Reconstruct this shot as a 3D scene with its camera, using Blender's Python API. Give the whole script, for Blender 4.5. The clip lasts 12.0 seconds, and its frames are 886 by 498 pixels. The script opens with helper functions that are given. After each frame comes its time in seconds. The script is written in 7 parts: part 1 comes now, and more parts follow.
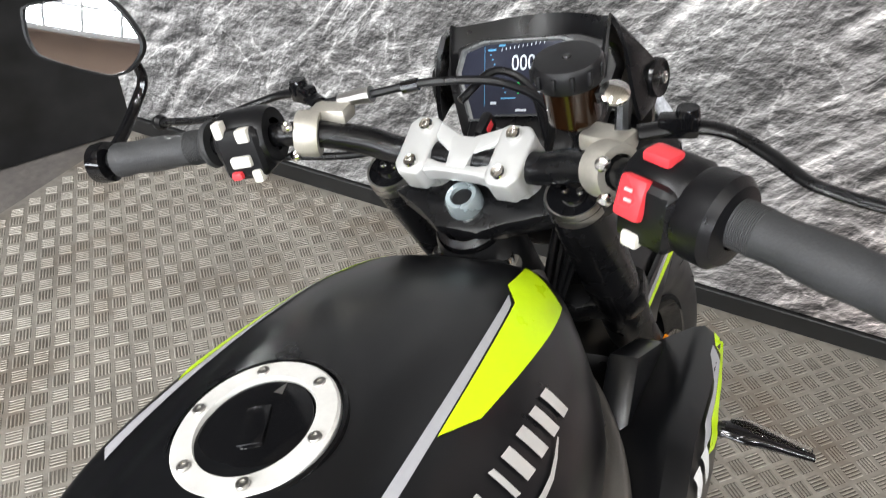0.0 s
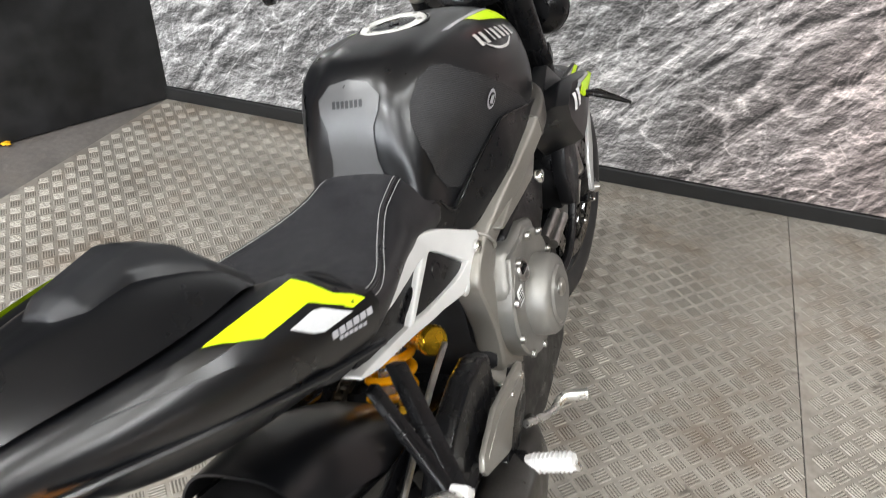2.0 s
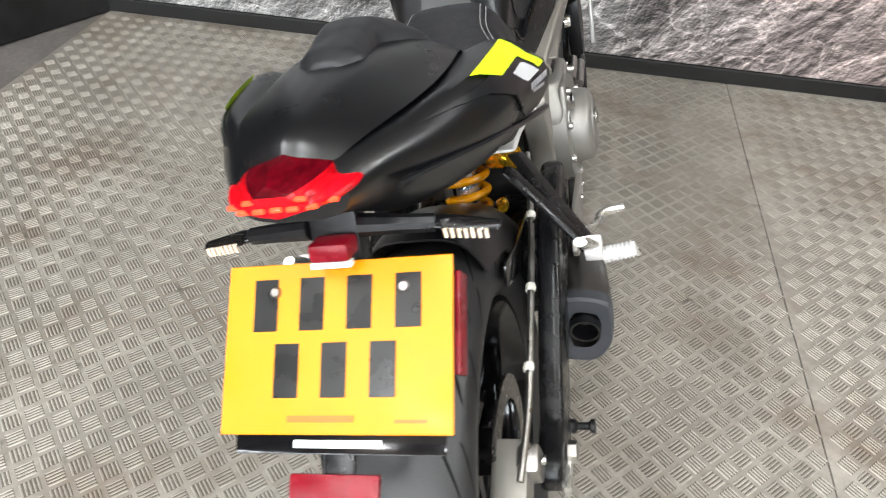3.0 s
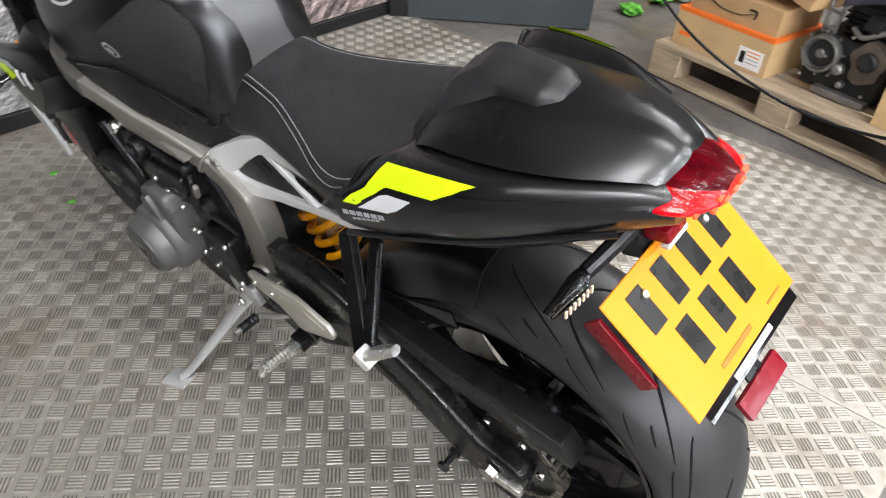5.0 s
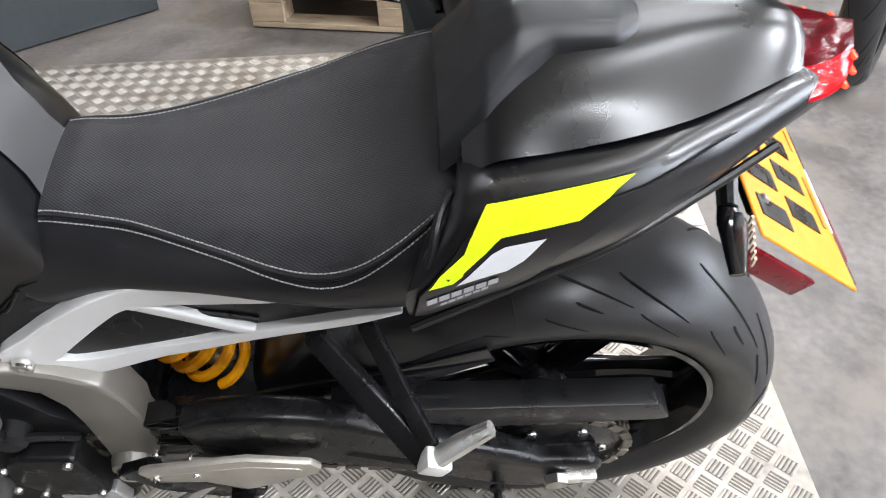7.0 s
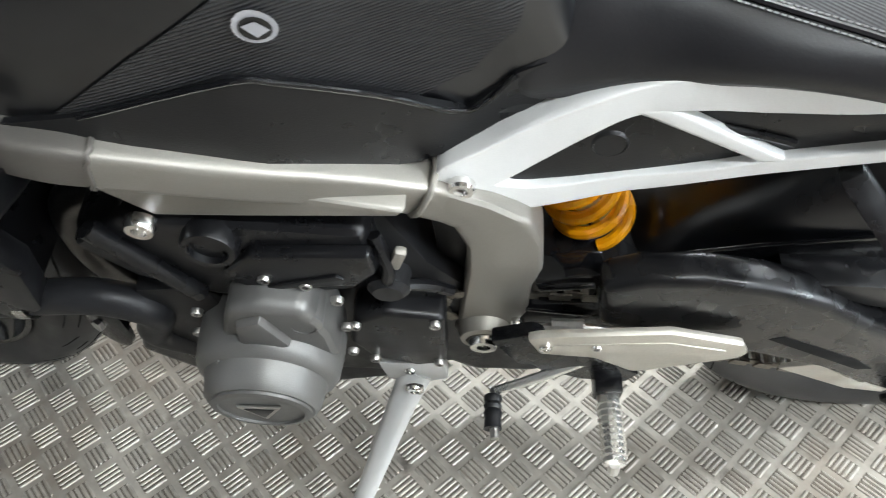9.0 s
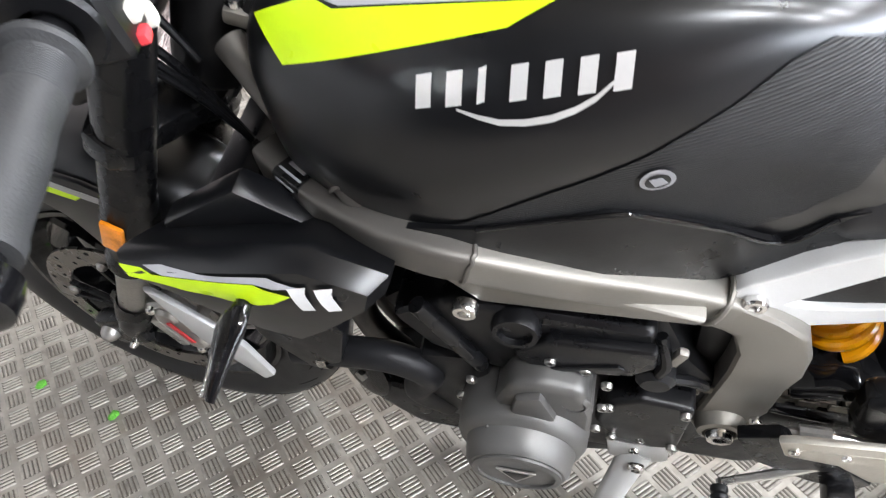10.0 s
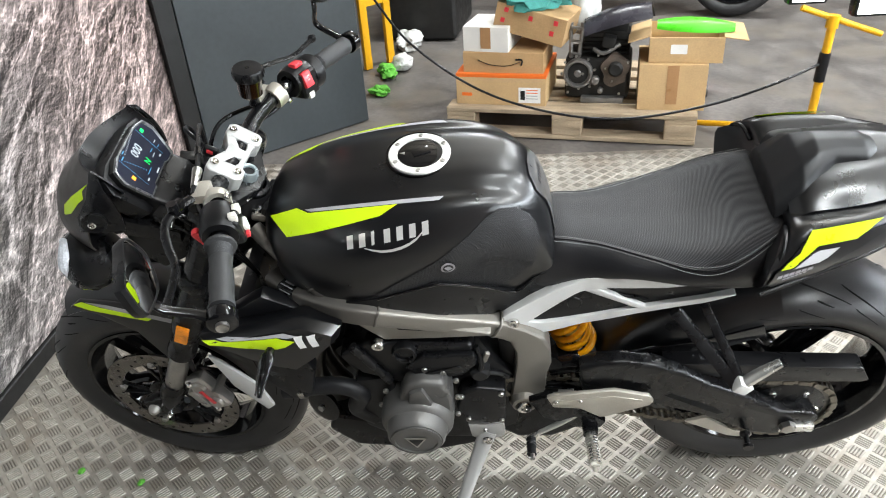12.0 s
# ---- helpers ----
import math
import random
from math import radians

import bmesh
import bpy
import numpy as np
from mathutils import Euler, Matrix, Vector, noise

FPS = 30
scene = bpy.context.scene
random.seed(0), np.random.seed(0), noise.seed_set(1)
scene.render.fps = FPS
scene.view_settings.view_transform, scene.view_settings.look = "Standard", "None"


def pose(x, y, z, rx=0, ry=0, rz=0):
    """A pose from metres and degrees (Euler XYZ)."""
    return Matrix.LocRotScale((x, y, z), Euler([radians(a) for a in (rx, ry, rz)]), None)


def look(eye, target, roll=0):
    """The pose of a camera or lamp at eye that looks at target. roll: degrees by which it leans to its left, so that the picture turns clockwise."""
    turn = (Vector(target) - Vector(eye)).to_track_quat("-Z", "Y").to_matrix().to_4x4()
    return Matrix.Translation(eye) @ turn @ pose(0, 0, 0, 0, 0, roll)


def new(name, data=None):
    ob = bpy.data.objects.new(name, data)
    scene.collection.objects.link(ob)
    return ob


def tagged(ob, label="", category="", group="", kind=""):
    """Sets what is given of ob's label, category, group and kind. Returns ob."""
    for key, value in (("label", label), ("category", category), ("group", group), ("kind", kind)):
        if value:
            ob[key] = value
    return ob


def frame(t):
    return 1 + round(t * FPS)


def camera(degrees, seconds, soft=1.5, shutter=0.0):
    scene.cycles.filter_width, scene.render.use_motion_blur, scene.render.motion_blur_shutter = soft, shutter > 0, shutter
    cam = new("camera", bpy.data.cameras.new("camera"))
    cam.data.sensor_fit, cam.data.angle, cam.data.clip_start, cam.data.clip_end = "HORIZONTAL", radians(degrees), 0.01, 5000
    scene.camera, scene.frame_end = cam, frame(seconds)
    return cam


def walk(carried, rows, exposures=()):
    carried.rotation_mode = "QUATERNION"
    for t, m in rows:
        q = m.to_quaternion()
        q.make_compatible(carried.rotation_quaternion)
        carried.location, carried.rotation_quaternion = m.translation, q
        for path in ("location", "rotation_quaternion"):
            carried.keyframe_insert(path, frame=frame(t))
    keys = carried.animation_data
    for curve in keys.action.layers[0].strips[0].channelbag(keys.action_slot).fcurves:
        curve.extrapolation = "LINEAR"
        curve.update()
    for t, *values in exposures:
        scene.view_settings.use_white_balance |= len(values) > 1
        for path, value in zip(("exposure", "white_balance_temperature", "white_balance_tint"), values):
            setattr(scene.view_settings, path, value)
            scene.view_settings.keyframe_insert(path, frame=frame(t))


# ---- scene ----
cam = camera(62.57, 12.0, soft=1.0, shutter=0.2)
LEAN = 15.43
ROWS = [
    (0.0, -0.048, 0.579, 1.277, 23.32, -40.07, 2.01),
    (0.5, -0.024, 0.514, 1.339, 21.21, -36.62, 2.17),
    (1.0, 0.062, 0.248, 1.342, 20.56, -33.30, 2.16),
    (1.5, 0.122, -0.014, 1.325, 19.71, -33.65, 1.99),
    (2.0, 0.186, -0.259, 1.281, 18.38, -35.21, 1.88),
    (2.5, 0.171, -0.447, 1.263, 16.42, -38.04, 1.53),
    (3.0, -0.039, -0.567, 1.213, 7.92, -39.71, 3.35),
    (3.2, -0.141, -0.601, 1.218, 4.22, -40.11, 3.72),
    (4.8, -0.827, -0.342, 1.202, -47.18, -37.03, 6.24),
    (5.0, -0.857, -0.269, 1.195, -53.17, -36.72, 5.25),
    (5.5, -0.900, -0.092, 1.208, -67.96, -35.78, 3.18),
    (6.0, -0.955, 0.038, 1.214, -79.35, -36.05, 0.25),
    (6.5, -0.889, 0.136, 1.166, -86.89, -37.19, -2.25),
    (6.7, -0.839, 0.166, 1.149, -89.20, -37.92, -2.79),
    (8.3, -0.726, 0.462, 0.957, -92.16, -44.13, -1.80),
    (8.5, -0.713, 0.517, 0.955, -91.37, -45.25, -1.32),
    (9.0, -0.720, 0.609, 0.948, -85.45, -45.10, -1.89),
    (9.5, -0.740, 0.695, 0.968, -78.97, -43.34, -2.84),
    (10.0, -0.776, 0.774, 1.046, -74.89, -41.10, -3.60),
    (10.5, -0.839, 0.786, 1.154, -74.94, -38.27, -3.81),
    (11.0, -1.013, 0.710, 1.298, -76.31, -35.78, -4.39),
    (11.5, -1.219, 0.641, 1.382, -80.59, -33.48, -4.42),
    (12.0, -1.367, 0.650, 1.408, -84.81, -31.42, -4.32),
]
walk(cam, [(t, pose(x, y, z, 90 + pitch, 0, yaw) @ pose(0, 0, 0, 0, 0, roll)) for t, x, y, z, yaw, pitch, roll in ROWS],
     exposures=[(0.0, -0.16, 6250, 9), (1.5, -0.16, 6300, 9), (2.6, -0.16, 6250, 8), (5.0, -0.26, 6150, 10), (6.5, -0.18, 6050, 12),
                (8.5, 0.35, 5950, 3), (10.5, 0.47, 6050, 12), (12.0, -0.04, 6100, 6)])

# ---- world, lights and exposure ----
world = bpy.data.worlds.new("hall")
world.use_nodes = True
scene.world = world
world.node_tree.nodes["Background"].inputs[0].default_value = (0.80, 0.86, 0.95, 1)
world.node_tree.nodes["Background"].inputs[1].default_value = 0.03
scene.view_settings.exposure = -0.2


def lamp(name, kind, m, power, colour=(1, 1, 1), size=1.0, size_y=None):
    data = bpy.data.lights.new(name, kind)
    data.energy, data.color = power, colour
    if kind == "AREA":
        data.size = size
        if size_y:
            data.shape, data.size_y = "RECTANGLE", size_y
    else:
        data.shadow_soft_size = size
    ob = new(name, data)
    ob.matrix_world = m
    return ob


# ---- helpers for shapes ----
def spline(pts, per=6):
    """A smooth line through the points (Catmull-Rom)."""
    p = np.array(pts, float)
    p = np.vstack([2 * p[0] - p[1], p, 2 * p[-1] - p[-2]])
    out = []
    for i in range(1, len(p) - 2):
        for k in range(per):
            t = k / per
            a, b, c, d = p[i - 1], p[i], p[i + 1], p[i + 2]
            out.append(0.5 * (2 * b + (c - a) * t + (2 * a - 5 * b + 4 * c - d) * t * t + (3 * b - a - 3 * c + d) * t ** 3))
    out.append(p[-2])
    return np.array(out)


def grid_mesh(rows, closed=False, caps=False):
    """A bmesh over rows of points; closed: each row is a ring; caps: the first and last rings are filled."""
    bm = bmesh.new()
    vs = [[bm.verts.new(p) for p in row] for row in rows]
    n = len(vs[0])
    for a, b in zip(vs, vs[1:]):
        for i in range(n if closed else n - 1):
            j = (i + 1) % n
            try:
                bm.faces.new((a[i], a[j], b[j], b[i]))
            except ValueError:
                pass
    if caps:
        for ring in (vs[0], vs[-1]):
            bm.faces.new(ring)
    bmesh.ops.remove_doubles(bm, verts=bm.verts, dist=1e-5)
    bmesh.ops.recalc_face_normals(bm, faces=bm.faces)
    return bm


def tube(pts, r, seg=12, per=6, caps=True, flat=1.0, box=1.0):
    """A round bar along a smooth line; r: one radius, or one for each point."""
    line = spline(pts, per) if per > 1 else np.array(pts, float)
    rr = np.interp(np.linspace(0, 1, len(line)), np.linspace(0, 1, len(pts)), r) if np.ndim(r) else np.full(len(line), r)
    rows, side = [], None
    for i, p in enumerate(line):
        d = line[min(i + 1, len(line) - 1)] - line[max(i - 1, 0)]
        d = d / (np.linalg.norm(d) + 1e-12)
        if side is None:
            side = np.cross(d, (0, 0, 1) if abs(d[2]) < 0.9 else (1, 0, 0))
        side = side - d * (side @ d)
        side /= np.linalg.norm(side)
        up = np.cross(d, side)
        ring = []
        for a in np.linspace(0, 2 * math.pi, seg, endpoint=False):
            c, s = math.cos(a), math.sin(a)
            ring.append(p + rr[i] * (math.copysign(abs(c) ** box, c) * side + flat * math.copysign(abs(s) ** box, s) * up))
        rows.append(ring)
    return grid_mesh(rows, True, caps)


def lathe(profile, origin=(0, 0, 0), axis=(1, 0, 0), seg=32, caps=False):
    """A turned form: profile of (radius, way along the axis)."""
    m = Matrix.Translation(origin) @ Vector((0, 0, 1)).rotation_difference(Vector(axis)).to_matrix().to_4x4()
    rows = [[m @ Vector((r * math.cos(a), r * math.sin(a), h)) for a in np.linspace(0, 2 * math.pi, seg, endpoint=False)] for r, h in profile]
    return grid_mesh(rows, True, caps)


def bevelled(bm, width, segments=2, angle=30):
    bm.normal_update()
    edges = [e for e in bm.edges if len(e.link_faces) == 2 and e.calc_face_angle(0) > radians(angle)]
    if width > 0:
        bmesh.ops.bevel(bm, geom=edges, offset=width, segments=segments, profile=0.6, affect="EDGES", clamp_overlap=True)
    return bm


def prism(outline, a, b, plane="yz", bevel=0.003, segments=2):
    """An outline given in a plane (yz, xz or xy), thickened from a to b across it."""
    def at(p, q, d):
        return {"yz": (d, p, q), "xz": (p, d, q), "xy": (p, q, d)}[plane]
    bm = bmesh.new()
    low, high = [bm.verts.new(at(*p, a)) for p in outline], [bm.verts.new(at(*p, b)) for p in outline]
    bm.faces.new(low), bm.faces.new(high)
    n = len(outline)
    for i in range(n):
        bm.faces.new((low[i], low[(i + 1) % n], high[(i + 1) % n], high[i]))
    bmesh.ops.recalc_face_normals(bm, faces=bm.faces)
    return bevelled(bm, bevel, segments)


def rbox(size, m=None, bevel=0.004, segments=2):
    bm = bmesh.new()
    bmesh.ops.create_cube(bm, size=1, matrix=Matrix.Diagonal((*size, 1)))
    bevelled(bm, bevel, segments)
    if m is not None:
        bmesh.ops.transform(bm, matrix=m, verts=bm.verts)
    return bm


def moved(bm, m):
    bmesh.ops.transform(bm, matrix=m, verts=bm.verts)
    return bm


def joined(*many):
    out = bmesh.new()
    for bm in many:
        data = bpy.data.meshes.new("tmp")
        bm.to_mesh(data)
        out.from_mesh(data)
        bpy.data.meshes.remove(data)
        bm.free()
    return out


def mesh_of(name, bm, material, sharp=35):
    bm.normal_update()
    for f in bm.faces:
        f.smooth = True
    for e in bm.edges:
        if len(e.link_faces) == 2 and e.calc_face_angle(0) > radians(sharp):
            e.smooth = False
    data = bpy.data.meshes.new(name)
    bm.to_mesh(data)
    bm.free()
    for m in (material if isinstance(material, (list, tuple)) else [material]):
        data.materials.append(m)
    return data


def part(name, bm, material, parent, label="", sharp=35):
    ob = new(name, mesh_of(name, bm, material, sharp))
    ob.parent = parent
    return tagged(ob, label)


def thing(name, bm, material, label, category, group="", kind="", sharp=35):
    return tagged(new(name, mesh_of(name, bm, material, sharp)), label, category, group, kind)


def holder(name, m, label, category, group="", kind=""):
    ob = new(name)
    ob.matrix_world = m
    ob.empty_display_size = 0.1
    return tagged(ob, label, category, group, kind)


# ---- materials ----
def mat(name, colour, rough=0.5, metal=0.0, var=0.15, scale=30.0, fine=300.0, bump=0.0, coat=0.0, rvar=0.1, emit=0.0, spec=0.35, stretch=(1, 1, 1)):
    """A surface with variation at two scales, in colour, gloss and relief."""
    m = bpy.data.materials.new(name)
    m.use_nodes = True
    nt = m.node_tree
    nd, ln = nt.nodes, nt.links.new
    b = nd["Principled BSDF"]
    b.inputs["Metallic"].default_value = metal
    b.inputs["Specular IOR Level"].default_value = spec
    b.inputs["Coat Weight"].default_value = coat
    b.inputs["Coat Roughness"].default_value = 0.08
    tc, mp = nd.new("ShaderNodeTexCoord"), nd.new("ShaderNodeMapping")
    mp.inputs["Scale"].default_value = stretch
    ln(tc.outputs["Object"], mp.inputs[0])
    n1, n2 = nd.new("ShaderNodeTexNoise"), nd.new("ShaderNodeTexNoise")
    for n, s, d in ((n1, scale, 5), (n2, fine, 2)):
        n.inputs["Scale"].default_value, n.inputs["Detail"].default_value = s, d
        ln(mp.outputs[0], n.inputs["Vector"])
    mixv = nd.new("ShaderNodeMath")
    mixv.operation = "MULTIPLY_ADD"
    mixv.inputs[1].default_value = 0.6
    half = nd.new("ShaderNodeMath")
    half.operation = "MULTIPLY"
    half.inputs[1].default_value = 0.4
    ln(n2.outputs[0], half.inputs[0])
    ln(n1.outputs[0], mixv.inputs[0])
    ln(half.outputs[0], mixv.inputs[2])
    ramp = nd.new("ShaderNodeMapRange")
    ramp.inputs[1].default_value, ramp.inputs[2].default_value = 0.3, 0.7
    ramp.inputs[3].default_value, ramp.inputs[4].default_value = 1 - var, 1 + var
    ln(mixv.outputs[0], ramp.inputs[0])
    col = nd.new("ShaderNodeVectorMath")
    col.operation = "SCALE"
    col.inputs[0].default_value = colour
    ln(ramp.outputs[0], col.inputs["Scale"])
    ln(col.outputs[0], b.inputs["Base Color"])
    rr = nd.new("ShaderNodeMapRange")
    rr.inputs[1].default_value, rr.inputs[2].default_value = 0.3, 0.7
    rr.inputs[3].default_value, rr.inputs[4].default_value = max(0.02, rough - rvar), min(1, rough + rvar)
    ln(n1.outputs[0], rr.inputs[0])
    ln(rr.outputs[0], b.inputs["Roughness"])
    if bump:
        bp = nd.new("ShaderNodeBump")
        bp.inputs["Strength"].default_value, bp.inputs["Distance"].default_value = 1.0, bump
        ln(n2.outputs[0], bp.inputs["Height"])
        ln(bp.outputs[0], b.inputs["Normal"])
    if emit:
        ln(col.outputs[0], b.inputs["Emission Color"])
        b.inputs["Emission Strength"].default_value = emit
    return m


def glass(name, colour, rough=0.02, ior=1.45):
    m = bpy.data.materials.new(name)
    m.use_nodes = True
    b = m.node_tree.nodes["Principled BSDF"]
    b.inputs["Base Color"].default_value = (*colour, 1)
    b.inputs["Roughness"].default_value, b.inputs["IOR"].default_value = rough, ior
    b.inputs["Transmission Weight"].default_value = 1.0
    return m


MATT_BLACK = mat("satin_black_paint", (0.0032, 0.0034, 0.0042), 0.29, var=0.1, scale=14, fine=900, rvar=0.02, spec=0.62)
BLACK = mat("black_plastic", (0.0055, 0.0055, 0.0062), 0.33, var=0.2, bump=0.00012, fine=700, spec=0.28)
BLACK_METAL = mat("black_powder_coat", (0.005, 0.005, 0.0056), 0.27, var=0.2, fine=500, bump=0.0001, spec=0.28)
GLOSS_BLACK = mat("gloss_black", (0.004, 0.004, 0.0046), 0.10, rvar=0.04, spec=0.4)
RUBBER = mat("rubber", (0.009, 0.009, 0.010), 0.45, var=0.25, scale=25, fine=500, bump=0.0002, spec=0.25)
TYRE = mat("tyre_rubber", (0.020, 0.0195, 0.020), 0.42, var=0.25, scale=12, fine=350, bump=0.0001, spec=0.42)
# near-black that paints the shade inside grooves, holes and slots left uncut
RECESS_SHADE = mat("recess_shade_black", (0.003, 0.003, 0.003), 0.9)
# a little emission is added to brighten the decals, which are no lamps
YELLOW = mat("fluorescent_yellow_vinyl_glow", (0.55, 0.79, 0.004), 0.35, var=0.03, emit=0.08)
SILVER_VINYL = mat("grey_vinyl", (0.36, 0.36, 0.38), 0.4, var=0.05)
SILVER = mat("silver_paint", (0.70, 0.70, 0.69), 0.38, 0.12, var=0.06, fine=800)
SATIN_SILVER = mat("satin_silver_casting", (0.45, 0.45, 0.44), 0.40, 0.3, var=0.05, fine=900, bump=0.00005)
ALU = mat("machined_aluminium", (0.68, 0.67, 0.64), 0.28, 0.9, var=0.1, fine=600)
ALU_GREY = mat("bead_blasted_aluminium", (0.265, 0.250, 0.224), 0.48, 0.65, var=0.15, scale=10, fine=1200, bump=0.0002)
# the frame alloy again, darkened to paint shade on neck and upper rail
SHADED_ALLOY = mat("shaded_cast_frame", (0.150, 0.140, 0.127), 0.46, 0.65, var=0.15, scale=10, fine=1200, bump=0.0002)
ENGINE = mat("engine_case_paint", (0.125, 0.122, 0.117), 0.47, 0.5, var=0.12, fine=900, bump=0.0001)
CLUTCH_GREY = mat("grey_cast_cover", (0.24, 0.232, 0.215), 0.42, 0.55, var=0.12, fine=900, bump=0.0001)
ENGINE_DARK = mat("dark_engine_metal", (0.014, 0.014, 0.015), 0.42, 0.4, var=0.2, fine=800, bump=0.0001)
CHROME = mat("polished_steel", (0.75, 0.74, 0.72), 0.14, 1.0, var=0.08)
STEEL = mat("dull_steel", (0.42, 0.41, 0.39), 0.35, 1.0, var=0.2)
DARK_STEEL = mat("dark_steel", (0.10, 0.095, 0.09), 0.4, 1.0, var=0.3)

# ---- lights of the hall ----
TUBE = mat("lit_light_panel", (1.0, 0.98, 0.95), 0.5, var=0.0, emit=10.0)
FITTING = mat("white_light_housing", (0.8, 0.8, 0.8), 0.5)
for x, y, power in ((-2.3, -0.9, 100), (-0.5, -0.9, 34), (1.3, -0.9, 26), (-2.3, -3.3, 190), (-0.5, -3.3, 145), (1.3, -3.3, 90), (3.4, 0.4, 85), (3.4, -1.6, 110)):
    fit = holder("ceiling_light", pose(x, y, 3.6), "white ceiling light with a lit tube panel", "ceiling light", "ceiling lights")
    part("housing", rbox((0.26, 1.24, 0.06), pose(0, 0, 0.03), 0.01), FITTING, fit)
    part("diffuser", rbox((0.2, 1.2, 0.02), pose(0, 0, -0.012), 0.004), TUBE, fit, "lit diffuser")
    for dy in (-0.4, 0.4):
        part("hanger", tube([(0, dy, 0.05), (0, dy, 1.25)], 0.006, 6, 1), FITTING, fit)
    lamp("hall_area_lamp", "AREA", pose(x, y, 3.56), power, (1.0, 0.99, 0.97), 0.2, 1.2)

# added upward lamps, belonging to no fitting, that brighten the roof lining
for x, y, power in ((-2.3, -2.1, 75), (-0.5, -2.1, 30), (1.3, -2.1, 30), (3.4, -0.6, 170)):
    lamp("hall_area_lamp", "AREA", pose(x, y, 3.68, 180), power, (1.0, 0.98, 0.95), 0.2, 3.6)

# ---- the room ----
def rock_print():
    """A printed photograph of layered rock, lit from one side: pale ridges, dark clefts and a warm brown stain."""
    m = bpy.data.materials.new("rock_print")
    m.use_nodes = True
    nt = m.node_tree
    nd, ln = nt.nodes, nt.links.new
    b = nd["Principled BSDF"]
    b.inputs["Roughness"].default_value = 0.36
    b.inputs["Specular IOR Level"].default_value = 0.3
    tc = nd.new("ShaderNodeTexCoord")

    def mapped(shift, turn, scale):
        mp = nd.new("ShaderNodeMapping")
        mp.vector_type = "TEXTURE"
        mp.inputs["Location"].default_value = shift
        mp.inputs["Rotation"].default_value = (0, radians(turn), 0)
        mp.inputs["Scale"].default_value = scale
        ln(tc.outputs["Object"], mp.inputs[0])
        return mp

    def noise_tex(src, scale, detail, rough, dist=0.0):
        n = nd.new("ShaderNodeTexNoise")
        for k, v in (("Scale", scale), ("Detail", detail), ("Roughness", rough), ("Distortion", dist)):
            n.inputs[k].default_value = v
        ln(src.outputs[0], n.inputs["Vector"])
        return n.outputs[0]

    def calc(op, a, c, clamp=False):
        n = nd.new("ShaderNodeMath")
        n.operation, n.use_clamp = op, clamp
        for i, v in enumerate((a, c)):
            if isinstance(v, (int, float)):
                n.inputs[i].default_value = v
            else:
                ln(v, n.inputs[i])
        return n.outputs[0]

    def ramp(src, stops):
        n = nd.new("ShaderNodeValToRGB")
        el = n.color_ramp.elements
        while len(el) < len(stops):
            el.new(0.5)
        for e, (p, c) in zip(el, stops):
            e.position, e.color = p, (c, c, c, 1) if isinstance(c, float) else (*c, 1)
        ln(src, n.inputs[0])
        return n.outputs[0]

    # relief: a layered height at two places a little apart, one taken from the other, as if lit from above
    def layered(shift, ways, turn, scale, detail, rough, dist, kind="FBM"):
        n = noise_tex(mapped(shift, turn, ways), scale, detail, rough, dist)
        n.node.noise_type = kind
        return n

    slab_a = layered((0, 0, 0), (1.5, 1.0, .72), -33, 2.3, 9, .56, .55)
    slab_b = layered((.010, 0, -.024), (1.5, 1.0, .72), -33, 2.3, 9, .56, .55)
    slab = calc("MULTIPLY", calc("SUBTRACT", slab_a, slab_b), 2.8)
    bump_a = layered((0, 0, 0), (1.25, 1.0, .85), -38, 9.0, 7, .58, .35)
    bump_b = layered((.0035, 0, -.0075), (1.25, 1.0, .85), -38, 9.0, 7, .58, .35)
    bumps = calc("MULTIPLY", calc("SUBTRACT", bump_a, bump_b), 3.2)
    grit_a = layered((0, 0, 0), (1.1, 1.0, .9), -30, 42, 6, .62, .1)
    grit_b = layered((.0008, 0, -.0018), (1.1, 1.0, .9), -30, 42, 6, .62, .1)
    grit = calc("MULTIPLY", calc("SUBTRACT", grit_a, grit_b), 4.4)
    broad = noise_tex(mapped((0.6, 0, 0.2), -25, (1.4, 1, 0.8)), 1.3, 4, 0.5, 0.6)
    base = calc("ADD", calc("MULTIPLY", calc("SUBTRACT", broad, 0.5), 0.75), 0.47)
    tone = calc("ADD", base, calc("ADD", slab, calc("ADD", bumps, grit)), True)
    # a few long dark clefts with a pale lit lip beneath each
    def cleft_line(shift):
        c = noise_tex(mapped(shift, -40, (1.9, 1, 0.75)), 1.25, 8, 0.55, 0.9)
        return calc("ABSOLUTE", calc("SUBTRACT", c, 0.5), 0.0)
    cleft = ramp(cleft_line((0.3, 0, 0.9)), ((0.0, 0.28), (0.005, 0.45), (0.016, 1.0), (1.0, 1.0)))
    lip = ramp(cleft_line((0.312, 0, 0.878)), ((0.0, 0.34), (0.006, 0.22), (0.020, 0.0), (1.0, 0.0)))
    ridges = noise_tex(mapped((0.9, 0, 0.1), -38, (2.0, 1, 0.7)), 2.1, 8, 0.55, 0.8)
    ridge = ramp(calc("ABSOLUTE", calc("SUBTRACT", ridges, 0.52), 0.0), ((0.0, 0.40), (0.004, 0.24), (0.012, 0.0), (1.0, 0.0)))
    flecks = noise_tex(mapped((0.4, 0, 0.7), -48, (1.35, 1, 0.85)), 6.5, 9, 0.60, 0.7)
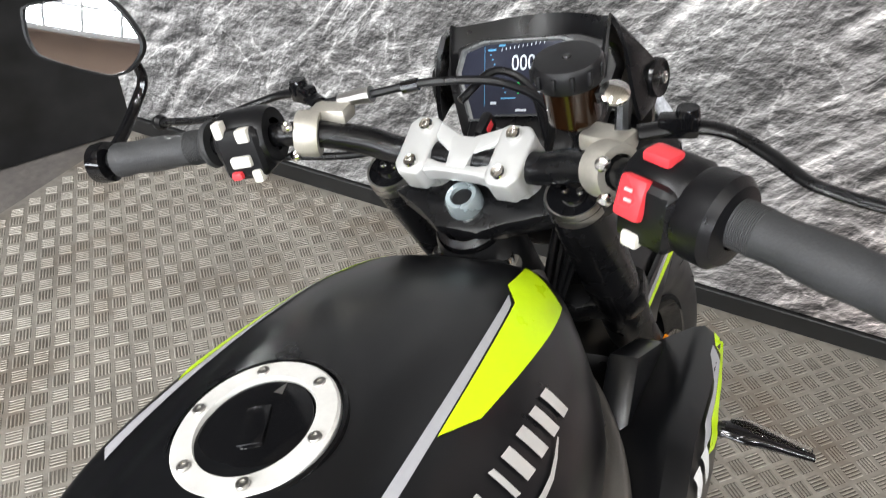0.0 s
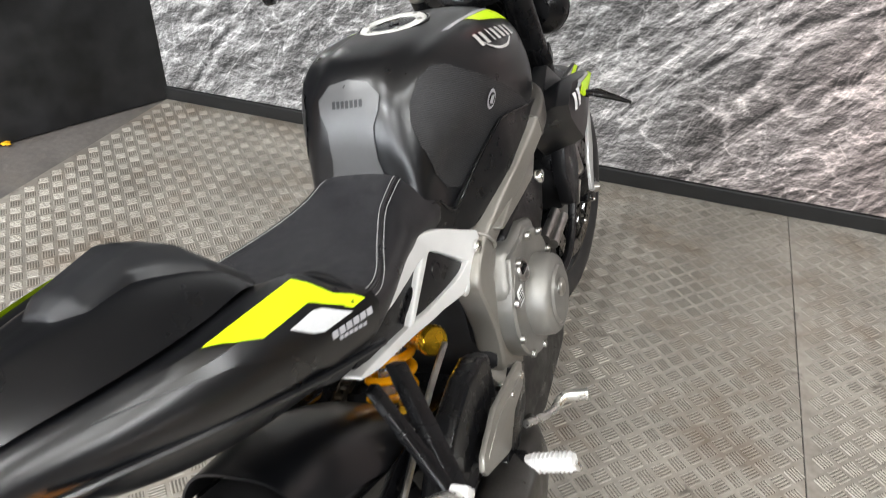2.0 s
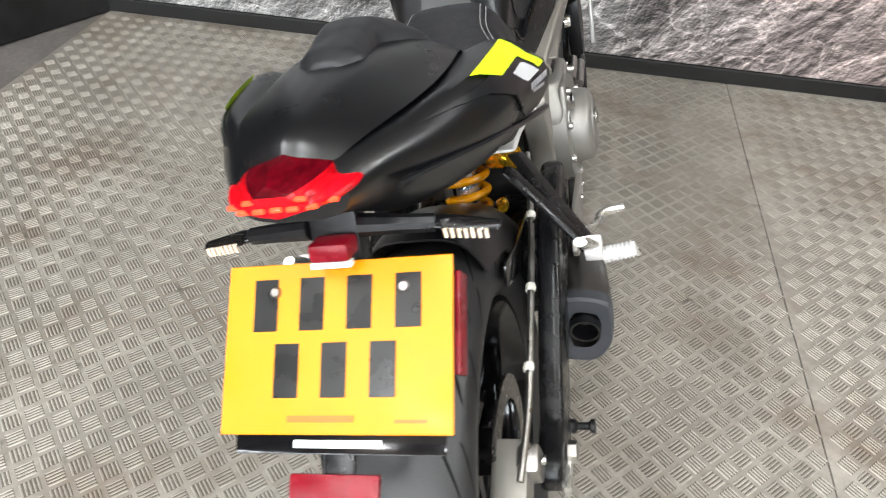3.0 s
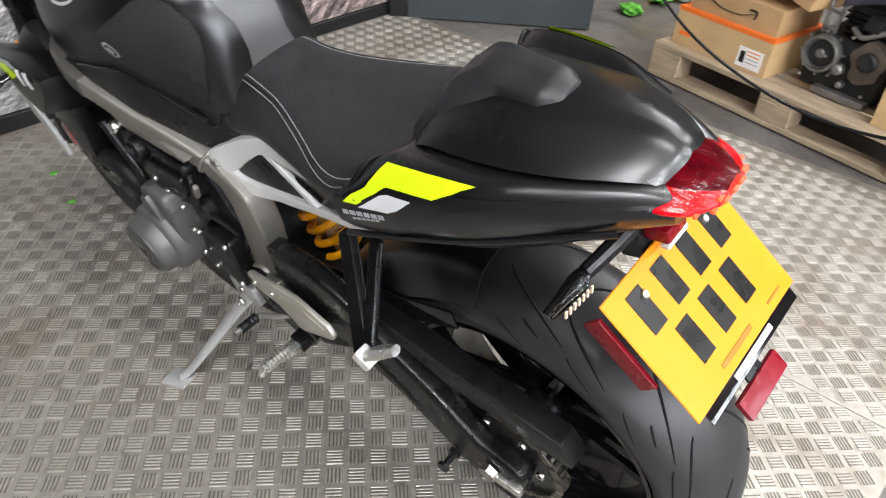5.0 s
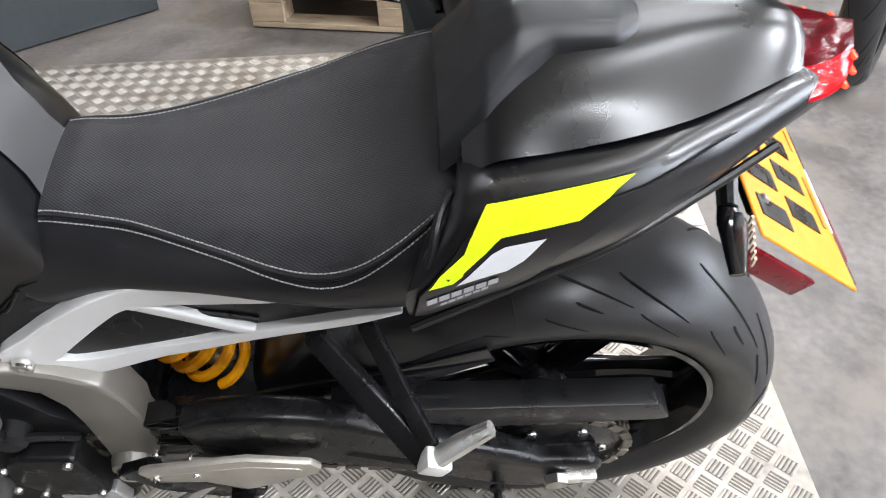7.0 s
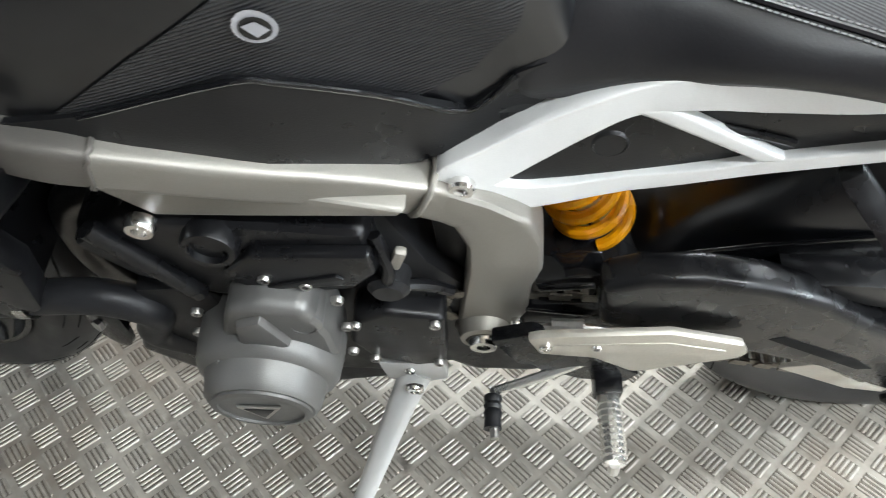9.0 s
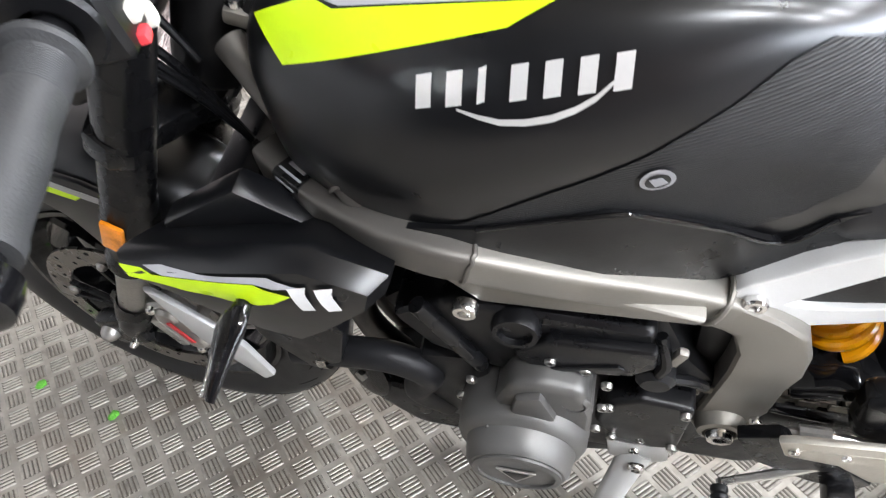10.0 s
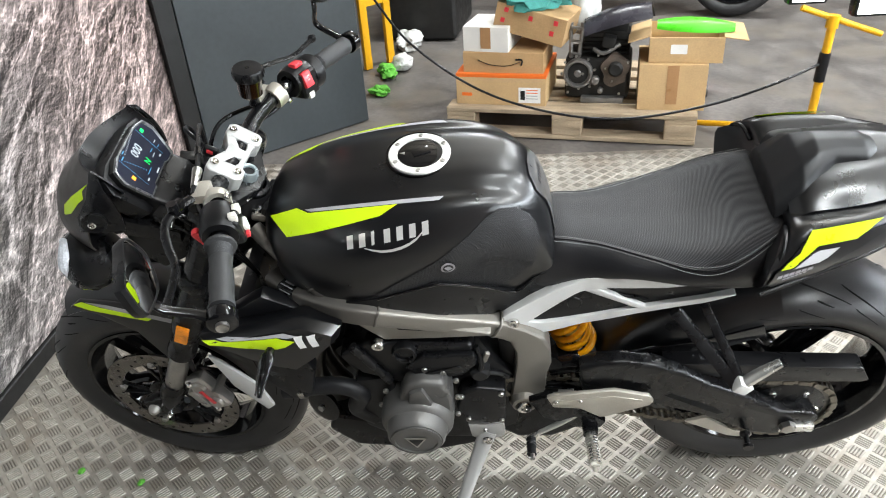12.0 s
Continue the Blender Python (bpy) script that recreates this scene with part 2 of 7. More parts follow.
    fleck = ramp(calc("ABSOLUTE", calc("SUBTRACT", flecks, 0.5), 0.0), ((0.0, 0.26), (0.010, 0.14), (0.028, 0.0), (1.0, 0.0)))
    grey = calc("ADD", calc("MULTIPLY", ramp(tone, ((0.0, 0.020), (0.28, 0.082), (0.5, 0.165), (0.72, 0.285), (1.0, 0.50))), cleft), calc("MULTIPLY", calc("ADD", lip, calc("ADD", ridge, fleck)), calc("ADD", tone, 0.25)), True)
    area = noise_tex(mapped((0.15, 0, 0.3), 0, (1, 1, 1)), 0.85, 2, 0.5, 0.3)
    # the print turns brownish towards its right half
    sep = nd.new("ShaderNodeSeparateXYZ")
    ln(tc.outputs["Object"], sep.inputs[0])
    across = calc("ADD", calc("MULTIPLY", sep.outputs[0], 0.75), calc("ADD", area, -0.42), True)
    tint = ramp(across, ((0.0, (1.0, 0.99, 0.985)), (0.25, (1.0, 0.96, 0.95)), (0.6, (1.05, 0.90, 0.87)), (1.0, (1.08, 0.86, 0.81))))
    warm = nd.new("ShaderNodeVectorMath")
    warm.operation = "MULTIPLY"
    ln(tint, warm.inputs[0])
    warm.inputs[1].default_value = (1.0, 0.995, 0.99)
    warm = warm.outputs[0]
    mix = nd.new("ShaderNodeVectorMath")
    mix.operation = "SCALE"
    ln(warm, mix.inputs[0])
    ln(grey, mix.inputs["Scale"])
    ln(mix.outputs[0], b.inputs["Base Color"])
    return m


def stained(m, colour, scale, low, high, shift=0.0, detail=6):
    """Patches of another colour with a shape of their own laid over a surface."""
    nd, ln = m.node_tree.nodes, m.node_tree.links.new
    b = nd["Principled BSDF"]
    mp = nd.new("ShaderNodeMapping")
    mp.inputs["Location"].default_value = (shift, shift * 0.7, 0)
    ln(nd["Texture Coordinate"].outputs["Object"], mp.inputs[0])
    n = nd.new("ShaderNodeTexNoise")
    n.inputs["Scale"].default_value, n.inputs["Detail"].default_value, n.inputs["Roughness"].default_value = scale, detail, 0.62
    ln(mp.outputs[0], n.inputs["Vector"])
    k = nd.new("ShaderNodeMapRange")
    k.inputs[1].default_value, k.inputs[2].default_value = low, high
    ln(n.outputs[0], k.inputs[0])
    mix = nd.new("ShaderNodeMix")
    mix.data_type = "RGBA"
    ln(k.outputs[0], mix.inputs[0])
    ln(b.inputs["Base Color"].links[0].from_socket, mix.inputs[6])
    mix.inputs[7].default_value = (*colour, 1)
    ln(mix.outputs[2], b.inputs["Base Color"])
    return m


ROCK = rock_print()
PANEL_BLACK = mat("black_board", (0.009, 0.009, 0.0095), 0.45, var=0.8, scale=3, fine=12)
PANEL_GREY = mat("dark_grey_steel_sheet", (0.040, 0.047, 0.050), 0.42, var=0.15, scale=3, fine=40)
SKIRT = mat("black_skirting", (0.010, 0.010, 0.010), 0.5, var=0.3)
CONCRETE = mat("worn_painted_concrete", (0.125, 0.114, 0.106), 0.5, var=0.4, scale=5, fine=40, rvar=0.2, bump=0.001)
CHEQUER = mat("aluminium_tread_plate", (0.35, 0.324, 0.284), 0.45, 0.45, var=0.32, scale=3.5, fine=45, rvar=0.12)
CHEQUER_BAR = mat("worn_tread_bar", (0.33, 0.308, 0.272), 0.48, 0.42, var=0.35, scale=5, fine=80, rvar=0.1)
BAR_GAP = mat("dark_bar_gap", (0.135, 0.120, 0.100), 0.6, 0.2, var=0.45, scale=4, fine=120)
stained(CHEQUER, (0.215, 0.178, 0.142), 3.2, 0.50, 0.68)
stained(CHEQUER, (0.13, 0.115, 0.10), 9.0, 0.60, 0.72, 3.0)
stained(CHEQUER_BAR, (0.27, 0.235, 0.195), 3.2, 0.50, 0.68)
stained(BAR_GAP, (0.105, 0.078, 0.055), 3.2, 0.50, 0.68)
stained(CONCRETE, (0.15, 0.133, 0.114), 1.6, 0.50, 0.60)
stained(CONCRETE, (0.082, 0.077, 0.073), 3.0, 0.58, 0.70, 2.0, 9)
stained(CONCRETE, (0.24, 0.195, 0.135), 7.0, 0.68, 0.74, 5.0, 8)
PLASTER = mat("painted_plaster", (0.15, 0.108, 0.085), 0.8, var=0.15, scale=2)
CEIL = mat("roof_lining", (0.42, 0.375, 0.31), 0.8, var=0.1, scale=2)
RIB = mat("dark_roof_rib", (0.20, 0.17, 0.13), 0.7, var=0.15, scale=6)

XL, XR, YF = -1.83, 1.74, 2.075


def wall_between(name, p, q, height, thick, material, label, category="wall", z0=0.0):
    """An upright slab whose face runs from p to q on the plan, thick to the left of that way."""
    d = Vector((q[0] - p[0], q[1] - p[1], 0))
    n = Vector((-d.y, d.x, 0)).normalized() * thick
    bm = prism([(p[0], p[1]), (q[0], q[1]), (q[0] + n.x, q[1] + n.y), (p[0] + n.x, p[1] + n.y)], z0, z0 + height, "xy", 0.003, 1)
    return thing(name, bm, material, label, category, kind="structure")


thing("floor", rbox((14, 13, 0.2), pose(1.0, 0.5, -0.106), 0), CONCRETE, "worn grey painted concrete workshop floor with stains", "floor", kind="structure")


def back_edge(x):
    """The rear edge of the tread plate, which lies slightly askew."""
    return -0.42 - 0.065 * x


def tread_sheet(name, x0, x1):
    return thing(name, prism([(x0, back_edge(x0)), (x1, back_edge(x1)), (x1, YF), (x0, YF)], -0.006, 0, "xy", 0.0008, 1), CHEQUER,
                 "aluminium tread plate floor sheet with raised bars", "floor", kind="structure")


JOINT = 0.62
sheet_a = tread_sheet("floor_sheet_1", XL, JOINT - 0.0015)
sheet_b = tread_sheet("floor_sheet_2", JOINT + 0.0015, XR)

wall_between("wall_front", (XL, YF), (1.70, YF), 2.7, 0.09, ROCK, "wall covered with a grey and brown rock photograph print", z0=0.055)
wall_between("baseboard_front", (XL, YF - 0.012), (1.70, YF - 0.012), 0.055, 0.1, SKIRT, "thin black skirting below the rock print", "baseboard")
wall_between("wall_left_panel", (-2.42, 0.9), (-1.815, 2.09), 2.7, 0.05, PANEL_BLACK, "scuffed black display panel")
wall_between("trim_right", (1.645, 2.045), (1.70, 1.985), 2.7, 0.07, SKIRT, "black edge trim of the grey panel", "trim")
wall_between("wall_right_panel", (1.702, 1.982), (2.26, 1.32), 2.7, 0.05, PANEL_GREY, "dark grey sheet metal panel")
# plain walls and roof that close the workshop
YB, HR = -4.2, 4.85
wall_between("wall_back", (8, YB), (-6, YB), HR, -0.15, PLASTER, "plain painted workshop wall")
wall_between("wall_west", (-6, 7), (-6, YB), HR, -0.15, PLASTER, "plain painted workshop wall")
wall_between("wall_east", (8, YB), (8, 7), HR, -0.15, PLASTER, "plain painted workshop wall")
wall_between("wall_north", (8, 7), (-6, 7), HR, -0.15, PLASTER, "plain painted workshop wall")
thing("ceiling", rbox((14.2, 11.6, 0.1), pose(1, 1.4, HR + 0.05), 0), CEIL, "beige ribbed workshop roof lining", "ceiling", kind="structure")

YI = YB + 0.15
# glazed band along the rear wall, and roof ribs
DAY = mat("bright_daylight_glazing", (0.92, 0.96, 1.0), 0.5, var=0.0, emit=16.0)
FRAME_W = mat("painted_window_frame", (0.25, 0.25, 0.25), 0.5)
win = tagged(new("window_1", mesh_of("window_1", rbox((8.2, 0.06, 0.08), pose(-1.6, YI + 0.07, 1.34), 0.005), FRAME_W)), "long glazed band along the workshop wall", "window", kind="structure")
part("window_frame", rbox((8.2, 0.06, 0.08), pose(-1.6, YI + 0.07, 2.00), 0.005), FRAME_W, win)
part("transom", rbox((8.2, 0.04, 0.04), pose(-1.6, YI + 0.07, 1.72), 0.004), FRAME_W, win)
for k in range(15):
    part("mullion", rbox((0.05, 0.05, 0.60), pose(-5.66 + 0.58 * k, YI + 0.07, 1.67), 0.004), FRAME_W, win)
for k in range(14):
    part("pane", rbox((0.53, 0.01, 0.60), pose(-5.37 + 0.58 * k, YI + 0.012, 1.67), 0.001), DAY, win)
lamp("window_light", "AREA", look((-1.6, YI + 0.03, 1.67), (-1.6, 0.6, 1.67)), 280, (0.97, 0.98, 1.0), 8.1, 0.59)
for k in range(19):
    thing("roof_rib", rbox((0.05, 11.2, 0.10), pose(-5.0 + 0.65 * k, 1.4, HR - 0.05), 0.005), RIB, "dark roof rib under the beige lining", "beam", kind="structure")

# ---- the motorcycle ----
bike = holder("motorcycle", pose(0, 0, 0, 0, -LEAN, 0), "matt black naked motorcycle with yellow decals on its side stand", "motorcycle")
AXIS = Vector((0, -math.sin(radians(23.9)), math.cos(radians(23.9))))
STEER = Matrix.Translation((0, 1.08, 0.92)) @ Matrix.Rotation(radians(-6.6), 4, AXIS) @ Matrix.Translation((0, -1.08, -0.92))


def sectioned(stations, per=5, seg=5, close=True):
    """A symmetric body: stations of (y, half profile of (x, z) from the top middle down); smooth both ways."""
    prof = np.array([[(p[0], y + (p[2] if len(p) > 2 else 0), p[1]) for p in pts] for y, pts in stations])
    rows = np.array([spline(p, seg) for p in prof])
    rows = np.array([spline(rows[:, k], per) for k in range(rows.shape[1])]).transpose(1, 0, 2)
    full = [[*[(-x, y, z) for x, y, z in r[:0:-1]], *[tuple(v) for v in r]] for r in rows]
    return full


TANK = [
    (1.052, [(0, .868), (.03, .867), (.052, .862), (.066, .853), (.073, .84), (.075, .82), (.075, .79), (.07, .76)]),
    (1.03, [(0, .888), (.035, .887), (.062, .884), (.087, .874), (.102, .849), (.106, .82), (.108, .79), (.104, .75)]),
    (0.96, [(0, .919), (.04, .917), (.073, .911), (.105, .896), (.133, .866), (.146, .82), (.148, .78), (.14, .735)]),
    (0.88, [(0, .937), (.045, .935), (.0784, .9262), (.1128, .9128), (.148, .88), (.164, .835), (.162, .785), (.148, .72)]),
    (0.80, [(0, .945), (.048, .943), (.0798, .9334), (.1136, .9266), (.148, .89), (.162, .845), (.153, .79), (.138, .71)]),
    (0.73, [(0, .947), (.05, .945), (.079, .9355), (.11, .932), (.138, .897), (.149, .85), (.136, .79), (.122, .7)]),
    (0.67, [(0, .945), (.048, .943), (.076, .9325), (.104, .924), (.124, .887), (.131, .84), (.115, .78), (.105, .69)]),
    (0.625, [(0, .935), (.042, .932), (.0668, .9184), (.0916, .9046), (.108, .868), (.112, .82), (.1, .77), (.096, .69)]),
    (0.59, [(0, .908), (.038, .904), (.062, .892), (.08, .867), (.094, .832), (.098, .79), (.094, .75), (.092, .69)]),
    (0.566, [(0, .855), (.035, .852), (.058, .842), (.074, .822), (.085, .797), (.09, .77), (.09, .74), (.088, .69)]),
    (0.553, [(0, .79), (.035, .789), (.055, .784), (.07, .775), (.08, .76), (.085, .745), (.085, .725), (.085, .69)]),
]
tank_bm = grid_mesh(sectioned(TANK), caps=True)
from mathutils.bvhtree import BVHTree
tank_bvh = BVHTree.FromBMesh(tank_bm)
tank = part("fuel_tank", tank_bm, MATT_BLACK, bike, "satin black fuel tank", sharp=60)



def cyl_patch(outline, bvh, z0, side, lift=0.0009, step=0.012):
    """A thin decal: an outline in (y, degrees from straight up) laid on a body round the axis x = 0, z = z0."""
    bm = bmesh.new()
    bm.faces.new([bm.verts.new((y, a / 500, 0)) for y, a in outline])
    lo, hi = np.min(outline, 0), np.max(outline, 0)
    for axis, a, b, d in ((0, lo[0], hi[0], step), (1, lo[1] / 500, hi[1] / 500, step)):
        for c in np.arange(a + d / 2, b, d):
            no = Vector((1, 0, 0)) if axis == 0 else Vector((0, 1, 0))
            bmesh.ops.bisect_plane(bm, geom=[*bm.verts, *bm.edges, *bm.faces], plane_co=no * c, plane_no=no)
    for v in bm.verts:
        a = radians(v.co.y * 500)
        d = Vector((side * math.sin(a), 0, math.cos(a)))
        o = Vector((0, v.co.x, z0))
        hit, normal, _, _ = bvh.ray_cast(o + d * 0.5, -d)
        if hit is None:
            hit, normal = o + d * 0.1, d
        v.co = hit + lift * (normal if normal.dot(d) > 0 else -normal)
    bmesh.ops.recalc_face_normals(bm, faces=bm.faces)
    return bm


def side_patch(outline, bvh, side, lift=0.0012, step=0.014, far=0.6):
    """A thin decal: an outline in (y, z) laid on a body seen straight from its side."""
    bm = bmesh.new()
    bm.faces.new([bm.verts.new((0, y, z)) for y, z in outline])
    lo, hi = np.min(outline, 0), np.max(outline, 0)
    for axis, a, b in ((1, lo[0], hi[0]), (2, lo[1], hi[1])):
        for c in np.arange(a + step / 2, b, step):
            no = Vector((0, 1, 0)) if axis == 1 else Vector((0, 0, 1))
            bmesh.ops.bisect_plane(bm, geom=[*bm.verts, *bm.edges, *bm.faces], plane_co=no * c, plane_no=no)
    last = side * 0.1
    for v in bm.verts:
        hit, normal, _, _ = bvh.ray_cast(Vector((side * far, v.co.y, v.co.z)), Vector((-side, 0, 0)))
        if hit is not None:
            last = hit.x
        v.co.x = (hit.x if hit is not None else last) + side * lift
    bmesh.ops.recalc_face_normals(bm, faces=bm.faces)
    return bm


def thick(bm, t):
    bmesh.ops.recalc_face_normals(bm, faces=bm.faces)
    bmesh.ops.solidify(bm, geom=bm.faces[:], thickness=t)
    return bm


def bolt(at, axis=(1, 0, 0), r=0.007, h=0.006, material=None, parent=None, m=None, label="steel socket bolt"):
    bm = lathe([(0, 0), (r, 0), (r, h * 0.7), (r * 0.85, h), (r * 0.5, h), (r * 0.5, h * 0.45), (0, h * 0.45)], at, axis, 14)
    if m is not None:
        moved(bm, m)
    return part("bolt", bm, material or CHROME, parent or bike)


# emission stands in for light the reflector throws back; it holds no bulb
AMBER_GLOW = mat("glowing_amber_reflector", (0.62, 0.20, 0.008), 0.12, var=0.5, scale=60, fine=900, coat=0.4, emit=0.30)
RED_LENS = mat("red_lens", (0.36, 0.0010, 0.005), 0.12, var=0.8, scale=60, fine=170, rvar=0.05, emit=0.75, bump=0.0008, spec=0.3, stretch=(1, 0.6, 2.2))
RED_LED = mat("lit_red_led", (1.0, 0.030, 0.008), 0.3, var=0.0, emit=5.0)
REFLECTOR = mat("red_reflector", (0.17, 0.003, 0.010), 0.3, var=0.2, fine=900, bump=0.0002, spec=0.25)
CLEAR = glass("clear_lens", (0.92, 0.92, 0.92), 0.05)
RED = mat("red_plastic", (0.66, 0.045, 0.055), 0.35, var=0.06)
WHITE = mat("ivory_plastic", (0.62, 0.60, 0.54), 0.4, var=0.08)
GOLD = mat("anodised_gold", (0.72, 0.40, 0.02), 0.24, 0.9, var=0.05)
BRONZE = mat("champagne_casting", (0.48, 0.455, 0.40), 0.48, 0.7, var=0.1)
PLATE_Y = mat("yellow_plate", (0.62, 0.215, 0.0), 0.4, var=0.03, spec=0.3)
INK = mat("black_print", (0.006, 0.006, 0.006), 0.3, var=0.05)
INK_BROWN = mat("faded_print", (0.25, 0.12, 0.01), 0.4, var=0.05)
WHITE_PRINT = mat("white_print", (0.75, 0.75, 0.75), 0.4, var=0.05)
LETTER = mat("brushed_silver_badge", (0.72, 0.71, 0.69), 0.34, 0.5, var=0.03, rvar=0.02)
GREY_RUBBER = mat("grip_rubber", (0.0312, 0.0318, 0.033), 0.55, var=0.2, fine=600, bump=0.0003)
PAD = mat("ribbed_grip_pad", (0.020, 0.020, 0.021), 0.46, var=0.35, scale=12, fine=900)


def ribbed(m, ways, strength, depth, tone=0.0):
    """Fine woven lines across each way given as (direction, spacing)."""
    nd, ln = m.node_tree.nodes, m.node_tree.links.new
    b, height = nd["Principled BSDF"], None
    for way, spacing in ways:
        dot = nd.new("ShaderNodeVectorMath")
        dot.operation = "DOT_PRODUCT"
        ln(nd["Texture Coordinate"].outputs["Object"], dot.inputs[0])
        dot.inputs[1].default_value = Vector(way).normalized() * (2 * math.pi / spacing)
        sine = nd.new("ShaderNodeMath")
        sine.operation = "SINE"
        ln(dot.outputs["Value"], sine.inputs[0])
        if height is None:
            height = sine.outputs[0]
        else:
            add = nd.new("ShaderNodeMath")
            add.operation = "MULTIPLY_ADD"
            ln(sine.outputs[0], add.inputs[0])
            add.inputs[1].default_value = 0.45
            ln(height, add.inputs[2])
            height = add.outputs[0]
    bump = nd.new("ShaderNodeBump")
    bump.inputs["Strength"].default_value, bump.inputs["Distance"].default_value = strength, depth
    ln(height, bump.inputs["Height"])
    ln(bump.outputs[0], b.inputs["Normal"])
    if tone:
        k = nd.new("ShaderNodeMapRange")
        k.inputs[1].default_value, k.inputs[2].default_value = -1.2, 1.2
        k.inputs[3].default_value, k.inputs[4].default_value = 1 - tone, 1 + tone
        ln(height, k.inputs[0])
        scaled = nd.new("ShaderNodeVectorMath")
        scaled.operation = "SCALE"
        ln(b.inputs["Base Color"].links[0].from_socket, scaled.inputs[0])
        ln(k.outputs[0], scaled.inputs["Scale"])
        ln(scaled.outputs[0], b.inputs["Base Color"])
    return m


ribbed(PAD, [((0, .22, 1), .0029)], 0.6, 0.0004, 0.35)
SEAT_TOP = ribbed(mat("woven_seat_cover", (0.019, 0.019, 0.0215), 0.46, var=0.25, scale=60, fine=900), [((1, -.7, .15), .0023), ((.7, 1, 0), .0036)], 0.35, 0.0003, 0.36)
SEAT_SIDE = mat("smooth_seat_vinyl", (0.011, 0.011, 0.0125), 0.34, var=0.25, scale=9, fine=500, bump=0.0001, spec=0.42)
THREAD = mat("pale_stitching", (0.30, 0.30, 0.30), 0.8, var=0.1)
MIRROR = bpy.data.materials.new("mirror_silver")
MIRROR.use_nodes = True
MIRROR.node_tree.nodes["Principled BSDF"].inputs["Base Color"].default_value = (0.85, 0.85, 0.85, 1)
MIRROR.node_tree.nodes["Principled BSDF"].inputs["Metallic"].default_value = 1.0
MIRROR.node_tree.nodes["Principled BSDF"].inputs["Roughness"].default_value = 0.02
SCREEN = mat("display_glass", (0.020, 0.022, 0.034), 0.08, var=0.1, coat=0.3)
DRL = mat("lit_daytime_strip", (0.62, 0.64, 0.68), 0.25, var=0.35, scale=60, emit=0.12)
HUMP_GREY = mat("dark_grey_rubber_pad", (0.014, 0.0145, 0.016), 0.40, var=0.12, fine=900, bump=0.00006)

# --- tank details
RING_M = mat("white_anodised_ring", (0.70, 0.69, 0.66), 0.38, 0.3, var=0.06)
CAP_AT, CAP_N = Vector((0, 0.778, 0.9455)), Vector((0, -0.02, 1)).normalized()
cap = part("fuel_cap", lathe([(0.0575, -0.010), (0.0575, 0.0004), (0.0555, 0.0010), (0.0550, -0.004), (0, -0.004)], CAP_AT, CAP_N, 48), GLOSS_BLACK, bike, "black fuel filler cap")
part("ring", lathe([(0.0375, -0.001), (0.0385, 0.0030), (0.0515, 0.0028), (0.0530, 0.0012), (0.0530, -0.006), (0.0375, -0.006)], CAP_AT, CAP_N, 56), RING_M, cap, "white metal filler ring")
part("lid", lathe([(0.037, -0.003), (0.036, 0.001), (0.025, 0.0025), (0.0, 0.003)], CAP_AT, CAP_N, 40), GLOSS_BLACK, cap)
part("key_flap", rbox((0.016, 0.030, 0.002), pose(0.002, 0.776, 0.9492, 0, 0, 25), 0.0008), GLOSS_BLACK, cap)
part("latch", prism([(-.004, .803), (.003, .803), (.0, .812)], .9475, .9485, "xy", 0), STEEL, cap)
for k in range(6):
    a = radians(30 + 60 * k)
    bolt((0.0452 * math.sin(a), 0.778 + 0.0452 * math.cos(a), 0.9483), CAP_N, 0.0042, 0.002, STEEL, cap)
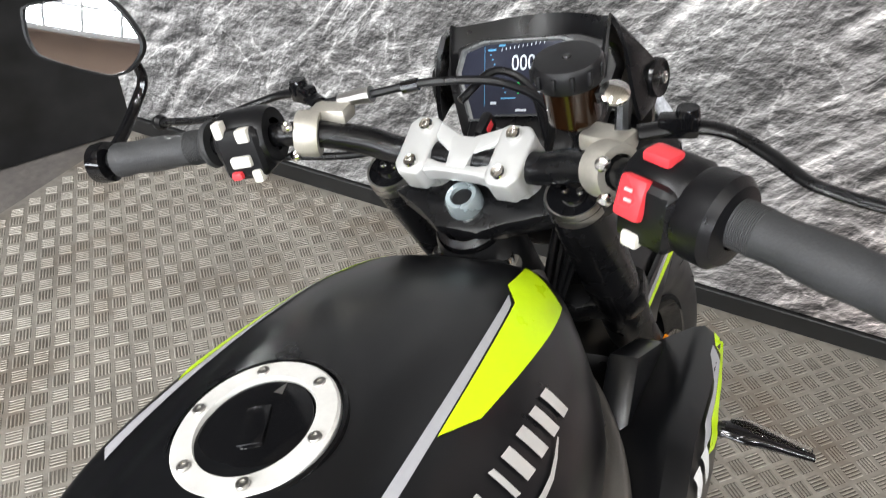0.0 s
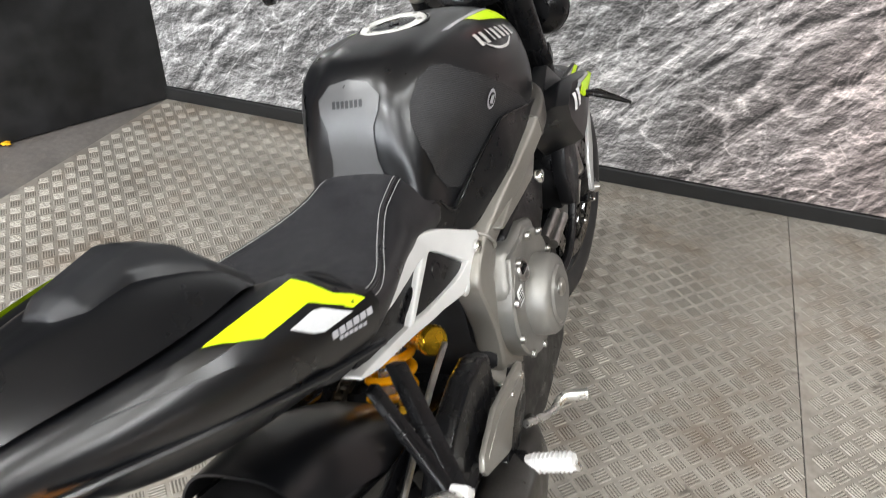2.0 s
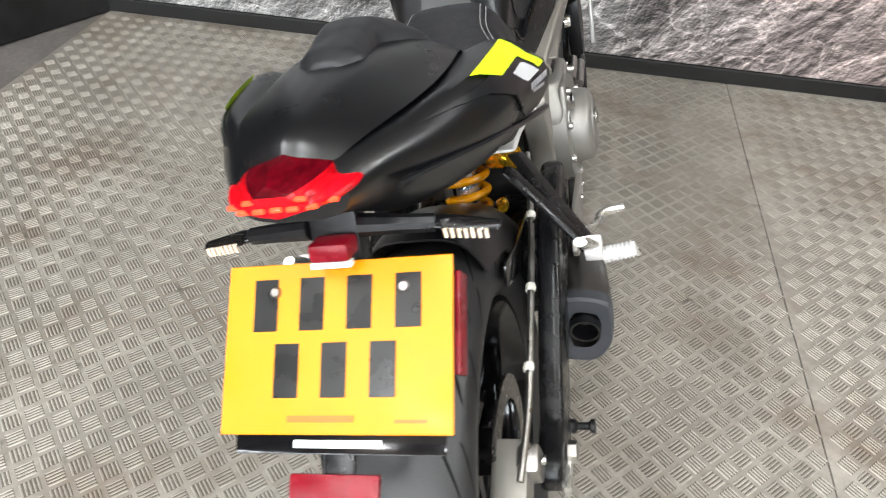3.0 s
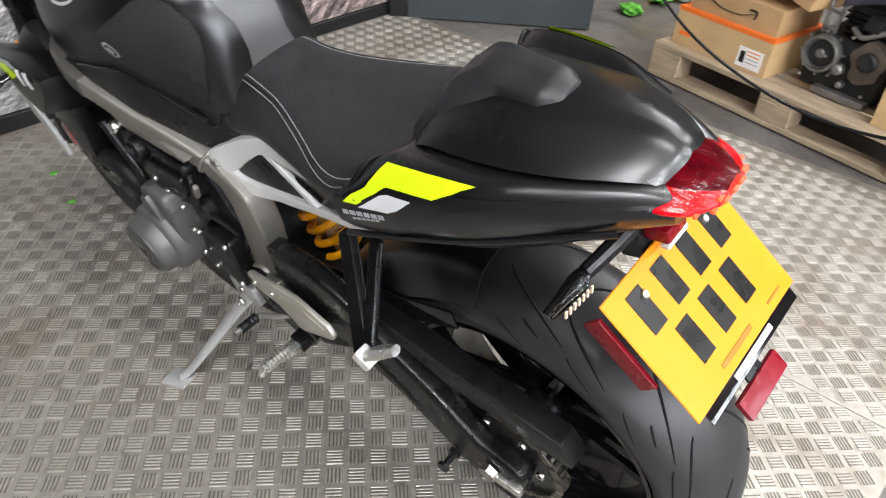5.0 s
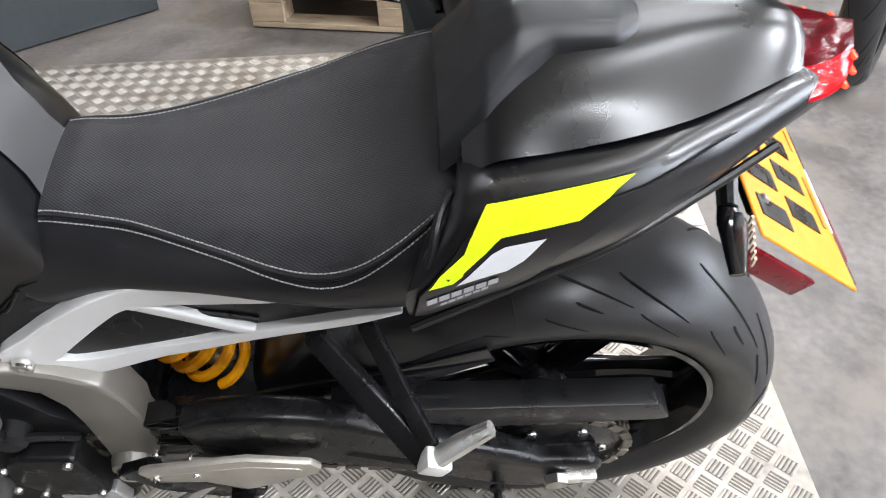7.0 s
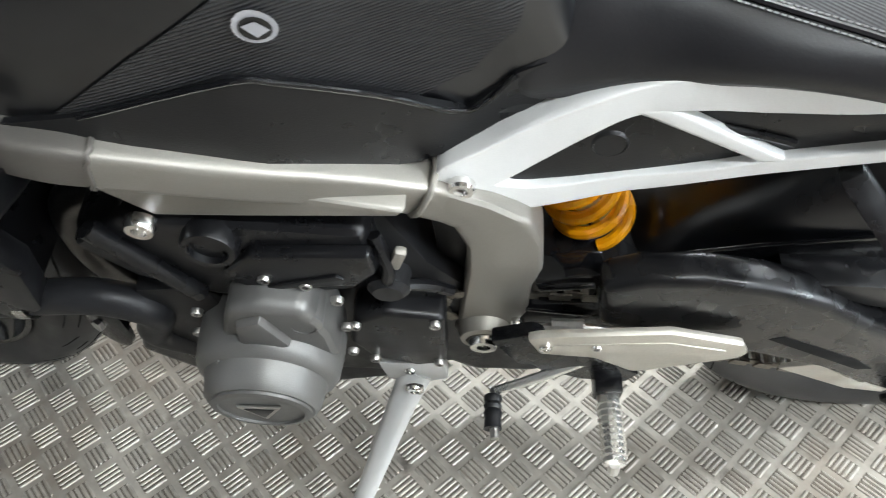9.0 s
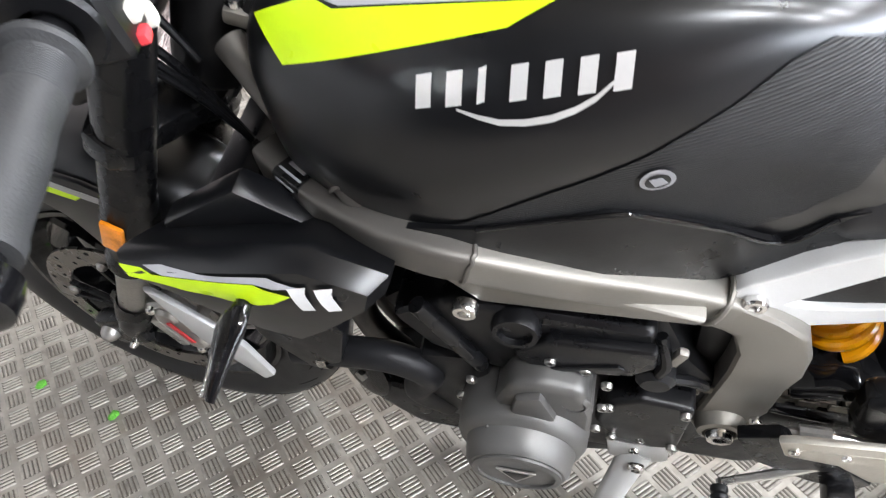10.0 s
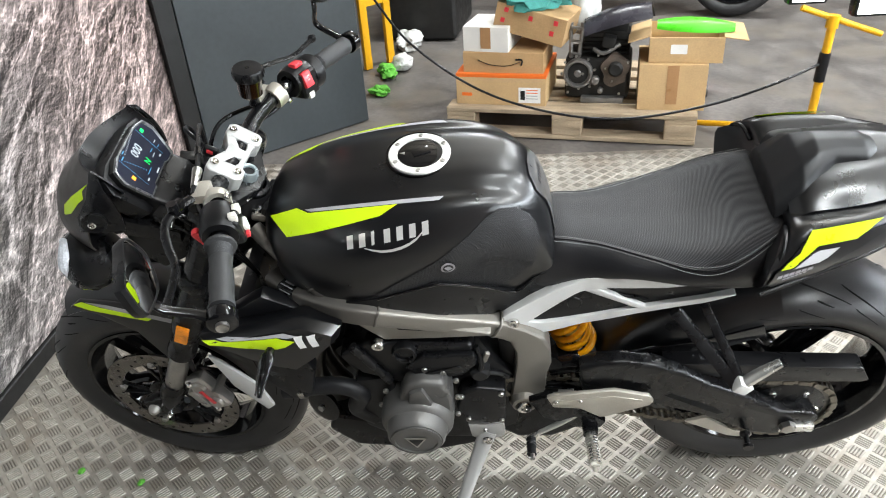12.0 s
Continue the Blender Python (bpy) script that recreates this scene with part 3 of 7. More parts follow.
for s in (-1, 1):
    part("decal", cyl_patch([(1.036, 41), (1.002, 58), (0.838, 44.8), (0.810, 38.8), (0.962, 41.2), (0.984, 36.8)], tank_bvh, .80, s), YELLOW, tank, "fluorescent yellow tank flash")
    part("stripe", cyl_patch([(0.970, 38.5), (0.735, 35), (0.743, 37.6), (0.945, 40.3), (0.957, 40.4)], tank_bvh, .80, s), SILVER_VINYL, tank, "grey tank stripe")
    for k in range(7):
        y = 0.894 - 0.0205 * k
        if s > 0:
            y = 0.894 - 0.0205 * (6 - k)
        a = 55.8 - 1.2 * (k if s < 0 else 6 - k)
        w = 0.0105 if k != 2 else 0.005
        part("badge_bar", cyl_patch([(y, a), (y - w, a - .8), (y - w, a + 6.5), (y, a + 7.3)], tank_bvh, .80, s, lift=0.002), LETTER, tank, "silver raised badge bar")
    arc = [tuple(q[:2]) for q in spline([(0.866, 62.4, 0), (0.838, 64.6, 0), (0.806, 63.0, 0), (0.780, 58.0, 0), (0.762, 50.5, 0)], 2)]
    part("badge_swoosh", cyl_patch(arc + [(y, a - 1.6 * math.sin(math.pi * (0.12 + 0.76 * i / 8))) for i, (y, a) in reversed(list(enumerate(arc)))], tank_bvh, .80, s, lift=0.002), LETTER, tank, "silver curved badge underline")
    pad = part("knee_pad", cyl_patch([(0.888, 106), (0.808, 85.5), (0.746, 71), (0.700, 58), (0.672, 48), (0.650, 42.5), (0.622, 41.5), (0.600, 46), (0.588, 55), (0.583, 74), (0.592, 104), (0.62, 122), (0.664, 128), (0.76, 119), (0.85, 114)], tank_bvh, .80, s, lift=0.0014), PAD, tank, "textured black knee grip pad", sharp=60)
    bm = cyl_patch([(0.736 + 0.0118 * math.cos(a), 80 + 5.4 * math.sin(a)) for a in np.linspace(0, 2 * math.pi, 18, endpoint=False)], tank_bvh, .80, s, lift=0.0035)
    part("round_badge", bm, SILVER_VINYL, tank, "small round silver emblem")
    part("emblem_core", cyl_patch([(0.736 + 0.0086 * math.cos(a), 80 + 3.9 * math.sin(a)) for a in np.linspace(0, 2 * math.pi, 14, endpoint=False)], tank_bvh, .80, s, lift=0.0042), INK, tank)
    part("emblem_flag", cyl_patch([(0.7425, 78.4), (0.7345, 77.4), (0.7290, 80.6), (0.7370, 82.6)], tank_bvh, .80, s, lift=0.0048), SILVER_VINYL, tank)
# rear tank pad
def rear_patch(outline, bvh, lift=0.0025, step=0.01):
    """A thin pad: an outline in (x, z) laid on the tank's rear face."""
    bm = bmesh.new()
    bm.faces.new([bm.verts.new((x, 0, z)) for x, z in outline])
    lo, hi = np.min(outline, 0), np.max(outline, 0)
    for no, a, c in ((Vector((1, 0, 0)), lo[0], hi[0]), (Vector((0, 0, 1)), lo[1], hi[1])):
        for d in np.arange(a + step / 2, c, step):
            bmesh.ops.bisect_plane(bm, geom=[*bm.verts, *bm.edges, *bm.faces], plane_co=no * d, plane_no=no)
    for v in bm.verts:
        hit, normal, _, _ = bvh.ray_cast(Vector((v.co.x, .2, v.co.z)), Vector((0, 1, 0)))
        v.co = hit + normal * lift if hit is not None else Vector((v.co.x, .56, v.co.z))
    bmesh.ops.recalc_face_normals(bm, faces=bm.faces)
    return bm


part("tank_pad", rear_patch([(-.030, .916), (0, .921), (.030, .916), (.048, .900), (.046, .884), (.036, .862), (.036, .82), (.044, .785), (-.044, .785), (-.036, .82), (-.036, .862), (-.046, .884), (-.048, .900)], tank_bvh), mat("grey_rubber_tank_pad", (0.060, 0.060, 0.062), 0.36, var=0.12, fine=700, spec=0.6), tank, "grey rubber rear tank pad", sharp=60)
for k in range(7):
    x = -.024 + .007 * k
    part("pad_mark", rear_patch([(x, .898), (x + .005, .898), (x + .005, .889), (x, .889)], tank_bvh, .0030), HUMP_GREY, tank)
# side covers below the tank
def skin(outline, out, side, t=0.006, step=0.02):
    """A panel: an outline in (y, z), its face standing out(y, z) from the middle plane, t thick."""
    bm = bmesh.new()
    bm.faces.new([bm.verts.new((0, y, z)) for y, z in outline])
    lo, hi = np.min(outline, 0), np.max(outline, 0)
    for axis in (0, 1):
        no = Vector((0, 1, 0)) if axis == 0 else Vector((0, 0, 1))
        for c in np.arange(lo[axis] + step / 2, hi[axis], step):
            bmesh.ops.bisect_plane(bm, geom=[*bm.verts, *bm.edges, *bm.faces], plane_co=no * c, plane_no=no)
    for v in bm.verts:
        v.co.x = side * out(v.co.y, v.co.z)
    bm.normal_update()
    if sum(f.normal.x for f in bm.faces) * side < 0:
        bmesh.ops.reverse_faces(bm, faces=bm.faces)
    bmesh.ops.solidify(bm, geom=bm.faces[:], thickness=t)
    return bm


def cover_x(y, z):
    """The cover's face: flush with the tank's flank, drawn in towards the seat."""
    x = float(np.interp(y, (.56, .60, .623, .70, .763, .85, .94), (.092, .098, .105, .131, .152, .163, .160)))
    return x - .10 * max(0, .74 - z)


for s in (-1, 1):
    cover = part("side_cover", skin([(.935, .750), (.860, .764), (.763, .785), (.738, .776), (.680, .744), (.623, .702), (.588, .735), (.570, .742), (.572, .700), (.600, .660), (.66, .650), (.80, .680), (.93, .715)], cover_x, s), BLACK, bike, "black plastic cover under the tank", 50)
    part("cover_seam", tube([(s * (cover_x(y, z) + .0005), y, z) for y, z in ((.860, .764), (.763, .785), (.738, .776), (.680, .744), (.623, .702), (.590, .733))], .0022, 8, 4), GLOSS_BLACK, cover)

# --- wheels
def tyre(radius, width, centre, m=Matrix()):
    rim, h = radius - 0.097, width / 2
    prof = [(rim + 0.004, -h * 0.74), (rim + 0.020, -h * 0.90), (rim + 0.036, -h * 0.98), (rim + 0.047, -h)]
    top = [(radius - 0.050 + 0.050 * math.cos(a), h * math.sin(a)) for a in np.linspace(-math.pi / 2, math.pi / 2, 23)]
    prof += top[1:-1] + [(r, -w) for r, w in prof[::-1]]
    return moved(lathe(prof, centre, (1, 0, 0), 96), m)


def grooves(radius, width, centre, count, m=Matrix()):
    """Slanting tread cuts: each a thin dark strip on the rubber, bevelled at its edges, the cut's shade put into its
    colour.
    """
    h, rim_r = width / 2, radius - 0.050
    bm = bmesh.new()
    for k in range(count):
        for s in (-1, 1):
            for v0, v1, da, off, w in ((.08, .60, .40, .0, .0046), (.28, .68, .30, .50, .0044), (.55, .68, .10, .27, .0050), (.70, .94, .17, .10, .0036), (.66, .90, .20, .62, .0034)):
                base = 2 * math.pi * (k + off + (.5 if s > 0 else 0)) / count
                rows = []
                for u in np.linspace(0, 1, 9):
                    t = (v0 + (v1 - v0) * u) * math.pi / 2 * s
                    a = base + da * u ** 1.25
                    wid = w * math.sin(math.pi * (.05 + .90 * u)) ** .45
                    row = []
                    for e, lift in ((-1, .0003), (-.6, .0010), (.6, .0010), (1, .0003)):
                        rr = rim_r + .050 * math.cos(t) + lift
                        aa = a + e * wid / radius
                        row.append(Vector((h * math.sin(t) * 1.004, rr * math.cos(aa), rr * math.sin(aa))))
                    rows.append([bm.verts.new(p) for p in row])
                for a, b in zip(rows, rows[1:]):
                    for i in range(3):
                        bm.faces.new((a[i], a[i + 1], b[i + 1], b[i]))
    bmesh.ops.recalc_face_normals(bm, faces=bm.faces)
    bmesh.ops.translate(bm, vec=centre, verts=bm.verts)
    return moved(bm, m)


def rim_and_spokes(radius, width, centre, wheel, m=Matrix()):
    h, r = width / 2 * 0.76, radius - 0.097
    prof = [(r + 0.006, -h - .004), (r - 0.002, -h - .004), (r - 0.010, -h + 0.012), (r - 0.020, -h * 0.5), (r - 0.020, h * 0.5), (r - 0.010, h - 0.012), (r - 0.002, h + .004), (r + 0.006, h + .004), (r + 0.004, h * .7), (r - .008, 0), (r + 0.004, -h * .7), (r + 0.006, -h - .004)]
    part("rim", moved(lathe(prof, centre, (1, 0, 0), 72), m), GLOSS_BLACK, wheel, "black cast wheel rim")
    part("hub", moved(lathe([(0, -h * .8), (0.032, -h * .8), (0.036, -h * .4), (0.030, 0), (0.036, h * .4), (0.032, h * .8), (0, h * .8)], centre, (1, 0, 0), 28), m), BLACK_METAL, wheel)
    for k in range(5):
        a0 = 2 * math.pi * k / 5 + 0.82
        for da in (-0.17, 0.17):
            p = []
            for u in np.linspace(0, 1, 4):
                rr, aa = 0.03 + (r - 0.045) * u, a0 + da * (1.6 - 1.0 * u) * (1 if u > 0.2 else 1.0)
                p.append((0, rr * math.cos(aa), rr * math.sin(aa)))
            bm = tube(p, [0.016, 0.0125, 0.011, 0.014], 8, 3)
            bmesh.ops.scale(bm, vec=(1.35, 1, 1), verts=bm.verts)
            bmesh.ops.translate(bm, vec=centre, verts=bm.verts)
            part("spoke", moved(bm, m), GLOSS_BLACK, wheel)


def disc(r_out, r_in, x, centre, holes=24, m=Matrix(), t=0.005):
    prof = [(r_in, -t / 2), (r_out, -t / 2), (r_out, t / 2), (r_in, t / 2), (r_in, -t / 2)]
    bm = lathe(prof, (x, centre[1], centre[2]), (1, 0, 0), 60)
    return moved(bm, m)


REAR, FRONT = Vector((0, 0.066, 0.318)), Vector((0, 1.405, 0.300))
rear = part("rear_wheel", tyre(0.315, 0.180, REAR), TYRE, bike, "wide black rear tyre on a black rim")
tagged(part("groove_shade_strip", grooves(0.315, 0.180, REAR, 9), RECESS_SHADE, rear), kind="stuff")
rim_and_spokes(0.315, 0.180, REAR, rear)
front = part("front_wheel", tyre(0.300, 0.120, FRONT, STEER), TYRE, bike, "black front tyre on a black rim")
tagged(part("groove_shade_strip", grooves(0.300, 0.120, FRONT, 9, STEER), RECESS_SHADE, front), kind="stuff")
rim_and_spokes(0.300, 0.120, FRONT, front, STEER)
DISC = mat("drilled_brake_disc", (0.24, 0.225, 0.21), 0.28, 1.0, var=0.25, scale=20, fine=400)
for s in (-1, 1):
    d = part("brake_disc", disc(0.155, 0.118, s * 0.066, FRONT, m=STEER), DISC, front, "drilled steel brake disc")
    # flat dark discs paint the shade of the drillings; the disc is not pierced
    holes = []
    for k in range(36):
        a, r = 2 * math.pi * k / 36, (0.127, 0.136, 0.146)[k % 3]
        holes.append(lathe([(0.0, 0), (0.0036, 0)], (s * 0.0690, FRONT.y + r * math.cos(a), FRONT.z + r * math.sin(a)), (s, 0, 0), 8))
    tagged(part("hole_shade_disc", moved(joined(*holes), STEER), RECESS_SHADE, front), kind="stuff")
    carrier = part("disc_carrier", moved(lathe([(0.040, 0.0), (0.058, 0.0), (0.058, 0.006), (0.05, 0.010), (0.040, 0.010), (0.040, 0.0)], (s * 0.062, FRONT.y, FRONT.z), (s, 0, 0), 40), STEER), BLACK_METAL, front)
    for k in range(5):
        a = 2 * math.pi * k / 5 + .2
        for da in (-.16, .16):
            ends = [(s * .066, FRONT.y + r * math.cos(a + e), FRONT.z + r * math.sin(a + e)) for r, e in ((.052, 0), (.121, da))]
            part("arm", moved(tube(ends, [.0065, .005], 8, 1, flat=.6), STEER), BLACK_METAL, carrier)
        part("bobbin", moved(lathe([(0, .008), (.005, .008), (.008, .004), (.008, -.004)], (s * .066, FRONT.y + .119 * math.cos(a), FRONT.z + .119 * math.sin(a)), (s, 0, 0), 14), STEER), STEEL, carrier)
part("brake_disc", disc(0.110, 0.075, 0.075, REAR), DISC, rear, "small rear brake disc")

# --- chain, sprockets, swinging arm
CHAIN = mat("oily_chain_steel", (0.16, 0.145, 0.12), 0.4, 0.9, var=0.5, scale=200)
SX = -0.112
teeth = []
for k in range(47):
    for da, r in ((0, 0.098), (0.25, 0.104), (0.5, 0.104), (0.75, 0.098)):
        a = 2 * math.pi * (k + da) / 47
        teeth.append((REAR.y + r * math.cos(a), REAR.z + r * math.sin(a)))
sprocket = part("rear_sprocket", prism(teeth, SX - .003, SX + .003, "yz", 0), DARK_STEEL, bike, "dark steel rear sprocket")
part("carrier", lathe([(0.085, 0), (0.085, -.004), (0.05, -.012), (0.02, -.02), (0, -.02)], (SX, REAR.y, REAR.z), (1, 0, 0), 32), BLACK_METAL, sprocket)
for k in range(6):
    a = 2 * math.pi * k / 6
    bolt((SX - .004, REAR.y + .066 * math.cos(a), REAR.z + .066 * math.sin(a)), (-1, 0, 0), .008, .008, CHROME, sprocket)


def chain_loop(c1, r1, c2, r2):
    """Points along a belt round two circles in the yz plane, at even steps."""
    d = c2 - c1
    ang, off = math.atan2(d.z, d.y), math.acos((r1 - r2) / d.length)
    pts = []
    for a in np.linspace(ang + off, ang + 2 * math.pi - off, 24):
        pts.append((c1.y + r1 * math.cos(a), c1.z + r1 * math.sin(a)))
    for a in np.linspace(ang - off, ang + off, 60):
        pts.append((c2.y + r2 * math.cos(a), c2.z + r2 * math.sin(a)))
    p = np.array(pts + pts[:1])
    s = np.r_[0, np.cumsum(np.linalg.norm(np.diff(p, axis=0), axis=1))]
    n = int(s[-1] / 0.0159) // 2 * 2
    t = np.linspace(0, s[-1], n, endpoint=False)
    return np.stack([np.interp(t, s, p[:, 0]), np.interp(t, s, p[:, 1])], 1)


chain = None
loop = chain_loop(Vector((0, .615, .415)), .036, REAR, .101)
link_mesh = {}
for i, (y, z) in enumerate(loop):
    y2, z2 = loop[(i + 1) % len(loop)]
    a = math.degrees(math.atan2(z2 - z, y2 - y))
    wide = i % 2
    if wide not in link_mesh:
        w = 0.0105 if wide else 0.0075
        pieces = [rbox((0.002, 0.021, 0.012), pose(e * w, 0.008, 0), 0.0) for e in (-1, 1)] + [rbox((2 * w, 0.007, 0.007), pose(0, 0, 0), 0.0)]
        link_mesh[wide] = mesh_of("link", joined(*pieces), CHAIN)
    if chain is None:
        chain = part("chain", lathe([(0.030, -.004), (0.034, -.004), (0.034, .004), (0.030, .004)], (SX, .615, .415), (1, 0, 0), 30), CHAIN, bike, "oily drive chain round two sprockets")
    ob = new("link", link_mesh[wide])
    ob.parent, ob.matrix_local = chain, pose(SX, y, z, a, 0, 0)

ARM = [(.505, .528), (.47, .545), (.42, .548), (.36, .535), (.30, .505), (.245, .462), (.19, .432), (.13, .392), (.09, .360), (.02, .352), (.004, .335), (.012, .300), (.087, .268), (.13, .278), (.196, .318), (.25, .355), (.328, .388), (.409, .42), (.497, .452)]
for s in (-1, 1):
    arm = part("swinging_arm", prism(ARM, s * .120, s * .155, "yz", 0.013, 4), BLACK_METAL, bike, "black swinging arm leg")
    # dark plate standing proud: the shade of the arm's recess put into colour
    part("slot_shade_plate", prism([(.330, .432), (.318, .440), (.226, .386), (.200, .362), (.216, .360)], s * .153, s * .1558, "yz", .0006), RECESS_SHADE, arm)
    part("adjuster", rbox((0.012, 0.07, 0.022), pose(s * .156, .045, .304), .003), ALU, arm, "silver chain adjuster block")
    part("axle_nut", lathe([(0, .0), (.016, 0), (.016, .012), (.009, .014), (0, .014)], (s * .158, .066, .318), (s, 0, 0), 6), STEEL, arm)
    part("bobbin", lathe([(0, 0), (.011, 0), (.011, .006), (.006, .010), (.006, .026), (.011, .030), (.011, .036), (0, .036)], (s * .154, .142, .278), (s, 0, 0), 18), BLACK, arm, "black paddock stand bobbin")
part("swinging_arm_bridge", prism([(.60, .37), (.56, .43), (.48, .44), (.42, .42), (.44, .38)], -.125, .125, "yz", .01), BLACK_METAL, bike)
part("chain_guard", prism([(.34, .510), (.26, .508), (.166, .500), (-.039, .487), (-.062, .446), (-.050, .440), (.161, .446), (.25, .470)], -.135, -.098, "yz", .004), BLACK, bike, "black chain guard above the rear sprocket")
guide = part("chain_guide", prism([(.560, .485), (.520, .500), (.496, .498), (.494, .478), (.555, .465)], -.128, -.098, "yz", .003), GLOSS_BLACK, bike, "black chain guide by the pivot")
part("lower_lip", prism([(.565, .425), (.500, .415), (.500, .407), (.565, .417)], -.126, -.098, "yz", .002), GLOSS_BLACK, guide)
GUARD_M = mat("cream_plastic", (0.60, 0.57, 0.50), 0.45, var=0.1)
part("lower_chain_guard", prism([(.26, .275), (.22, .292), (.15, .235), (.105, .215), (.11, .205), (.16, .215), (.21, .245)], -.125, -.118, "yz", .001), GUARD_M, bike, "cream shark fin chain guard")


def arc_shell(radius, a0, a1, half, centre, drop=0.03, n=18, m=Matrix(), t=0.003, waist=0.0):
    rows = []
    for a in np.radians(np.linspace(a0, a1, n)):
        row = []
        for u in np.linspace(-1, 1, 13):
            r = radius - drop * abs(u) ** 3
            w = half * (1 - waist * abs(a - np.radians(a0)) / abs(np.radians(a1 - a0)))
            row.append((w * u, centre.y + r * math.cos(a), centre.z + r * math.sin(a)))
        rows.append(row)
    return moved(thick(grid_mesh(rows), t), m)


hug_rows = []
for a in np.linspace(14, 78, 20):
    r = .343 + .066 * ((78 - a) / 64) ** 1.6
    half = .108 - .020 * (a - 14) / 64
    hug_rows.append([(half * u, REAR.y + (r - (.050 + .0006 * (78 - a)) * abs(u) ** 4) * math.cos(radians(a)), REAR.z + (r - (.050 + .0006 * (78 - a)) * abs(u) ** 4) * math.sin(radians(a))) for u in np.linspace(-1, 1, 17)])
hugger = part("rear_hugger", thick(grid_mesh(hug_rows), .003), MATT_BLACK, bike, "satin black rear hugger")
for s in (-1, 1):
    part("skirt", prism([(.430, .500), (.36, .520), (.27, .540), (.16, .585), (.15, .555), (.25, .500), (.36, .470)], s * .098, s * .103, "yz", .002), GLOSS_BLACK, hugger)

# --- shock absorber
S_TOP, S_LOW = Vector((-.022, .556, .604)), Vector((-.022, .484, .424))
s_way = (S_LOW - S_TOP).normalized()
s_u = s_way.cross(Vector((1, 0, 0))).normalized()
coil = [S_TOP + (S_LOW - S_TOP) * (.08 + .84 * k / 110) + .036 * (math.cos(2 * math.pi * 5.5 * k / 110) * Vector((1, 0, 0)) + math.sin(2 * math.pi * 5.5 * k / 110) * s_u) for k in range(111)]
shock = part("shock_absorber", tube([S_TOP - s_way * .05, S_LOW + s_way * .02], .021, 18, 2), ALU, bike, "shock absorber with a yellow spring")
part("spring", tube(coil, .0072, 10, 2), mat("yellow_spring_paint", (0.80, 0.33, 0.0), 0.25, var=0.05, spec=0.5), shock, "yellow coil spring")
part("spring_seat", lathe([(.020, -.004), (.040, -.004), (.042, .002), (.040, .010), (.024, .016)], S_TOP, s_way, 30), STEEL, shock, "knurled steel spring seat")
part("reservoir", lathe([(0, -.035), (.018, -.035), (.021, -.028), (.021, .006), (.024, .010), (.024, .018), (.020, .024), (0, .026)], (.052, .520, .535), (.75, -.5, .25), 28), GOLD, shock, "gold damping reservoir")
part("adjuster", lathe([(0, 0), (.010, 0), (.010, .008), (.007, .012), (.007, .02), (0, .02)], (.060, .400, .520), (.2, -.8, .1), 16), GOLD, shock, "gold damping adjuster")
part("lower_eye", rbox((.05, .05, .045), pose(-.015, .462, .400, -20, 0, 0), .010, 3), DARK_STEEL, shock)

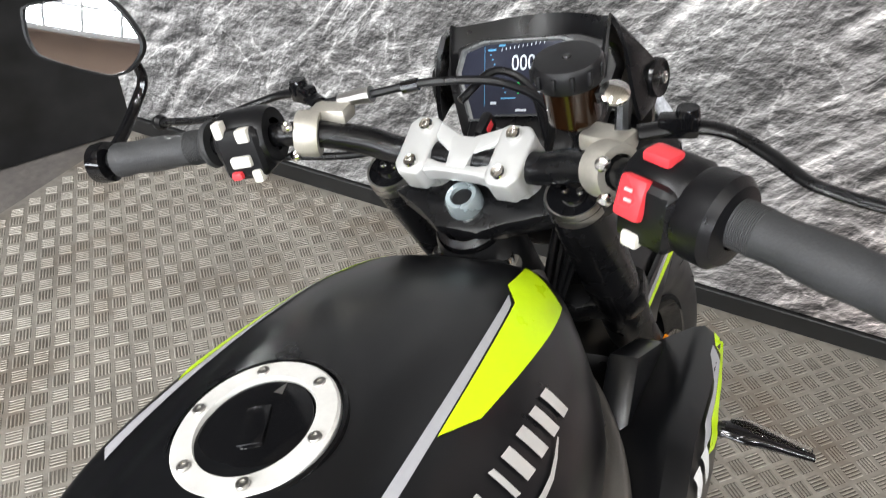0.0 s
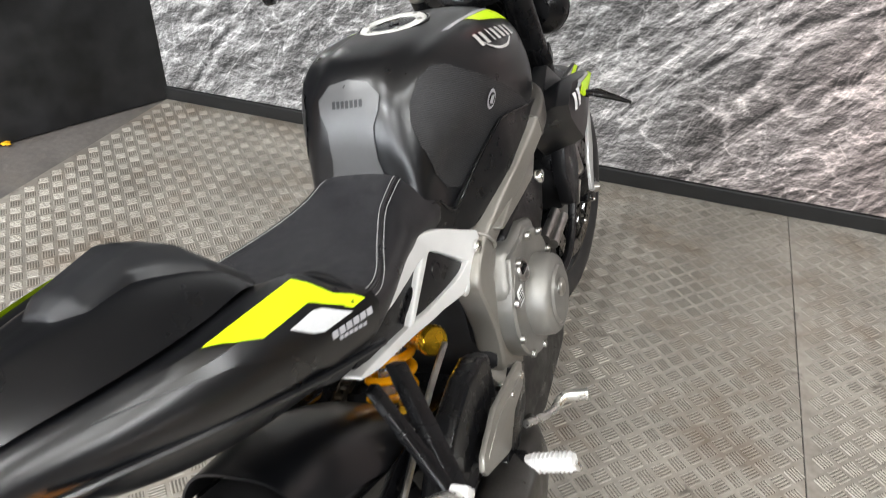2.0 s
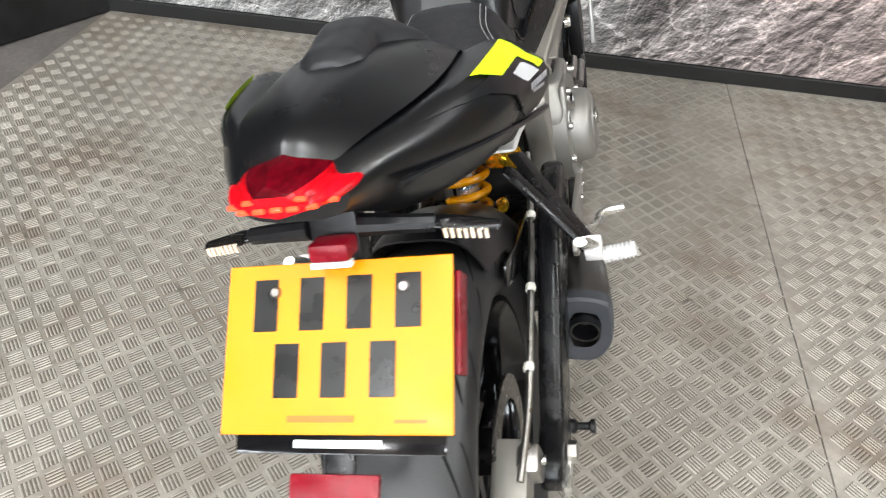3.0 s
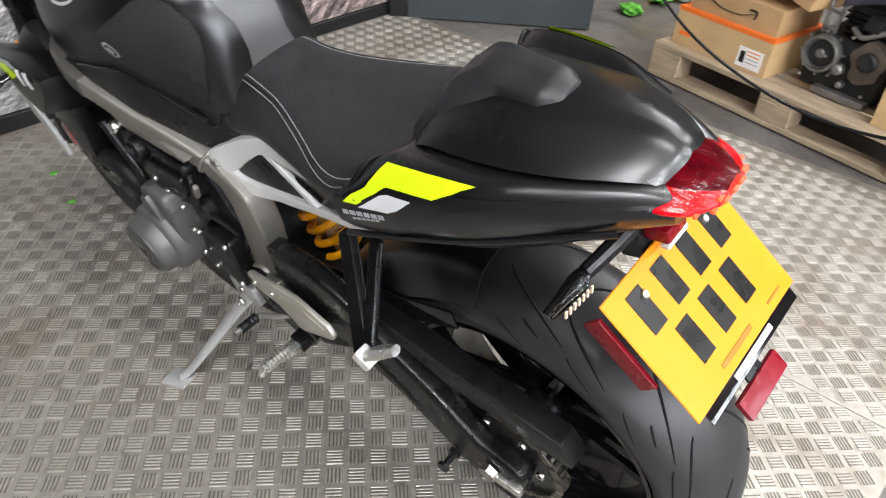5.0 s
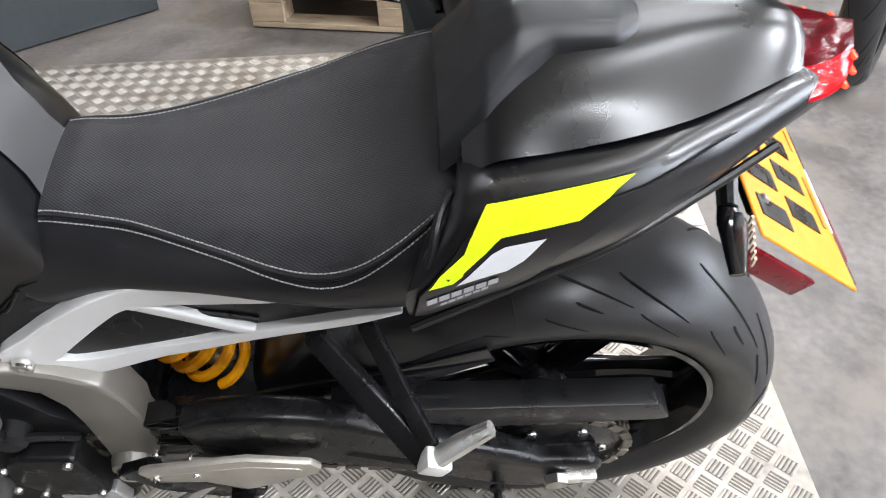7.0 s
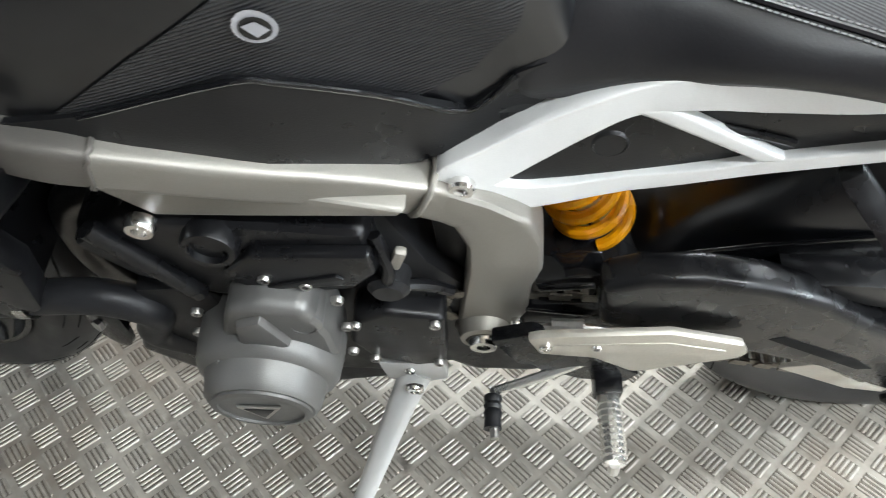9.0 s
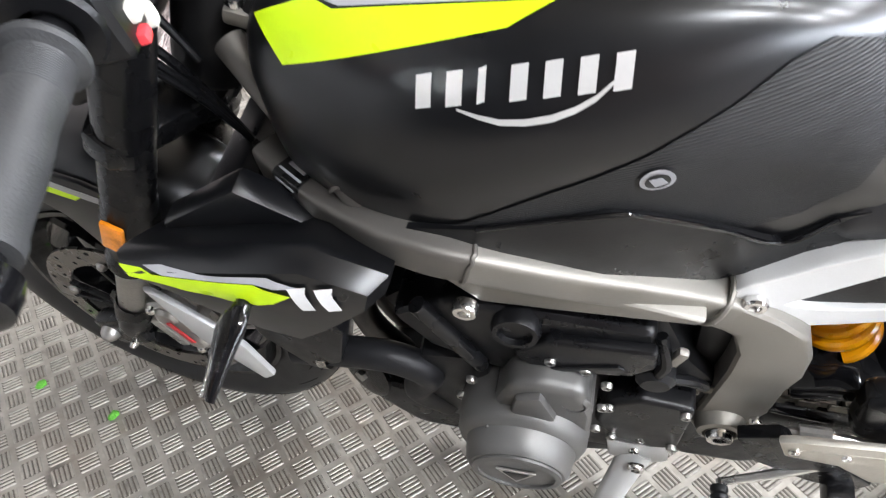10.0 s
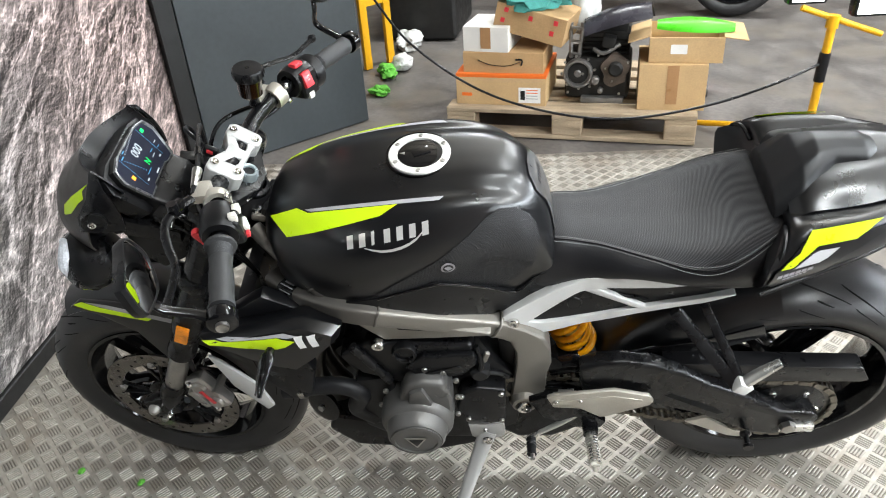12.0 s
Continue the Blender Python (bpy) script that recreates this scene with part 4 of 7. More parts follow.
# --- frame
for s in (-1, 1):
    def fx(pts):
        return [(s * x, y, z) for x, y, z in pts]
    SPAR = [(.075, 1.065, .725), (.112, 1.015, .727), (.144, .955, .733), (.158, .905, .731), (.158, .865, .722), (.143, .79, .688), (.124, .72, .653), (.109, .655, .618), (.107, .625, .598)]
    spar_bm = tube(fx(SPAR), [.020, .0205, .0200, .0195, .0190, .0190, .0195, .0195, .020], 32, 7, flat=1.08, box=.30)
    neck_bm = spar_bm.copy()
    for half, sign in ((spar_bm, 1), (neck_bm, -1)):
        bmesh.ops.bisect_plane(half, geom=[*half.verts, *half.edges, *half.faces], plane_co=(0, .868, .72), plane_no=(0, .93 * sign, .37 * sign), clear_outer=True)
    beam = part("frame_spar", spar_bm, ALU_GREY, bike, "bead blasted aluminium frame spar")
    part("neck_casting", neck_bm, SHADED_ALLOY, beam, "cast frame neck with shade in its colour")
    part("upper_rail", tube(fx([(.050, 1.080, .832), (.088, 1.032, .803), (.112, .999, .784), (.126, .974, .764), (.136, .958, .742)]), [.015, .014, .014, .014, .015], 18, 5), SHADED_ALLOY, beam)
    part("weld_bead", moved(tube([(.0158 * math.cos(a), .0158 * math.sin(a), .0006 * math.sin(7 * a)) for a in np.linspace(0, 2 * math.pi, 33)], .0022, 6, 1, caps=False), Matrix.Translation((s * .126, .974, .764)) @ Vector((0, 0, 1)).rotation_difference(Vector((s * .012, -.021, -.021))).to_matrix().to_4x4()), SHADED_ALLOY, beam)
    part("weld_bead", moved(tube([(.0200 * math.copysign(abs(math.cos(a)) ** .4, math.cos(a)), .0008 * math.sin(9 * a), .0215 * math.copysign(abs(math.sin(a)) ** .4, math.sin(a))) for a in np.linspace(0, 2 * math.pi, 49)], .0022, 6, 1, caps=False), Matrix.Translation((s * .1578, .8675, .7225)) @ Matrix.Rotation(radians(18), 4, "X")), SHADED_ALLOY, beam)
    part("weld_bead", moved(tube([(s * .026 * math.cos(a), .0, .027 * math.sin(a)) for a in np.linspace(0, 2 * math.pi, 21)], .0032, 8, 1), Matrix.Translation((s * .109, .660, .621)) @ Matrix.Rotation(radians(28), 4, "X")), ALU_GREY, beam)
    part("spar_brace", prism([(.955, .705), (.928, .693), (.898, .660), (.868, .627), (.80, .628), (.676, .632), (.668, .640), (.733, .655), (.80, .668), (.844, .676), (.90, .705)], s * .112, s * .149, "yz", .005, 3), ALU_GREY, beam, "cast aluminium brace below the spar")
    # dark sliver on the solid brace paints the shaded gap below the spar
    part("brace_gap_shade", prism([(.842, .669), (.80, .660), (.775, .655), (.80, .656), (.838, .660)], s * .148, s * .1502, "yz", 0), RECESS_SHADE, beam)
    bolt((s * .149, .881, .621), (s, 0, 0), .013, .012, CHROME, beam)
    cast_left = [(.672, .597), (.668, .622), (.652, .640), (.604, .616), (.583, .600), (.569, .588), (.557, .551), (.554, .507), (.561, .472), (.562, .412), (.577, .372), (.592, .350), (.604, .336), (.630, .338), (.639, .360), (.633, .405), (.6245, .50), (.6245, .545), (.637, .582), (.655, .590)]
    cast_right = [(.690, .590), (.672, .626), (.652, .640), (.612, .618), (.590, .597), (.586, .572), (.600, .532), (.613, .480), (.612, .430), (.590, .385), (.592, .350), (.606, .336), (.632, .338), (.690, .345), (.715, .372), (.690, .461), (.655, .525), (.648, .563)]
    part("rear_casting", prism(cast_left if s < 0 else cast_right, s * .080, s * .127, "yz", .009, 3), ALU_GREY, beam, "cast aluminium swinging arm pivot plate")
    part("inner_web", prism([(.660, .585), (.62, .56), (.62, .42), (.635, .34), (.66, .36), (.655, .50)], s * .070, s * .098, "yz", .006), ENGINE_DARK, beam)
    part("pivot_boss", lathe([(.030, -.03), (.028, .004), (.025, .014), (.019, .016), (.019, .008), (0, .008)], (s * .128, .607, .378), (s, 0, 0), 28), ALU_GREY, beam)
    part("pivot_cap", lathe([(0, .004), (.007, .004), (.0075, .012), (.014, .012), (.0165, .006), (.0165, -.004)], (s * .140, .607, .378), (s, 0, 0), 6 if s > 0 else 24), CHROME, beam, "steel pivot bolt")
    for y, z in ((.572, .398), (.588, .360)):
        bolt((s * .127, y, z), (s, 0, 0), .0075, .008, CHROME, beam)
    if s < 0:
        line = spline(SPAR[:4], 7)
        sticker = part("frame_label", tube([(-x, y, z) for x, y, z in line[4:9]], .0212, 32, 1, caps=False, flat=1.08, box=.34), INK, beam, "black printed label round the frame neck")
        mid = Vector((-line[6][0], line[6][1], line[6][2]))
        way = Vector((-(line[8][0] - line[4][0]), line[8][1] - line[4][1], line[8][2] - line[4][2])).normalized()
        up_n = (Vector((-.45, 0, .9)) - way * way.dot(Vector((-.45, 0, .9)))).normalized()
        out_n = way.cross(up_n)
        for k in range(6):
            turn = radians(-62 + 22 * k)
            n_k = up_n * math.cos(turn) + out_n * math.sin(turn)
            hit = BVHTree.FromPolygons([v.co for v in sticker.data.vertices], [p.vertices[:] for p in sticker.data.polygons]).ray_cast(mid + n_k * .1, -n_k)
            if hit[0] is not None:
                side_n = way.cross(hit[1]).normalized()
                m_k = Matrix((way, side_n, hit[1])).transposed().to_4x4()
                part("print_bar", rbox((.030 - .004 * (k % 3), .0022 if k != 2 else .006, .0008), Matrix.Translation(hit[0]) @ m_k, 0), SILVER_VINYL, sticker)
    # silver seat subframe with two windows
    def sub_x(y):
        """How far out the subframe's face stands: nearest in the middle, splayed to both ends."""
        return float(np.interp(y, (.24, .32, .40, .50, .59, .64), (.125, .118, .110, .104, .110, .117)))

    def band(a, b, depth=.030, bevel=.0065):
        """A cast bar between two smooth edge lines in the yz plane."""
        rows = []
        for (ya, za), (yb, zb) in zip(spline(a, 6), spline(b, 6)):
            xa, xb = sub_x(ya), sub_x(yb)
            rows.append([(s * (xa - depth), ya, za), (s * xa, ya, za), (s * xb, yb, zb), (s * (xb - depth), yb, zb)])
        return bevelled(grid_mesh(rows, True, True), bevel, 4, 50)
    sub = part("subframe_rail", band([(.651, .634), (.643, .652), (.612, .671), (.580, .692), (.545, .713), (.500, .733), (.460, .742), (.410, .745), (.360, .742), (.318, .731)],
                                     [(.640, .612), (.614, .616), (.592, .630), (.565, .654), (.536, .679), (.505, .701), (.460, .710), (.410, .712), (.360, .717), (.318, .727)]), SILVER, bike, "silver seat subframe rail with black insets", 60)
    part("lower_rail", band([(.637, .642), (.600, .624), (.560, .618), (.469, .636), (.405, .657), (.340, .679), (.286, .697), (.243, .709)],
                            [(.649, .622), (.613, .598), (.577, .586), (.480, .613), (.405, .640), (.335, .666), (.285, .684), (.243, .705)], .029), SILVER, sub, sharp=60)
    part("diagonal", band([(.511, .706), (.460, .682), (.406, .656)], [(.482, .711), (.437, .687), (.385, .660)], .022, .004), SILVER, sub, sharp=60)
    part("lug", lathe([(.010, -.02), (.010, .002), (.007, .004), (0, .004)], (s * .106, .580, .584), (s, 0, -.3), 16), SILVER, sub)
    for outline in ([(.606, .614), (.508, .707), (.405, .654), (.47, .628)], [(.492, .706), (.42, .716), (.33, .728), (.25, .712), (.30, .690), (.39, .655)]):
        inset = part("inset", prism(outline, -.018, -.0095, "yz", .0015), BLACK, sub)
        for v in inset.data.vertices:
            v.co.x = s * (v.co.x + sub_x(v.co.y))
    part("inset_rib", tube([(s * (sub_x(y) - .0085), y, z) for y, z in ((.462, .690), (.40, .676), (.385, .672))], .0035, 8, 3), BLACK, sub)
    part("boss", lathe([(0, -.004), (.009, -.004), (.013, .006), (.0165, .002), (.019, -.006)], (s * .094, .516, .662), (s, 0, 0), 22), BLACK, sub)
    bolt((s * .1165, .628, .632), (s, 0, 0), .0115, .008, CHROME, sub)
    # pillion hanger
    h = part("pillion_hanger", prism([(.345, .645), (.328, .652), (.232, .570), (.212, .560), (.212, .548), (.236, .548)], 0, .016, "yz", .003), BLACK_METAL, bike, "black pillion footrest hanger")
    for v in h.data.vertices:
        v.co.x = s * (.098 + (.205 - .098) * (0.65 - v.co.z) / 0.1 + v.co.x)
    arm2 = part("strut", prism([(.292, .655), (.274, .655), (.214, .562), (.228, .556)], 0, .014, "yz", .003), BLACK_METAL, h)
    for v in arm2.data.vertices:
        v.co.x = s * (.095 + (.203 - .095) * (0.655 - v.co.z) / 0.1 + v.co.x)
    part("footrest", tube(fx([(.212, .222, .560), (.206, .195, .585), (.202, .165, .612)]), [.012, .012, .009], 10, 3, flat=.7), ALU, h, "folded silver pillion footrest")
    part("footrest_joint", rbox((.024, .03, .026), pose(s * .212, .222, .556, 30, 0, 0), .005), SILVER, h)
    # rider footrest and heel guard
    hg = part("heel_guard", prism([(.566, .460), (.552, .467), (.436, .484), (.366, .462), (.356, .444), (.362, .430), (.441, .389), (.456, .385), (.498, .419), (.552, .425)], s * .166, s * .176, "yz", .004), BRONZE if s < 0 else ALU_GREY, bike, "pale aluminium heel guard")
    part("raised_face", prism([(.540, .452), (.436, .466), (.380, .452), (.378, .446), (.50, .438), (.545, .437)], s * .170, s * .1772, "yz", .0006, 1), BRONZE if s < 0 else ALU_GREY, hg)
    part("hanger", prism([(.60, .43), (.56, .45), (.50, .40), (.44, .35), (.45, .325), (.50, .33), (.57, .37)], s * .150, s * .166, "yz", .003), BLACK_METAL, hg)
    bolt((s * .176, .548, .447), (s, 0, 0), .006, .004, CHROME, hg)
    bolt((s * .176, .50, .452), (s, 0, 0), .005, .004, CHROME, hg)
    rest = part("footrest", tube(fx([(.178, .472, .335), (.20, .472, .340), (.262, .472, .352)]), [.010, .0125, .0115] if s < 0 else [.012, .0150, .0135], 10, 3), ALU if s < 0 else SILVER, bike, "ribbed aluminium rider footrest")
    part("joint", rbox((.03, .03, .028), pose(s * .172, .472, .336), .004), BLACK_METAL, rest)
    for k in range(9):
        part("rib", lathe([(.0115, 0), (.0138, .0015), (.0115, .003)] if s < 0 else [(.0135, 0), (.0165, .0015), (.0135, .003)], (s * (.198 + .007 * k), .472, .3395 + .0014 * k), (s, 0, .19), 12), ALU if s < 0 else SILVER, rest)
    part("tip", lathe([(0, 0), (.006, 0), (.006, .012), (0, .012)], (s * .262, .472, .350), (s * .4, 0, -.9), 10), ALU, rest)
# gear lever, brake pedal, stand
lever = part("gear_lever", tube([(-.160, .50, .372), (-.168, .54, .345), (-.178, .592, .318)], [.006, .006, .005], 10, 4), ALU, bike, "silver gear lever with a rubber tip")
part("rubber_tip", lathe([(.0, 0), (.010, 0), (.0105, .004), (.009, .008), (.0105, .012), (.009, .016), (.0105, .020), (.009, .026), (.010, .038), (.0, .038)], (-.184, .595, .316), (-1, 0, .08), 14), RUBBER, lever)
part("pin", tube([(-.176, .594, .317), (-.233, .593, .321)], .005, 8, 1), STEEL, lever)
link = part("gear_linkage", tube([(-.150, .57, .430), (-.155, .50, .445), (-.158, .44, .43)], .005, 8, 3), STEEL, bike)
part("joint_boot", tube([(-.152, .54, .439), (-.154, .51, .444)], .009, 10, 1), STEEL, link)
pedal = part("brake_pedal", tube([(.165, .55, .34), (.185, .62, .30), (.20, .66, .30), (.240, .67, .30)], [.007, .007, .009, .011], 10, 5), ALU, bike, "silver rear brake pedal")
stand = part("side_stand", tube([(-.140, .687, .270), (-.185, .712, .224), (-.290, .768, .118), (-.318, .786, .098)], [.021, .017, .011, .010], 12, 5, flat=.6), SATIN_SILVER, bike, "silver side stand resting on the floor")
part("foot", rbox((.05, .055, .008), pose(-.322, .79, .0925, 0, -LEAN * -1, 20), .003), SATIN_SILVER, stand)
part("bracket", prism([(.728, .31), (.652, .315), (.648, .265), (.69, .240), (.722, .26)], -.148, -.128, "yz", .004), SATIN_SILVER, stand)
bolt((-.160, .687, .270), (-1, 0, 0), .011, .008, CHROME, stand)
bolt((-.146, .692, .292), (-1, 0, 0), .007, .006, CHROME, stand)
part("stand_spring", tube([(-.150, .70, .262), (-.215, .742, .185)], .006, 8, 2), STEEL, stand)

# --- engine
engine = part("engine_block", prism([(.96, .26), (.90, .205), (.70, .20), (.62, .26), (.60, .42), (.66, .50), (.70, .60), (.92, .615), (.985, .55), (.95, .47), (.975, .36)], -.118, .118, "yz", .012), ENGINE_DARK, bike, "dark three cylinder engine block")
part("head_cover", prism([(.965, .575), (.905, .620), (.80, .612), (.705, .603), (.700, .530), (.728, .498), (.86, .478), (.93, .515)], -.148, .135, "yz", .012, 3), BLACK, engine, "black cylinder head cover")
part("cover_ledge", prism([(.838, .548), (.804, .584), (.702, .588), (.700, .556), (.72, .532), (.816, .519)], -.160, -.146, "yz", .006, 3), BLACK, engine)
part("cover_rib", prism([(.800, .532), (.735, .556), (.728, .550), (.790, .528)], -.1625, -.158, "yz", .001), BLACK, engine)
part("filler_cap", lathe([(.0, .010), (.016, .010), (.017, .016), (.022, .016), (.0245, .010), (.0245, -.01)], (-.146, .834, .592), (-1, 0, .1), 28), BLACK, engine)
part("mount_strut", tube([(-.152, .930, .612), (-.152, .873, .497)], .0095, 12, 2), BLACK_METAL, engine)
part("cam_cover", prism([(.93, .60), (.88, .655), (.72, .64), (.70, .60)], -.105, .105, "yz", .01), ENGINE_DARK, engine)
# left: generator cover
gen = part("generator_cover", lathe([(.076, 0), (.075, .035), (.073, .055), (.068, .063), (.062, .066), (.058, .088), (.053, .094), (0, .094)], (-.138, .826, .400), (-1, 0, .02), 48), ENGINE, bike, "grey cast generator cover with a round face")
part("rim_step", lathe([(.050, .094), (.050, .097), (.043, .098), (.043, .095), (0, .095)], (-.138, .826, .400), (-1, 0, .02), 40), ENGINE, gen)
part("neck", prism([(.868, .43), (.850, .490), (.838, .522), (.812, .534), (.764, .526), (.752, .470), (.752, .39)], -.184, -.120, "yz", .012, 3), ENGINE, gen)
part("neck_step", prism([(.842, .440), (.832, .508), (.806, .520), (.790, .470), (.790, .43)], -.193, -.176, "yz", .006, 2), ENGINE, gen)
part("neck_rib", prism([(.878, .425), (.862, .455), (.850, .450), (.864, .418)], -.206, -.15, "yz", .004, 2), ENGINE, gen)
part("neck_boss", lathe([(.017, -.03), (.017, .004), (.012, .008), (.012, .002), (0, .002)], (-.176, .772, .494), (-1, 0, .1), 20), ENGINE, gen)
tri = [(.826 + .026 * math.sin(a), .402 - .026 * math.cos(a)) for a in (0, 2 * math.pi / 3, 4 * math.pi / 3)]
part("triangle_badge", prism(tri, -.2365, -.2335, "yz", .001), STEEL, gen)
part("triangle_core", prism([(y * .66 + .826 * .34, z * .66 + .402 * .34) for y, z in tri], -.2375, -.2365, "yz", .0004), ENGINE_DARK, gen)
for y, z in ((.885, .47), (.742, .505), (.742, .445), (.745, .38), (.90, .42), (.80, .545), (.765, .535)):
    bolt((-.158, y, z), (-1, 0, 0), .006, .006, STEEL, gen)
part("inner_case", prism([(.945, .49), (.87, .50), (.855, .36), (.90, .315), (.955, .33)], -.150, -.11, "yz", .01), ENGINE_DARK, engine)
part("sprocket_cover", prism([(.748, .389), (.737, .443), (.705, .466), (.645, .455), (.647, .335), (.68, .325), (.728, .345)], -.155, -.115, "yz", .008, 3), BLACK, bike, "black front sprocket cover")
for y, z in ((.735, .44), (.655, .448), (.655, .345), (.725, .352)):
    bolt((-.155, y, z), (-1, 0, 0), .006, .006, STEEL)
part("clutch_slave", lathe([(.02, 0), (.02, .02), (.014, .026), (0, .026)], (-.13, .695, .51), (-1, 0, 0), 18), ENGINE_DARK, bike)
part("sensor_lead", tube([(-.14, .70, .59), (-.15, .69, .555), (-.148, .692, .52), (-.14, .66, .50), (-.13, .64, .47)], .006, 8, 5), BLACK, bike)
part("connector", rbox((.010, .011, .030), pose(-.148, .682, .566, 18, 0, 0), .004), ALU_GREY, bike)
# right: clutch cover
clu = part("clutch_cover", lathe([(.112, -.03), (.112, .034), (.108, .038), (.095, .034), (0, .034)], (.120, .735, .472), (1, 0, .03), 64), CLUTCH_GREY, bike, "grey cast clutch cover with an oil filler")
part("outer_cover", lathe([(.074, -.02), (.074, .014), (.071, .034), (.066, .041), (.056, .045), (.052, .044), (.048, .048), (0, .049)], (.150, .756, .452), (1, 0, .03), 56), CLUTCH_GREY, clu)
part("neck", prism([(.835, .50), (.815, .575), (.76, .598), (.675, .590), (.636, .54), (.632, .46)], .09, .150, "yz", .014, 3), CLUTCH_GREY, clu)
part("filler_pad", prism([(.722, .586), (.660, .586), (.642, .530), (.668, .500), (.716, .516)], .145, .155, "yz", .004, 2), CLUTCH_GREY, clu)
part("oil_filler", lathe([(.020, 0), (.021, .010), (.018, .013), (.015, .013), (.014, .008), (0, .008)], (.150, .694, .543), (1, 0, .25), 28), STEEL, clu, "steel oil filler plug")
part("grip_bar", rbox((.008, .026, .007), pose(.160, .694, .546), .002), GLOSS_BLACK, clu)
part("data_label", rbox((.002, .024, .030), pose(.156, .668, .510), .0004), WHITE_PRINT, clu, "white data label with unreadable print")
for k in range(4):
    part("print_bar", rbox((.0025, .016, .0022), pose(.1565, .668, .520 - .006 * k), 0), INK, clu)
part("badge", lathe([(0, .004), (.013, .004), (.016, .001), (.016, -.002)], (.2005, .752, .470), (1, 0, .03), 24), STEEL, clu, "small round steel badge")
for k in range(10):
    a = 2 * math.pi * k / 10 + .2
    bolt((.156, .735 + .107 * math.cos(a), .472 + .107 * math.sin(a)), (1, 0, 0), .007, .008, STEEL, clu)
part("water_pump", prism([(.93, .44), (.90, .50), (.85, .49), (.85, .40), (.90, .38)], .10, .150, "yz", .01), ENGINE_DARK, engine)
for x, z in ((.150, .50), (.165, .49)):
    part("coolant_pipe", tube([(x, .86, z), (x, .955, z + .005)], .010, 12, 2), STEEL, bike, "steel coolant pipe")
part("coolant_hose", tube([(.155, .86, .40), (.163, .95, .41), (.163, 1.02, .45), (.160, 1.07, .52), (.15, 1.09, .60)], .009, 10, 6), BLACK, bike, "thin black coolant hose")
# hoses, horn, radiator, belly
hose = part("radiator_hose", tube([(-.150, 1.095, .462), (-.152, 1.03, .478), (-.152, .975, .480), (-.150, .938, .447), (-.146, .958, .390), (-.138, .925, .338)], .0185, 16, 7), RUBBER, bike, "thick black radiator hose")
part("hose_clip", lathe([(.0205, -.006), (.0205, .006), (.018, .006), (.018, -.006)], (-.152, 1.055, .472), (0, 1, -.1), 20), STEEL, hose)
horn = part("horn", lathe([(0, .0), (.02, 0), (.026, .012), (.040, .016), (.041, .022), (.030, .026), (0, .026)], (-.105, 1.03, .352), (-.8, .4, .2), 28), GLOSS_BLACK, bike, "black disc horn")
part("mount", lathe([(0, 0), (.008, 0), (.008, .006), (0, .006)], (-.128, 1.042, .357), (-.8, .4, .2), 6), STEEL, horn)
RAD = Matrix.Translation((0, 1.105, .565)) @ Matrix.Rotation(radians(-14), 4, "X")
rad = part("radiator", rbox((.27, .035, .24), RAD, .006), BLACK, bike, "black radiator behind the front wheel")
for k in range(22):
    part("fin", rbox((.25, .004, .0035), RAD @ pose(0, .019, -.112 + .0105 * k), 0), DARK_STEEL, rad)
part("belly_pan", prism([(1.03, .285), (1.055, .225), (1.0, .150), (.80, .125), (.68, .165), (.66, .22), (.80, .235), (.95, .26)], -.108, .108, "yz", .014, 3), BLACK, bike, "black belly pan under the engine")
for x in (-.06, 0, .06):
    part("exhaust_header", tube([(x, .965, .545), (x, 1.03, .50), (x * .9, 1.05, .36), (x * .7, .98, .225), (x * .5, .80, .185)], .0185, 12, 5), DARK_STEEL, bike, "dark steel exhaust header pipe")
MUFF = mat("dark_exhaust_steel", (0.09, 0.085, 0.08), 0.36, 0.85, var=0.2)
sec = [(-.040, -.070), (.010, -.072), (.040, -.030), (.044, .040), (.030, .062), (-.020, .070), (-.044, .040), (-.048, -.040)]
rows = []
for y, z, sc, cx in ((.62, .235, .55, .135), (.56, .255, .85, .150), (.48, .280, 1.0, .162), (.36, .310, 1.0, .174), (.325, .318, .97, .176)):
    rows.append([(cx + x * sc, y, z + zz * sc) for x, zz in spline(sec + sec[:1], 4)[:-1]])
muf = part("silencer", grid_mesh(rows, True, True), MUFF, bike, "dark short exhaust silencer")
rows = [[(.176 + x * sc, y, .318 + zz * sc + (.325 - y) * .2) for x, zz in spline(sec + sec[:1], 4)[:-1]] for y, sc in ((.328, 1.02), (.305, 1.0), (.300, .93), (.303, .55))]
part("end_cap", grid_mesh(rows, True), mat("matt_dark_end_cap", (0.045, 0.048, 0.055), 0.5, var=0.1), muf, "dark grey silencer end cap")
part("outlet", lathe([(.020, .0), (.027, -.004), (.025, .012), (.021, .012), (.020, -.05), (0, -.05)], (.176, .303, .330), (0, -1, -.1), 24), GLOSS_BLACK, muf, "round black exhaust outlet")
part("chamber", prism([(.665, .205), (.650, .350), (.60, .385), (.50, .375), (.445, .330), (.455, .225), (.54, .165), (.62, .165)], -.100, .120, "yz", .016, 3), BLACK, muf, "black exhaust chamber under the pivot")
part("link_pipe", tube([(.03, .74, .19), (.09, .70, .20), (.132, .62, .235)], .024, 12, 5), DARK_STEEL, muf)
cal = part("rear_caliper", rbox((.05, .085, .055), pose(.095, -.01, .37, 20, 0, 0), .010), ALU_GREY, bike, "grey metal rear brake caliper")
part("piston_cover", rbox((.03, .04, .06), pose(.118, .005, .375, 20, 0, 0), .008), STEEL, cal)
